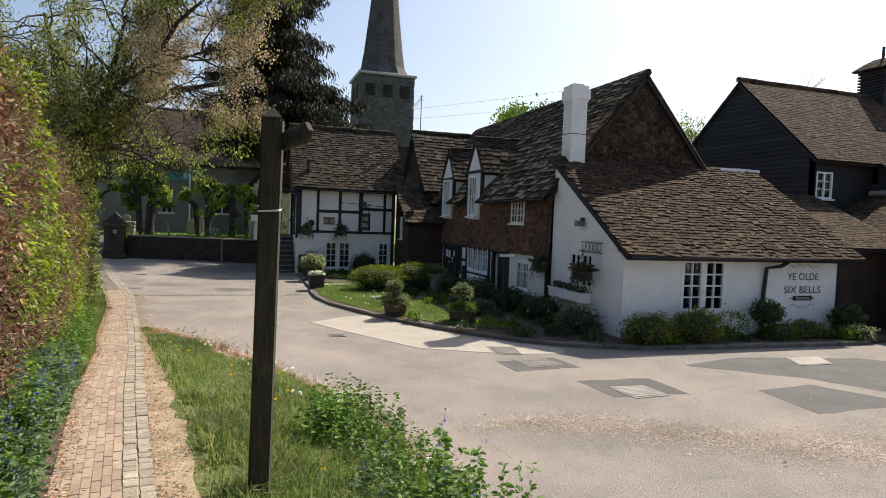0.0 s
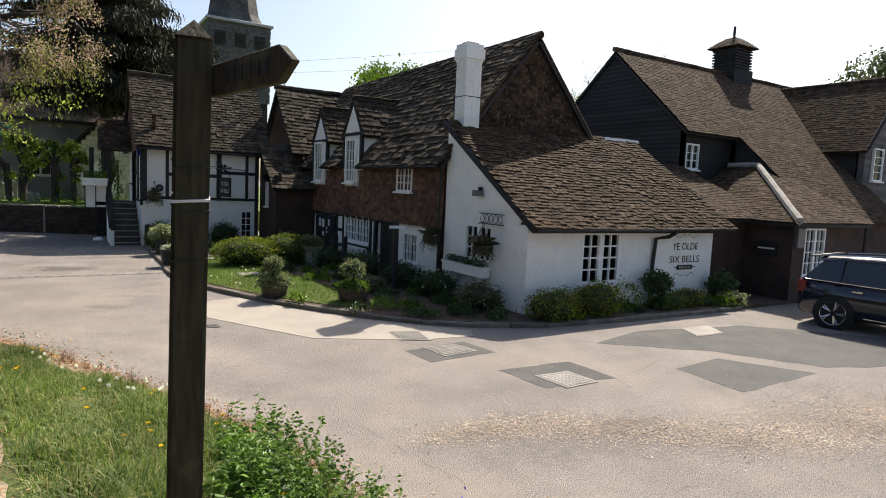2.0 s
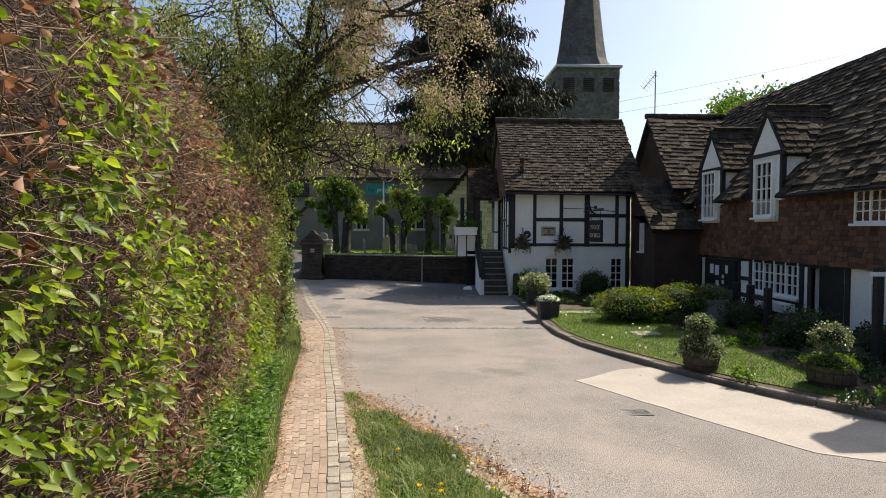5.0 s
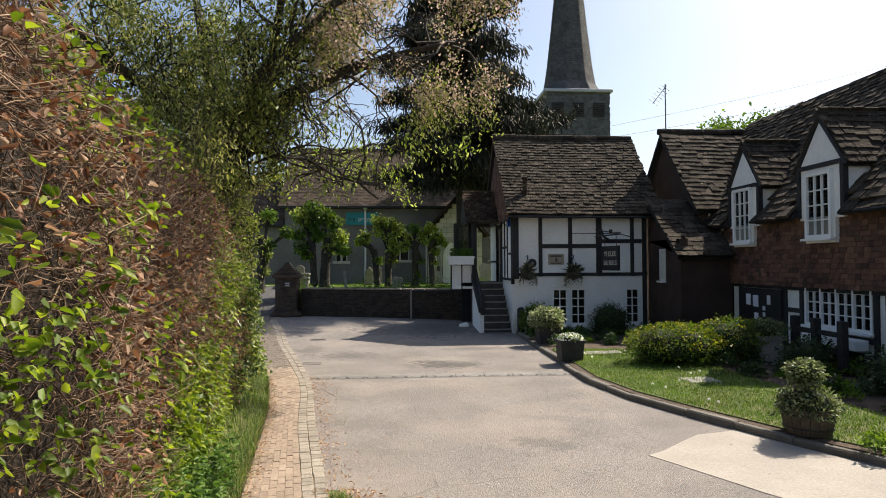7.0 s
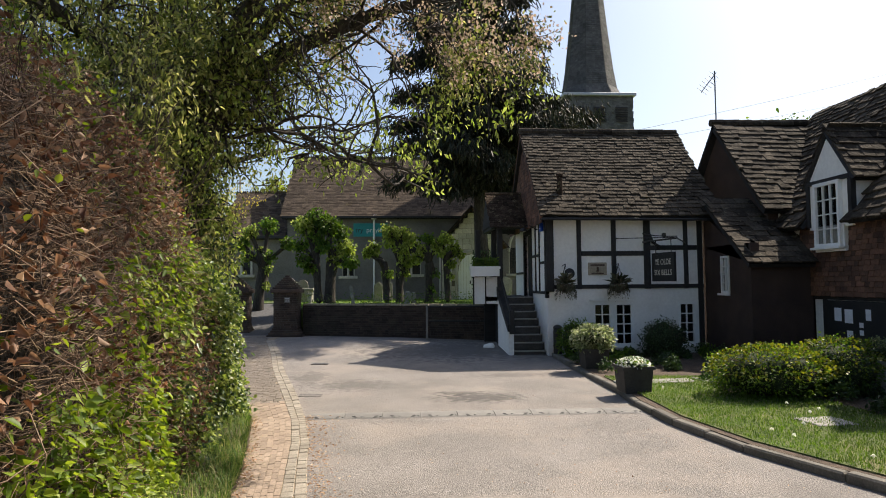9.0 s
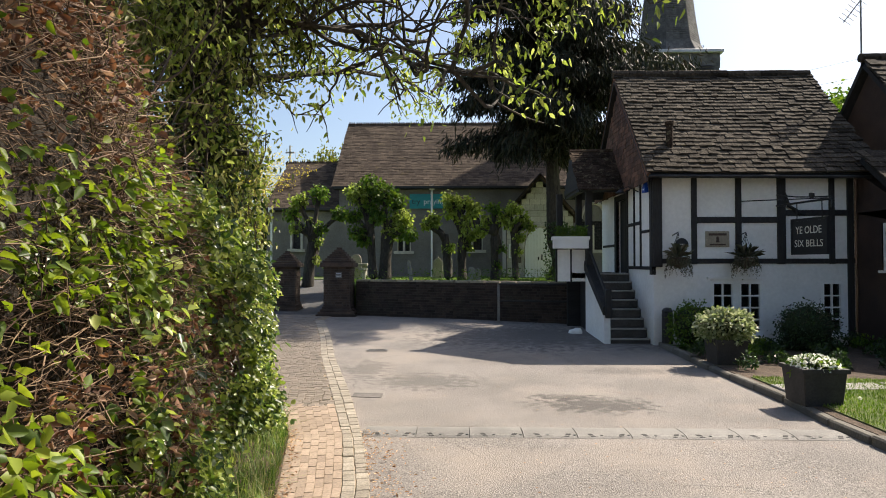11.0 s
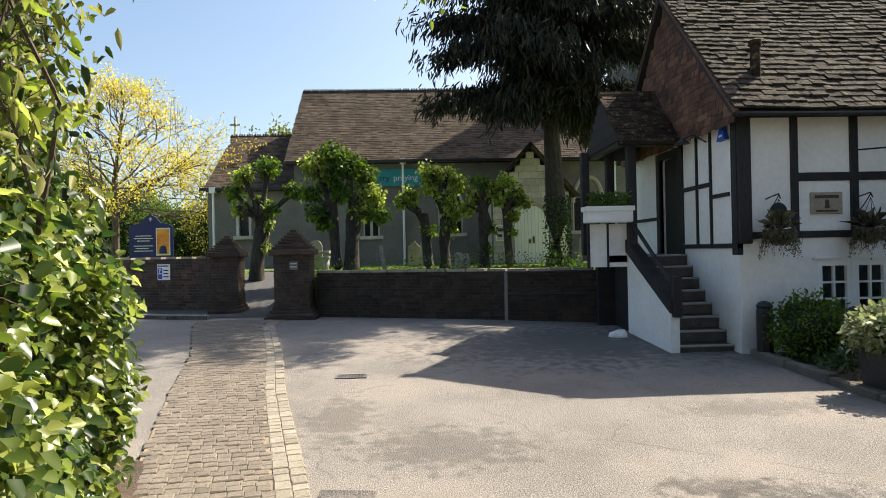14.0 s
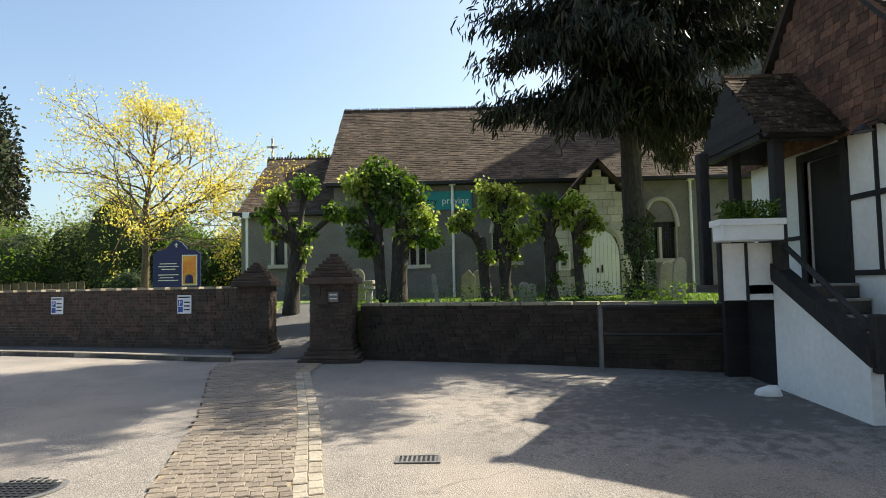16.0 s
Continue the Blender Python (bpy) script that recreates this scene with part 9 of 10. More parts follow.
trough = thing("flower_trough", "white trough under the wide window", "planter")
part("box", soft(boxes((7.75, 8.04, 19.0, 20.8, 0.42, 0.62)), 0.01), M_PAINT, trough)

# aerial, wires
aer = thing("tv_aerial", "thin television aerial on a mast above the roofs", "aerial")
part("mast", tube(bmesh.new(), [(8.2, 28.0, 4.7), (8.2, 28.0, 8.15)], 0.022, 6), M_COVER, aer)
part("boom", tube(bmesh.new(), [(7.7, 27.85, 7.45), (8.25, 28.0, 8.1)], 0.014, 5), M_COVER, aer)
for k in range(6):
    p = Vector((7.7, 27.85, 7.45)).lerp(Vector((8.25, 28.0, 8.1)), (k + 0.3) / 6)
    part("element", tube(bmesh.new(), [p - Vector((0.14, 0, -0.1)), p + Vector((0.14, 0, -0.1))], 0.008, 4), M_COVER, aer)
for k, (a, b) in enumerate((((9, 44, 9.8), (40, 30, 15.5)), ((9, 44, 9.2), (40, 30, 14.0))  )):
    wi = thing("overhead_wire", "thin overhead telephone wire", "wire")
    a, b = Vector(a), Vector(b)
    part("cable", tube(bmesh.new(), [a.lerp(b, t / 10) - Z * 0.5 * math.sin(math.pi * t / 10) for t in range(11)], 0.007, 4), M_COVER, wi)

fl = thing("floodlight", "small security floodlight on the outshot wall", "lamp")
part("body", boxes((7.9, 8.05, 13.1, 13.3, 2.42, 2.55)), M_COVER, fl)
part("bracket", boxes((8.0, 8.1, 13.18, 13.22, 2.5, 2.62)), M_IRON, fl)
iron = thing("iron_bracket", "ornamental wrought-iron bracket on the white outshot wall", "bracket")
for k in range(5):
    c = Vector((8.05, 13.0 - 0.16 * k, 1.95))
    part("scroll", tube(bmesh.new(), [c + Vector((-0.05, 0.07 * math.cos(t * 0.7), 0.09 * math.sin(t * 0.7))) for t in range(10)], 0.008, 4), M_IRON, iron)
part("rail", boxes((7.98, 8.02, 12.25, 13.1, 2.05, 2.07), (7.98, 8.02, 12.25, 13.1, 1.83, 1.85)), M_IRON, iron)
bs = thing("black_sign", "small black notice on the dark brick wall", "sign")
part("board", boxes((15.94, 15.99, 10.95, 11.5, 1.2, 1.55)), M_SIGNBLK, bs)
part("letter_bar", boxes((15.935, 15.941, 11.0, 11.45, 1.36, 1.4)), M_CREAM, bs)
mb = thing("meter_box", "grey meter box on the brick wall", "box")
part("casing", boxes((16.1, 16.42, 10.5, 10.57, 1.45, 1.95)), M_COVER, mb)

# churchyard
def gravestone(x, y, w, h, tilt, top, label="weathered upright stone grave marker in grass"):
    o = thing("gravestone", label, "gravestone", "gravestones by the church")
    prof = [(-w / 2, 0), (w / 2, 0), (w / 2, h * 0.8)]
    if top == "round":
        prof += [(w / 2 * math.cos(t * math.pi / 8), h * 0.8 + h * 0.2 * math.sin(t * math.pi / 8)) for t in range(1, 8)]
    else:
        prof += [(w * 0.3, h * 0.86), (0, h), (-w * 0.3, h * 0.86)]
    prof += [(-w / 2, h * 0.8)]
    bm = bmesh.new()
    prism(bm, [(px, 0, pz - 0.1) for px, pz in prof], (0, 0.1, 0))
    bm.transform(Matrix.Translation((x, y, YARD)) @ Matrix.Rotation(radians(tilt), 4, "Y"))
    part("slab", soft(bm, 0.012), M_GRAVESTONE, o)


for g in [(-3.1, 34.6, 0.12, 0.85, -8, "round"), (-1.0, 34.5, 0.24, 0.6, 2, "round"), (-0.75, 34.7, 0.2, 0.55, -3, "round"), (-2.3, 37.5, 0.4, 1.0, 3, "point"), (-5.6, 38, 0.45, 1.1, -2, "round"), (2.85, 34.8, 0.32, 1.15, 4, "round"),
          (4.0, 34.0, 0.35, 0.95, -7, "round"), (4.3, 35, 0.3, 0.9, 3, "round"), (5.3, 33.5, 0.45, 0.9, -6, "round"), (-6.3, 39, 0.5, 1.2, 0, "point"), (-1.9, 39, 0.4, 1.0, 0, "round"), (-13.5, 42, 0.8, 0.7, 0, "round"), (3.3, 37, 0.4, 1.1, 5, "round")]:
    gravestone(*g)
tt = thing("table_tomb", "low stone table tomb in the churchyard", "tomb")
part("top", soft(boxes((-6.2, -5.0, 36.9, 37.6, 1.62, 1.72)), 0.015), M_GRAVESTONE, tt)
for x in (-6.1, -5.2):
    part("leg", boxes((x, x + 0.12, 36.95, 37.5, YARD, 1.62)), M_GRAVESTONE, tt)
st2 = thing("stone_stump", "small stone pedestal in the churchyard", "pedestal")
part("shaft", lathe(bmesh.new(), [(0.12, 0), (0.09, 0.1), (0.08, 0.35), (0.15, 0.4), (0.15, 0.46)], (-4.75, 34.4, YARD), 10), M_GRAVESTONE, st2)

ban = thing("church_banner", "teal printed banner tied to the church wall", "banner")
BM_ = wall_frame((-3.75, CV - 0.08, 0), (1, 0), (0, -1))
part("cloth", tbox(BM_, (0, 1.75, -0.01, 0.01, 4.3, 4.98)), M_TEAL, ban)
lettering(ban, "try", BM_, 0.3, 4.52, 0.34, M_SIGNBLK, 0.014)
lettering(ban, "praying", BM_, 1.15, 4.52, 0.34, M_NOTICE, 0.014)
nb = thing("notice_case", "white-framed notice case beside the church door", "notice board")
part("case", boxes((0.72, 1.1, 39.5, 39.56, 1.95, 2.55)), M_PAINT, nb)
part("sheet", boxes((0.77, 1.05, 39.49, 39.5, 2.0, 2.5)), M_LINEN, nb)
part("letter_bar", boxes((0.8, 1.02, 39.484, 39.49, 2.3, 2.42), (0.8, 0.95, 39.484, 39.49, 2.1, 2.2)), M_BEAM, nb)

# parish board
pb = thing("parish_board", "navy church notice board with a shaped top and a bright poster", "notice board")
pv_ = 37.0
pts = [(-11.35, pv_, 1.6), (-9.98, pv_, 1.6), (-9.98, pv_, 2.6), (-10.1, pv_, 2.68), (-10.35, pv_, 2.72), (-10.5, pv_, 2.9), (-10.67, pv_, 3.0), (-10.84, pv_, 2.9), (-11.0, pv_, 2.72), (-11.25, pv_, 2.68), (-11.35, pv_, 2.6)]
part("board", prism(bmesh.new(), pts, (0, 0.06, 0)), M_NAVY, pb)
part("post", boxes((-11.3, -11.2, pv_ + 0.06, pv_ + 0.16, YARD, 1.8), (-10.13, -10.03, pv_ + 0.06, pv_ + 0.16, YARD, 1.8)), M_TIMBER, pb)
part("poster_frame", boxes((-10.5, -10.06, pv_ - 0.02, pv_, 1.68, 2.56)), M_CREAM, pb)
M_POSTER = mat("poster_orange", [(0.6, 0.08, 0.02), (0.75, 0.3, 0.03), (0.7, 0.5, 0.1)], 1.8, 0.5, 20, 0.1, 0.0)
part("poster", boxes((-10.47, -10.09, pv_ - 0.026, pv_ - 0.02, 1.72, 2.52)), M_POSTER, pb)
part("poster_shape", lathe(bmesh.new(), [(0.12, 0), (0.1, 0.2), (0.05, 0.25)], (-10.28, pv_ - 0.03, 1.74), 10), M_NAVY, pb)
for k, (x0, x1, z) in enumerate(((-11.15, -10.65, 2.3), (-11.2, -10.6, 2.22), (-11.1, -10.7, 2.14), (-11.2, -10.6, 1.98), (-11.15, -10.75, 1.9), (-11.2, -10.62, 1.82))):
    part("letter_bar", boxes((x0, x1, pv_ - 0.006, pv_, z, z + 0.025)), M_CREAM, pb)
part("emblem", boxes((-10.69, -10.65, pv_ - 0.006, pv_, 2.78, 2.9), (-10.72, -10.62, pv_ - 0.006, pv_, 2.84, 2.87)), M_CREAM, pb)


def parking_notice(x, y, z):
    o = thing("parking_notice", "white parking notice with blue panels on the wall", "sign", "parking notices")
    m = wall_frame((x, y, 0), (0.963, -0.268), (-0.268, -0.963))
    part("plate", tbox(m, (0, 0.36, -0.035, -0.02, z, z + 0.4)), M_NOTICE, o)
    part("blue_panel", tbox(m, (0.02, 0.14, -0.039, -0.034, z + 0.17, z + 0.3)), M_BLUE, o)
    part("blue_panel", tbox(m, (0.02, 0.14, -0.039, -0.034, z + 0.03, z + 0.15)), M_BLUE, o)
    lettering(o, "P", m, 0.08, z + 0.185, 0.14, M_NOTICE, 0.041)
    part("letter_bar", tbox(m, (0.02, 0.32, -0.039, -0.034, z + 0.34, z + 0.37)), M_BLACKINK, o)
    for k in range(3):
        part("letter_bar", tbox(m, (0.17, 0.32, -0.039, -0.034, z + 0.07 + k * 0.08, z + 0.10 + k * 0.08)), M_BLACKINK, o)


def on_wall(x):
    t = (x + 7.3) / (-24.0 + 7.3)
    return 32.55 + (37.2 - 32.55) * t


for x in (-8.75, -12.2):
    parking_notice(x, on_wall(x), 1.05)
pn = thing("number_plate", "small pale plate on the gate pier", "sign")
part("plate", boxes((-4.98, -4.8, 30.745, 30.755, 1.3, 1.48)), M_COVER, pn)
part("letter_bar", boxes((-4.96, -4.82, 30.738, 30.745, 1.42, 1.44), (-4.96, -4.82, 30.738, 30.745, 1.35, 1.37)), M_NOTICE, pn)

# far left: fence and cottage roof
fe = thing("paling_fence", "old wooden paling fence beyond the churchyard", "fence")
for i in range(28):
    x = -33 + i * 0.42
    part("pale", boxes((x, x + 0.34, 50, 50.04, YARD, YARD + 0.9 + 0.05 * math.sin(i))), M_TUBW, fe)
hs_ = thing("far_house", "small red-tiled house at the edge of the churchyard", "house")
part("walls", boxes((-36, -29.2, 45, 50, YARD - 1, 3.0)), M_WHITE, hs_)
part("roof", pris([(-28.9, 44.6, 2.9), (-28.9, 50.4, 2.9), (-28.9, 47.5, 5.2)], (-8, 0, 0)), M_HUNG, hs_)


# -- parked car --
def parked_car():
    o = thing("parked_car", "dark blue compact crossover parked on the forecourt", "car")
    M_CARP = mat("car_paint", [(0.004, 0.006, 0.016), (0.006, 0.009, 0.022)], 2, 0.12, 40, 0.05, 0.0, spec=0.9)
    M_CARG = mat("car_glass", [(0.012, 0.013, 0.014), (0.02, 0.021, 0.022)], 2, 0.04, 40, 0.05, 0.0, spec=0.9)
    M_TYRE = mat("tyre", [(0.008, 0.008, 0.008), (0.015, 0.015, 0.015)], 4, 0.8, 40, 0.2, 0.2)
    M_CHROME = mat("chrome", [(0.5, 0.5, 0.5), (0.6, 0.6, 0.6)], 4, 0.15, 40, 0.05, 0.0, metal=1.0)
    M_RED = mat("tail_lamp", [(0.12, 0.006, 0.006), (0.18, 0.01, 0.01)], 4, 0.2, 40, 0.05, 0.0)
    m = CAR
    sec = [(-2.05, .35, .72, .62), (-2.03, .3, .95, .74), (-1.9, .26, 1.02, .82), (-1.2, .24, 1.0, .88), (-.4, .24, .97, .89), (.5, .24, .95, .89), (.95, .24, .93, .87), (1.6, .26, .86, .82), (1.95, .3, .72, .7), (2.05, .35, .6, .58)]
    bm = bmesh.new()
    rings = []
    for x, z0, z1, w in sec:
        prof = [(-w * 0.92, z0), (-w, z0 + 0.12), (-w * 1.0, (z0 + z1) / 2 + 0.08), (-w * 0.93, z1 - 0.03), (-w * 0.8, z1 + 0.01), (0, z1 + 0.03), (w * 0.8, z1 + 0.01), (w * 0.93, z1 - 0.03), (w, (z0 + z1) / 2 + 0.08), (w, z0 + 0.12), (w * 0.92, z0)]
        rings.append([bm.verts.new((x, y, z)) for y, z in prof])
    for a, b in zip(rings, rings[1:]):
        for k in range(10):
            bm.faces.new((a[k], a[k + 1], b[k + 1], b[k]))
        bm.faces.new((a[10], a[0], b[0], b[10]))
    bm.faces.new(rings[0])
    bm.faces.new(rings[-1][::-1])
    bmesh.ops.recalc_face_normals(bm, faces=bm.faces[:])
    bm.transform(m)
    part("body", bm, M_CARP, o, smooth=True)
    cab = [(-1.97, .98, .78, .99, .70), (-1.62, .98, .82, 1.48, .62), (-1.2, .97, .84, 1.53, .62), (-.2, .96, .85, 1.55, .62), (.35, .95, .84, 1.50, .60), (1.05, .93, .8, .96, .7)]
    bt, rt = bmesh.new(), []
    ring = [[m @ Vector((x, sd * (wb if i == 0 else wt), zb if i == 0 else zt - 0.07)) for sd, i in ((-1, 0), (-1, 1), (1, 1), (1, 0))] for x, zb, wb, zt, wt in cab]
    for i, (a, b) in enumerate(zip(ring, ring[1:])):
        for k in range(3):
            n = (b[k] - a[k]).cross(a[k + 1] - a[k]).normalized()
            if k == 1 and 0 < i < 4:
                continue
            part("rear_window" if i == 0 and k == 1 else "windscreen" if k == 1 else "side_window", pris([a[k], a[k + 1], b[k + 1], b[k]], n * -0.008), M_CARG, o, "dark tinted glass")
    top = [c for c in cab if c[3] > 1.2]
    for x, zb, wb, zt, wt in top:
        rt.append([bt.verts.new((x - (0.08 if x < -1.5 else 0), y, z)) for y, z in ((-wt - 0.03, zt - 0.09), (-wt * 0.96, zt - 0.02), (0, zt + 0.01), (wt * 0.96, zt - 0.02), (wt + 0.03, zt - 0.09))])
    for a, b in zip(rt, rt[1:]):
        for k in range(4):
            bt.faces.new((a[k], a[k + 1], b[k + 1], b[k]))
    bmesh.ops.recalc_face_normals(bt, faces=bt.faces[:])
    bt.transform(m)
    part("roof", bt, M_CARP, o, smooth=True)
    part("spoiler", pris([m @ Vector(p) for p in ((-1.95, -.6, 1.44), (-1.62, -.6, 1.50), (-1.62, .6, 1.50), (-1.95, .6, 1.44))], (0, 0, 0.035)), M_COVER, o)
    for s in (-1, 1):
        for x, w_ in ((-1.3, .07), (-.25, .09)):
            part("pillar", pris([m @ Vector(p) for p in ((x - w_, s * .862, .96), (x + w_, s * .862, .96), (x + w_, s * .655, 1.48), (x - w_, s * .655, 1.48))], m.to_3x3() @ Vector((0, s * 0.012, 0))), M_CARP, o)
        part("roof_rail", tube(bmesh.new(), [m @ Vector(p) for p in ((-1.55, s * .6, 1.51), (-.6, s * .62, 1.58), (.3, s * .6, 1.52))], 0.018, 6), M_CHROME, o)
        part("belt_trim", tube(bmesh.new(), [m @ Vector(p) for p in ((-1.9, s * .84, .99), (-.4, s * .885, .965), (1.0, s * .86, .93))], 0.012, 5), M_CHROME, o)
        part("sill_trim", tube(bmesh.new(), [m @ Vector(p) for p in ((-.75, s * .895, .32), (.75, s * .895, .3))], 0.016, 5), M_CHROME, o)
        part("wing_mirror", soft(bmesh_box(m, (.55, .75, s * .98 - .1, s * .98 + .1, .92, 1.06)), 0.03), M_CARP, o)
        for x in (-.9, .05):
            part("door_handle", bmesh_box(m, (x - .09, x + .09, s * .895 - .015, s * .895 + .015, .82, .85)), M_CHROME, o)
        part("head_lamp", pris([m @ Vector(p) for p in ((1.45, s * .84, .68), (1.75, s * .80, .60), (1.78, s * .76, .74), (1.4, s * .82, .86))], m.to_3x3() @ Vector((0, s * 0.02, 0))), M_CHROME, o)
        part("tail_lamp", bmesh_box(m, (-2.04, -1.88, s * .72 - .09, s * .72 + .09, .7, .95)), M_RED, o)
        for x in (-1.3, 1.29):
            wh = new("wheel")
            wh.parent = o
            c = m @ Vector((x, s * .80, .335)) 
            ax = m.to_3x3() @ Vector((0, s, 0))
            rot = Matrix.Translation(c) @ ax.to_track_quat("Z", "Y").to_matrix().to_4x4()
            t = lathe(bmesh.new(), [(.24, -.1), (.32, -.1), (.335, -.07), (.335, .07), (.32, .1), (.24, .1)], (0, 0, 0), 28)
            t.transform(rot)
            part("tyre", t, M_TYRE, wh)
            r_ = lathe(bmesh.new(), [(.235, .085), (.245, .105), (.22, .09), (.2, .06), (.05, .055), (.05, .09), (.02, .095)], (0, 0, 0), 28)
            for k in range(5):
                a = k * 2 * math.pi / 5
                for d in (-.12, .12):
                    tube(r_, [(.05 * math.cos(a), .05 * math.sin(a), .085), (.225 * math.cos(a + d), .225 * math.sin(a + d), .095)], .02, 5)
            r_.transform(rot)
            part("rim", r_, M_CHROME, wh, "five-spoke alloy wheel")
            ar = lathe(bmesh.new(), [(.36, -.14), (.38, -.14), (.38, .09), (.36, .09)], (0, 0, 0), 24)
            ar.transform(rot)
            part("wheel_arch", ar, M_TYRE, o)


def bmesh_box(m, r):
    return tbox(m, r)


CAR = pose(14.89, 7.3, 0.0, 0, 0, -81)
parked_car()

# ---- grass, weeds, flowers, litter ----
def verge_z(x, y):
    l, r = np.interp(y, [p[0] for p in PATH_R], [p[1] for p in PATH_R]), np.interp(y, [p[0] for p in VERGE_R], [p[1] for p in VERGE_R])
    k = np.clip((x - l) / np.maximum(r - l, 0.05), 0, 1)
    return np.array([lie(a, b) + 0.012 + verge_hump(c, a, b) for a, b, c in zip(x, y, k)]), k


def blades(name, x, y, z, h, material, parent=None, lean=0.35, width=0.004):
    """Grass: each blade a bent strip that narrows to its tip."""
    n = len(x)
    a = RNG.uniform(0, 2 * math.pi, n)
    d = np.stack([np.cos(a), np.sin(a), 0 * a], 1)
    s = np.stack([-np.sin(a), np.cos(a), 0 * a], 1)
    p = np.stack([x, y, z - 0.01], 1)
    l = RNG.uniform(0.1, 1.0, n)[:, None] * lean
    H = h[:, None]
    m = p + d * H * l * 0.35 + np.array([0, 0, 1]) * H * 0.6
    t = p + d * H * l * 1.2 + np.array([0, 0, 1]) * H * (1 - 0.25 * l)
    w = width * RNG.uniform(0.7, 1.4, (n, 1))
    v = np.stack([p - s * w, p + s * w, m + s * w * 0.7, m - s * w * 0.7, t], 1).reshape(-1, 3)
    i = np.arange(n)[:, None] * 5
    f = np.concatenate([np.concatenate([i, i + 1, i + 2], 1), np.concatenate([i, i + 2, i + 3], 1), np.concatenate([i + 3, i + 2, i + 4], 1)])
    return raw_mesh(name, v, f, material, parent, kind="stuff")


def on_verge(n, y0, y1, k0=0.05, k1=0.97, bias=1.0):
    y = y0 + (y1 - y0) * RNG.random(n) ** bias
    l, r = np.interp(y, [p[0] for p in PATH_R], [p[1] for p in PATH_R]), np.interp(y, [p[0] for p in VERGE_R], [p[1] for p in VERGE_R])
    x = l + (r - l) * RNG.uniform(k0, k1, n)
    z, k = verge_z(x, y)
    return x, y, z, k


g = thing("verge_grass", "rough spring grass on the verge", "grass", kind="stuff")
x, y, z, k = on_verge(80000, 2.2, 13.2, 0.12, 0.97)
near_path = (x - np.interp(y, [p[0] for p in PATH_R], [p[1] for p in PATH_R])) < 0.36
keep = ~near_path | (RNG.random(len(x)) < 0.3)
x, y, z, k = x[keep], y[keep], z[keep], k[keep]
den = np.array([noise.noise((a * 1.4, b * 1.4, 5)) for a, b in zip(x, y)])
h = (0.025 + 0.085 * RNG.random(len(x)) ** 1.4) * (1 + 1.2 * den) * np.interp(y, [5, 9, 12], [1.7, 1.2, 0.8])
blades("grass_blades", x, y, z, np.maximum(h, 0.012), L_GRASS, g, 1.3, 0.004)
x, y, z, k = on_verge(7000, 2.5, 7.0, 0.25, 0.97)
blades("grass_blades", x, y, z, 0.08 + 0.12 * RNG.random(len(x)), L_GRASS, g, 1.2, 0.0035)

lg = thing("lawn_grass", "short bright lawn grass in front of the pub", "grass", kind="stuff")
n = 60000
x, y = RNG.uniform(2.6, 5.7, n), RNG.uniform(13.1, 22.3, n)
keep = np.array([inside((a, b), lawn_pts) for a, b in zip(x, y)])
x, y = x[keep], y[keep]
blades("grass_blades", x, y, np.full(len(x), 0.105), 0.025 + 0.035 * RNG.random(len(x)), L_LAWN, lg, 0.7, 0.004)

cg = thing("churchyard_grass", "grass and weeds along the top of the churchyard wall", "grass", kind="stuff")
n = 26000
x, y = RNG.uniform(-5.5, 6, n), RNG.uniform(31.2, 40, n)
keep = y > 31.6 - (x + 4.5) * 0.36
x, y = x[keep], y[keep]
blades("grass_blades", x, y, np.full(len(x), YARD), 0.03 + 0.045 * RNG.random(len(x)), L_LAWN, cg, 0.6, 0.006)
n = 1300
x = RNG.uniform(-5.0, 5.0, n)
x = np.where(RNG.random(n) < 0.7, RNG.choice([-5.2, -2.2, -0.9, 0.3, 1.6, 2.4], n) + RNG.normal(size=n) * 0.35, x)
y = 33.2 + RNG.random(n) * 1.5
p = np.stack([x, y, YARD + RNG.random(n) ** 1.4 * 0.45], 1)
leaves("weeds", p, RNG.normal(size=(n, 3)) + np.array([0, 0, 0.6]), RNG.uniform(0.05, 0.1, n), L_GREEN, cg, 0.5)

# tussocks between path and hedge
tg = thing("hedge_foot_grass", "long grass tussocks at the foot of the hedge", "grass", kind="stuff")
n = 26000
y = 6.0 + 14.6 * RNG.random(n)
l = np.interp(y, [p[0] for p in PATH_L], [p[1] for p in PATH_L])
hf = hedge_front(y)
k = RNG.random(n) ** 1.3
x = l - 0.02 - (l - hf) * k
zz = np.array([lie(a, b) for a, b in zip(x, y)]) + 0.02 + 0.1 * np.sin(np.pi * np.clip(k * 0.4, 0, 1))
dens = np.array([noise.noise((a * 1.2, b * 0.9, 2)) for a, b in zip(x, y)]) + np.interp(y, [6, 12, 20], [-0.3, 0.1, 0.4])
keep = RNG.random(n) < np.clip(0.5 + dens, 0.05, 1)
blades("grass_blades", x[keep], y[keep], zz[keep], (0.05 + 0.2 * RNG.random(keep.sum()) ** 1.6) * np.interp(y[keep], [6, 20], [0.8, 1.1]), L_GRASS, tg, 1.3, 0.0034)


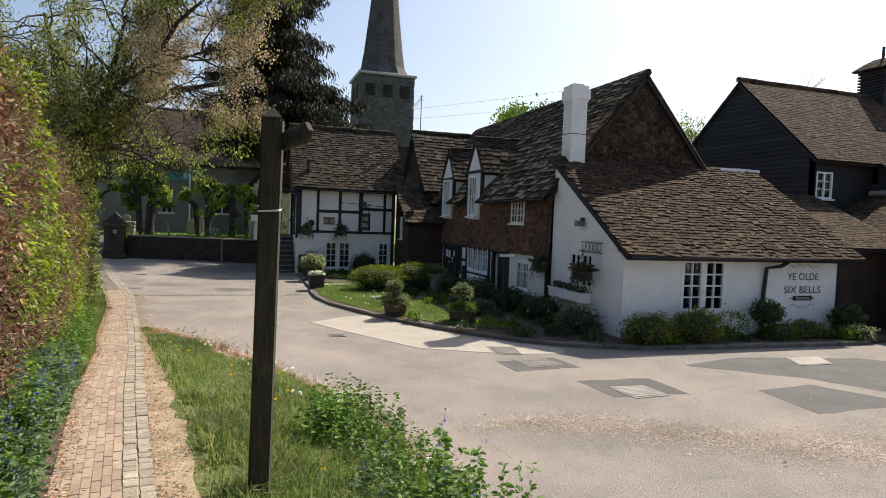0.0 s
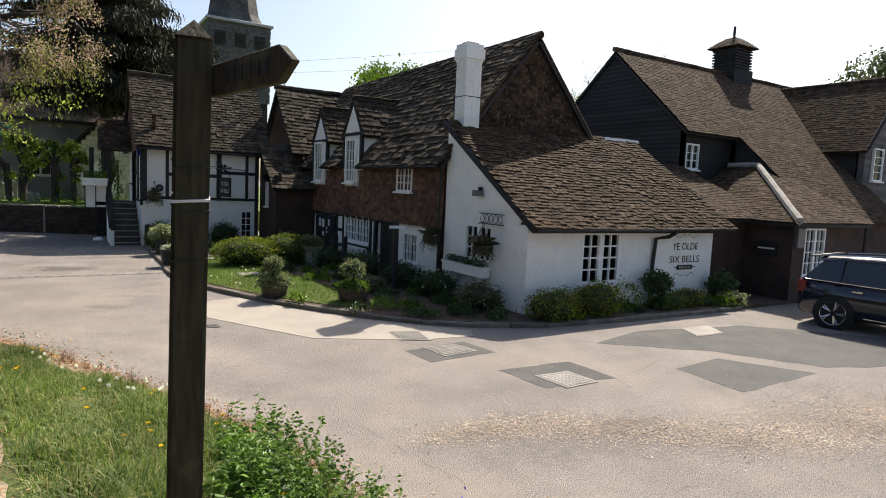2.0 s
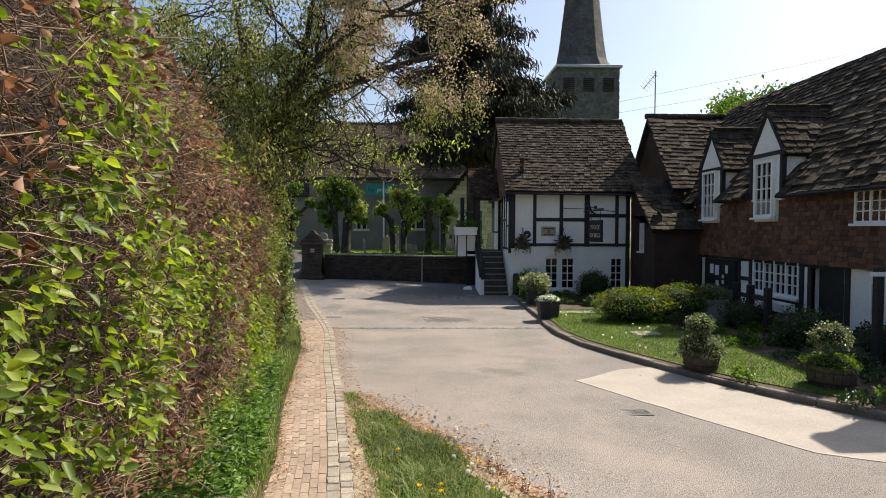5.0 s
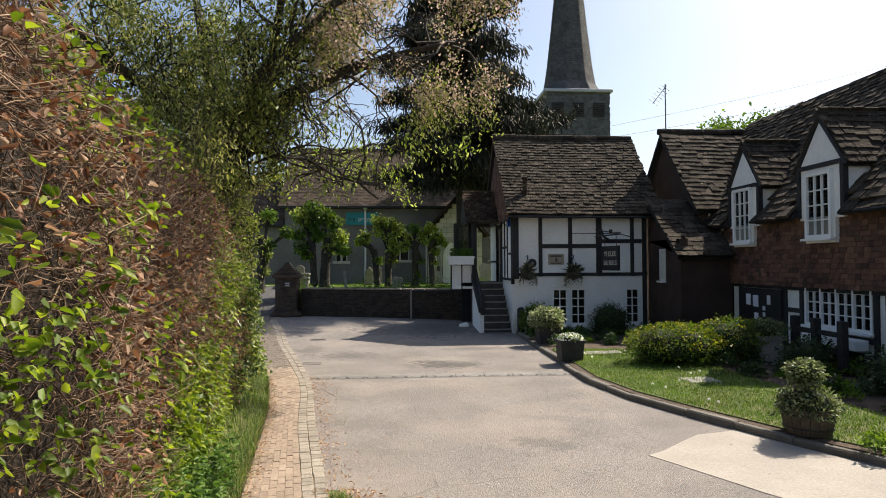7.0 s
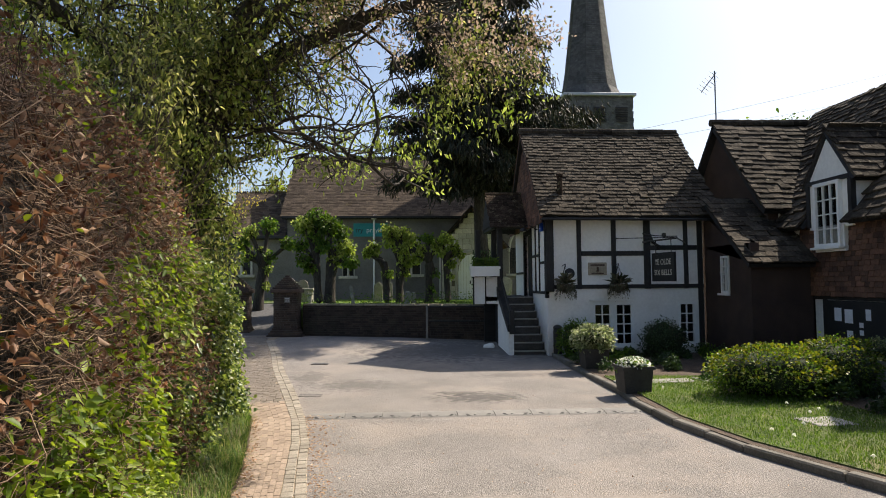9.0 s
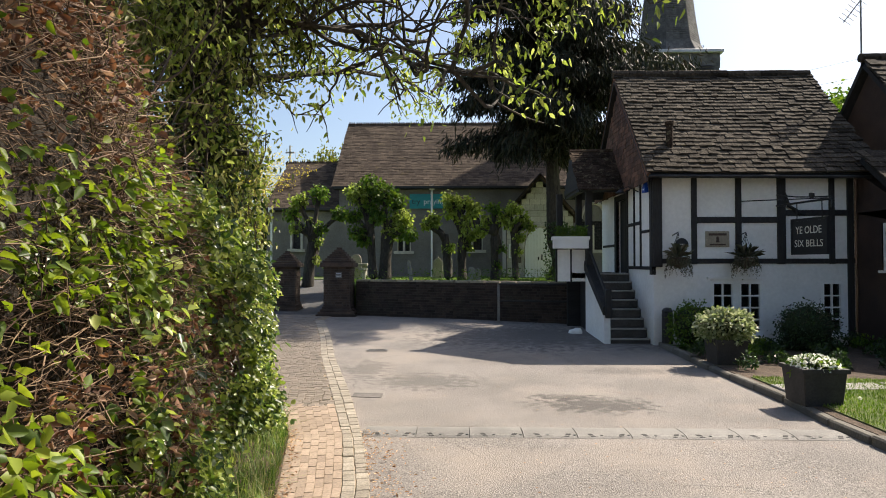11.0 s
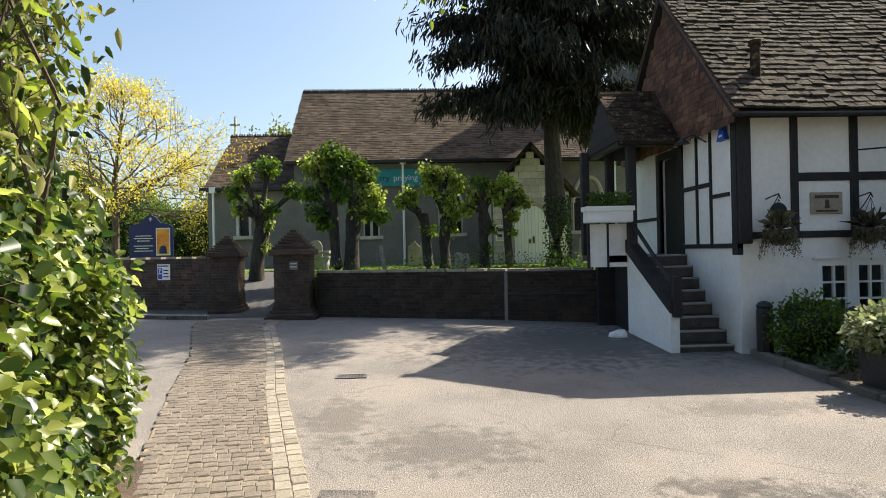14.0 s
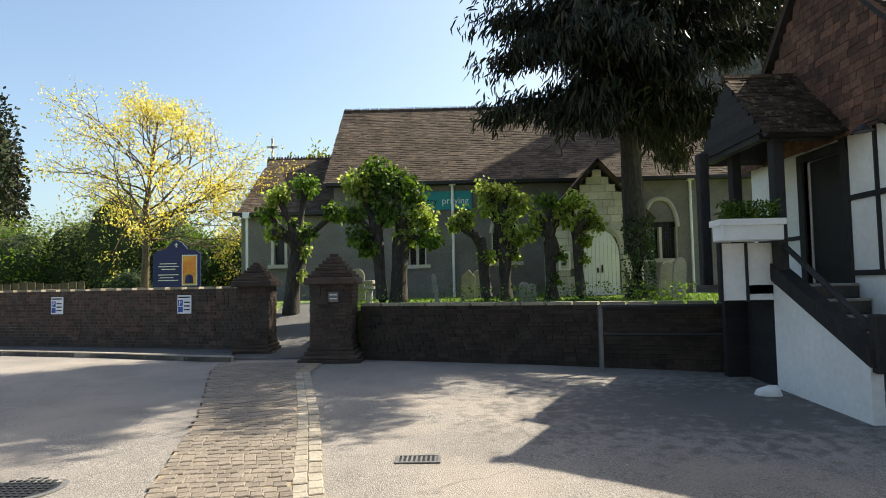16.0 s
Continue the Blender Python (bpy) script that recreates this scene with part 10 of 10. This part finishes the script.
def weeds(name, label, n_plants, place, leaf, hgt, size, per=26, flower=None, category="plants"):
    """Leafy weeds: upright stems with leaves up them, some with a flower head."""
    o = thing(name, label, category, kind="stuff")
    x, y, z = place(n_plants)
    H = hgt * RNG.uniform(0.5, 1.15, n_plants)
    a = RNG.uniform(0, 2 * math.pi, n_plants)
    p = np.stack([x, y, z - 0.01], 1)
    q = p + np.stack([0.15 * np.cos(a) * H, 0.15 * np.sin(a) * H, H], 1)
    sticks("stems", p, q, np.full(n_plants, 0.0028), leaf, o)
    k = np.repeat(np.arange(n_plants), per)
    t = RNG.random(len(k)) ** 0.8
    at = p[k] * (1 - t[:, None]) + q[k] * t[:, None]
    b = RNG.uniform(0, 2 * math.pi, len(k))
    way = np.stack([np.cos(b), np.sin(b), RNG.uniform(-0.1, 0.7, len(k))], 1)
    leaves("leaves", at, way, RNG.uniform(size * 0.6, size * 1.2, len(k)) * (1.15 - 0.55 * t), leaf, o, 0.42, 0.3, 0.25)
    if flower:
        fm, share, per_f, fs = flower
        sel = np.where(RNG.random(n_plants) < share)[0]
        kk = np.repeat(sel, per_f)
        tt = RNG.uniform(0.7, 1.06, len(kk))[:, None]
        at = p[kk] * (1 - tt) + q[kk] * tt + RNG.normal(size=(len(kk), 3)) * 0.012
        leaves("blooms", at, RNG.normal(size=(len(kk), 3)) + np.array([0, 0, -0.2]), RNG.uniform(fs * 0.7, fs * 1.2, len(kk)), fm, o, 0.7)
    return o


def hedge_foot(y0, y1, k0, k1):
    def f(n):
        y = RNG.uniform(y0, y1, n)
        l = np.interp(y, [p[0] for p in PATH_L], [p[1] for p in PATH_L])
        x = l - 0.02 - (l - hedge_front(y) + 0.02) * RNG.uniform(k0, k1, n)
        return x, y, np.array([lie(a, b) + 0.05 for a, b in zip(x, y)])
    return f


def verge_place(y0, y1, k0, k1):
    def f(n):
        x, y, z, k = on_verge(n, y0, y1, k0, k1)
        return x, y, z
    return f


L_WEED = leaf_mat("weed_leaf", [(0.05, 0.1, 0.022), (0.1, 0.18, 0.035), (0.16, 0.25, 0.06)], 0.55, 0.3)
L_BLUEG = leaf_mat("bluish_weed_leaf", [(0.05, 0.09, 0.04), (0.1, 0.16, 0.07), (0.15, 0.22, 0.1)], 0.55, 0.3)
weeds("hedge_foot_weeds", "leafy green weeds at the foot of the hedge", 700, hedge_foot(2.0, 13.5, 0.1, 1.0), L_WEED, 0.42, 0.085, 30)
weeds("bluebells", "bluebells and alkanet at the foot of the hedge", 420, hedge_foot(2.0, 8.5, 0.0, 1.0), L_BLUEG, 0.45, 0.08, 24, (L_BLUE, 0.35, 12, 0.018), "flowers")
weeds("goldgreen_weeds", "bright yellow-green weeds by the hedge", 260, hedge_foot(9.0, 18.5, 0.55, 1.05), L_LIME, 0.5, 0.08, 26)
weeds("verge_nettles", "tall leafy weeds on the verge by the road", 170, verge_place(4.4, 6.6, 0.6, 1.0), L_WEED, 0.5, 0.07, 26, (L_WHITE, 0.04, 10, 0.02))
weeds("verge_alkanet", "blue-flowered alkanet on the verge by the road", 110, verge_place(2.2, 5.2, 0.5, 1.02), L_BLUEG, 0.38, 0.065, 24, (L_BLUE, 0.3, 12, 0.016), "flowers")


def clump_place(spots):
    """Plants in clumps: rows of x, y, spread."""
    def f(n):
        k = RNG.integers(0, len(spots), n)
        c = np.array(spots)[k]
        x, y = c[:, 0] + RNG.normal(size=n) * c[:, 2], c[:, 1] + RNG.normal(size=n) * c[:, 2]
        return x, y, np.array([lie(a, b) for a, b in zip(x, y)]) + 0.02
    return f


weeds("tall_alkanet", "tall leafy alkanet with blue flowers at the verge's road edge", 46, clump_place([(2.15, 3.75, 0.12), (1.95, 4.1, 0.14), (1.75, 4.35, 0.14), (2.3, 3.5, 0.12)]), L_WEED, 0.85, 0.1, 36, (L_BLUE, 0.4, 16, 0.018), "flowers")
weeds("nettle_clump", "clump of tall leafy weeds at the verge's road edge", 60, clump_place([(1.6, 6.8, 0.16), (1.75, 7.1, 0.14), (1.45, 6.4, 0.18), (1.3, 6.0, 0.16)]), L_WEED, 0.5, 0.085, 34, (L_WHITE, 0.05, 10, 0.02))
weeds("sorrel_stalks", "dry reddish stalks at the road edge", 150, verge_place(5.0, 10.5, 0.93, 1.05), L_BROWN, 0.22, 0.03, 8)


def dandelions():
    clock = thing("dandelion_clocks", "white dandelion seed heads on the verge", "flowers", kind="stuff")
    x, y, z, k = on_verge(70, 4.5, 11.5, 0.55, 0.99)
    H = RNG.uniform(0.12, 0.26, len(x))
    p = np.stack([x, y, z], 1)
    q = p + np.stack([RNG.normal(size=len(x)) * 0.02, RNG.normal(size=len(x)) * 0.02, H], 1)
    sticks("stems", p, q, np.full(len(x), 0.002), L_GRASS, clock)
    kk = np.repeat(np.arange(len(x)), 90)
    d = unit(RNG.normal(size=(len(kk), 3)))
    leaves("seed_heads", q[kk], d, np.full(len(kk), 0.021), L_WHITE, clock, 0.25, 0.1, 0.0)
    fl = thing("dandelion_flowers", "yellow dandelions in the verge grass", "flowers", kind="stuff")
    x, y, z, k = on_verge(34, 4.2, 11.5, 0.3, 0.98)
    q = np.stack([x, y, z + RNG.uniform(0.05, 0.12, len(x))], 1)
    sticks("stems", np.stack([x, y, z], 1), q, np.full(len(x), 0.002), L_GRASS, fl)
    kk = np.repeat(np.arange(len(x)), 40)
    a = RNG.uniform(0, 2 * math.pi, len(kk))
    leaves("petals", q[kk], np.stack([np.cos(a), np.sin(a), RNG.uniform(0.1, 0.9, len(kk))], 1), np.full(len(kk), 0.022), L_DANDY, fl, 0.35, 0.1, 0.0)
    lw = thing("lawn_flowers", "white and yellow flowers scattered on the pub lawn", "flowers", kind="stuff")
    n = 26
    x, y = RNG.uniform(2.9, 5.2, n), RNG.uniform(13.6, 21.8, n)
    keep = np.array([inside((a, b), lawn_pts) for a, b in zip(x, y)])
    q = np.stack([x[keep], y[keep], np.full(keep.sum(), 0.19)], 1)
    kk = np.repeat(np.arange(len(q)), 24)
    leaves("petals", q[kk], unit(RNG.normal(size=(len(kk), 3))), np.full(len(kk), 0.026), L_WHITE, lw, 0.4)
    sticks("stems", q - np.array([0, 0, 0.09]), q, np.full(len(q), 0.002), L_GRASS, lw)


dandelions()


L_HUSK = leaf_mat("pale_husk", [(0.25, 0.19, 0.14), (0.38, 0.3, 0.23), (0.5, 0.42, 0.34)], 0.8, 0.1)


def litter():
    o = thing("leaf_litter", "dry leaves, twigs and grit scattered on path and verge edges", "litter", kind="stuff")
    n = 7600
    y = RNG.uniform(3, 13.4, n)
    edge = np.interp(y, [p[0] for p in VERGE_R], [p[1] for p in VERGE_R])
    x = edge + 0.06 + RNG.normal(size=n) * np.where(RNG.random(n) < 0.6, 0.12, 0.32)
    z = np.array([lie(a, b) for a, b in zip(x, y)]) + np.where(x > edge + 0.12, 0.008, 0.03)
    leaves("dry_leaves", np.stack([x, y, z], 1), np.stack([RNG.normal(size=n), RNG.normal(size=n), 0.25 * RNG.random(n)], 1), RNG.uniform(0.015, 0.045, n), L_DRY, o, 0.5, flat=True)
    n = 4200
    y = RNG.uniform(2.5, 19.5, n)
    l, r = np.interp(y, [p[0] for p in PATH_L], [p[1] for p in PATH_L]), np.interp(y, [p[0] for p in PATH_R], [p[1] for p in PATH_R])
    x = np.where(RNG.random(n) < 0.45, l + np.abs(RNG.normal(size=n)) * 0.07, r + np.abs(RNG.normal(size=n)) * 0.16)
    z = np.array([lie(a, b) for a, b in zip(x, y)]) + 0.045
    leaves("dry_leaves", np.stack([x, y, z], 1), np.stack([RNG.normal(size=n), RNG.normal(size=n), 0.2 * RNG.random(n)], 1), RNG.uniform(0.012, 0.04, n), L_DRY, o, 0.5, flat=True)
    # drift of husks across the road
    n = 14000
    t = RNG.random(n) ** 0.8
    x = 3.4 + 6.6 * t + RNG.normal(size=n) * 0.3
    y = 7.3 - 2.6 * t + 0.25 * np.sin(t * 9) + RNG.normal(size=n) * (0.12 + 0.4 * t)
    z = np.array([lie(a, b) for a, b in zip(x, y)]) + 0.008
    leaves("husks", np.stack([x, y, z], 1), np.stack([RNG.normal(size=n), RNG.normal(size=n), 0.03 * RNG.random(n)], 1), RNG.uniform(0.012, 0.03, n), L_HUSK, o, 0.7, 0.04, 0.0, flat=True)
    # grit all over the road
    n = 5000
    x, y = RNG.uniform(-2, 9, n), RNG.uniform(4, 26, n)
    keep = np.array([b > np.interp(a, [-1.3, -0.4, 0.8, 1.8, 2.3], [13.5, 11.7, 9.4, 8.0, 5.0]) and not inside((a, b), outer) for a, b in zip(x, y)])
    x, y = x[keep], y[keep]
    z = np.array([lie(a, b) for a, b in zip(x, y)]) + 0.004
    leaves("grit", np.stack([x, y, z], 1), np.stack([RNG.normal(size=len(x)), RNG.normal(size=len(x)), 0.2 * RNG.random(len(x))], 1), RNG.uniform(0.008, 0.022, len(x)), L_DRY, o, 0.7, 0.1, 0.0, flat=True)


litter()


def bed_plants():
    """Low dark planting that fills the beds along the pub's walls."""
    o = thing("bed_plants", "low dark leafy planting in the beds along the pub", "plants", kind="stuff")
    rnd = random.Random(8)
    spots = []
    while len(spots) < 200:
        x, y = rnd.uniform(2.9, 14.0), rnd.uniform(10.7, 25.6)
        if inside((x, y), outer) and not inside((x, y), lawn_pts) and (x < 7.95 or y < 11.5):
            spots.append((x, y, rnd.uniform(0.1, 0.3), rnd.uniform(0.1, 0.34)))
    dark, mid = [], []
    for i, (x, y, r, h) in enumerate(spots):
        n = int(900 * r)
        a, k = RNG.uniform(0, 2 * math.pi, n), np.sqrt(RNG.random(n))
        p = np.stack([x + r * k * np.cos(a), y + r * k * np.sin(a), 0.09 + h * (1 - 0.7 * k ** 2) * RNG.uniform(0.3, 1, n)], 1)
        (mid if i % 4 == 0 else dark).append(p)
    for name, ps, lf in (("dark_leaves", dark, L_DARK), ("green_leaves", mid, L_GREEN)):
        p = np.concatenate(ps)
        leaves(name, p, RNG.normal(size=(len(p), 3)) + np.array([-0.1, -0.1, 0.8]), RNG.uniform(0.04, 0.1, len(p)), lf, o, 0.4)


bed_plants()

# ---- pieces of the paving ----
def edge_x(line, y):
    return float(np.interp(y, [p[0] for p in line], [p[1] for p in line]))


def slope_axes(x, y, dy):
    """Along the path, across it and up, where it lies."""
    a = Vector((edge_x(PATH_I, y), y, lie(edge_x(PATH_I, y), y)))
    b = Vector((edge_x(PATH_I, y + dy), y + dy, lie(edge_x(PATH_I, y + dy), y + dy)))
    ya = (b - a).normalized()
    xa = Vector((1, 0, (lie(x + 0.1, y) - lie(x - 0.1, y)) / 0.2)).normalized()
    za = xa.cross(ya).normalized()
    xa = ya.cross(za)
    return xa, ya, za


def brick_path():
    rnd = random.Random(2)
    meshes = [piece_mesh("paving_brick", M_PAVER, 0.01, 200 + k, 0.03) for k in range(6)]
    ms = []
    cols = 7
    for c in range(cols):
        y = 1.6 + (0.1 if c % 2 else 0) + rnd.uniform(0, 0.03)
        while y < 20.55:
            ln = 0.203
            x0, x1 = edge_x(PATH_L, y), edge_x(PATH_I, y)
            w = (x1 - x0) / cols
            x = x0 + w * (c + 0.5)
            xa, ya, za = slope_axes(x, y, 0.2)
            o = Vector((x, y, lie(x, y) + 0.008 + rnd.uniform(-0.0025, 0.0025)))
            ms.append((frame_matrix(o, xa, ya, za, w - 0.004, ln - 0.004, 0.02), rnd.randrange(6)))
            y += ln
    lay("paving_brick", M_PAVER_J, path_base, (-0.6, 7.5, 0.5), 300, meshes)(ms)


def sett_edge():
    rnd = random.Random(3)
    meshes = [piece_mesh("granite_sett", M_SETT, 0.05, 300 + k, 0.12) for k in range(6)]
    ms = []
    for c in range(2):
        y = 1.6 + c * 0.06
        while y < 29.5:
            ln = rnd.uniform(0.1, 0.19)
            x0, x1 = edge_x(PATH_I, y), edge_x(PATH_R, y)
            w = (x1 - x0) / 2
            x = x0 + w * (c + 0.5)
            xa, ya, za = slope_axes(x, y, 0.2)
            o = Vector((x, y, lie(x, y) + 0.006 + rnd.uniform(-0.004, 0.006)))
            ms.append((frame_matrix(o, xa, ya, za, w - rnd.uniform(0.004, 0.01), ln - 0.007, 0.025), rnd.randrange(6)))
            y += ln
    lay("granite_sett", M_SETT_J, path_base, (-1.2, 11, 0.4), 300, meshes)(ms)


def cobbles():
    rnd = random.Random(4)
    meshes = [piece_mesh("cobble", M_COBBLE, 0.06, 400 + k, 0.14) for k in range(6)]
    ms = []
    y = 20.57
    while y < 30.6:
        x0, x1 = edge_x(COB_L, y), edge_x(PATH_I, y)
        smooth_ = y > 26.0
        n = max(4, round((x1 - x0) / (0.11 if not smooth_ else 0.19)))
        w = (x1 - x0) / n
        dy = 0.105 if not smooth_ else 0.095
        shift = rnd.uniform(-0.4, 0.4)
        for i in range(n):
            yy = y + rnd.uniform(-0.012, 0.012)
            x = edge_x(COB_L, yy) + (edge_x(PATH_I, yy) - edge_x(COB_L, yy)) * min(max((i + 0.5 + shift) / n, 0.3 / n), 1 - 0.3 / n)
            xa, ya, za = slope_axes(x, yy, 0.2)
            up = 0.004 + (rnd.uniform(-0.003, 0.004) if not smooth_ else rnd.uniform(-0.002, 0.003))
            o = Vector((x, yy, lie(x, yy) + up))
            ms.append((frame_matrix(o, xa, ya, za, w * rnd.uniform(0.9, 0.97), dy * rnd.uniform(0.88, 0.95), 0.027 if not smooth_ else 0.024), rnd.randrange(6)))
        y += dy
    lay("cobble", M_COBBLE_J, cob_base, (-3.2, 21.0, 0), 300, meshes)(ms)


brick_path()
sett_edge()
cobbles()
# boards of the barn, hall and porch as pieces
for i in range(34):
    z = 2.2 + i * 0.145
    half_l = 24.0 if z < 4.75 else 24.0 + (z - 4.75) * (26.15 - 24.0) / (7.05 - 4.75)
    half_r = 30.6 - (z - 2.15) * (30.6 - 26.15) / (7.05 - 2.15)
    if half_r - half_l < 0.1:
        break
    segs = [(half_l, half_r)]
    if 3.4 < z + 0.1 and z < 4.7:
        segs = [(half_l, 24.48), (25.22, half_r)]
    for a, b in segs:
        if b - a > 0.05:
            part("weatherboard", pris([(a, 12.7, z), (a, 12.675, z), (a, 12.695, z + 0.15), (a, 12.7, z + 0.15)], (b - a, 0, 0)), M_BOARDGREY, barn)
for i in range(36):
    z = 2.4 + i * 0.145
    y0 = 14.5 if z < 4.65 else 14.5 + (z - 4.65) * 2.87 / 2.6
    y1 = 20.4 if z < 4.65 else 20.4 - (z - 4.65) * 3.03 / 2.6
    if y1 - y0 < 0.1:
        break
    part("weatherboard", pris([(16.4, y0, z), (16.375, y0, z), (16.395, y0, z + 0.15), (16.4, y0, z + 0.15)], (0, y1 - y0, 0)), M_BOARD, hall)
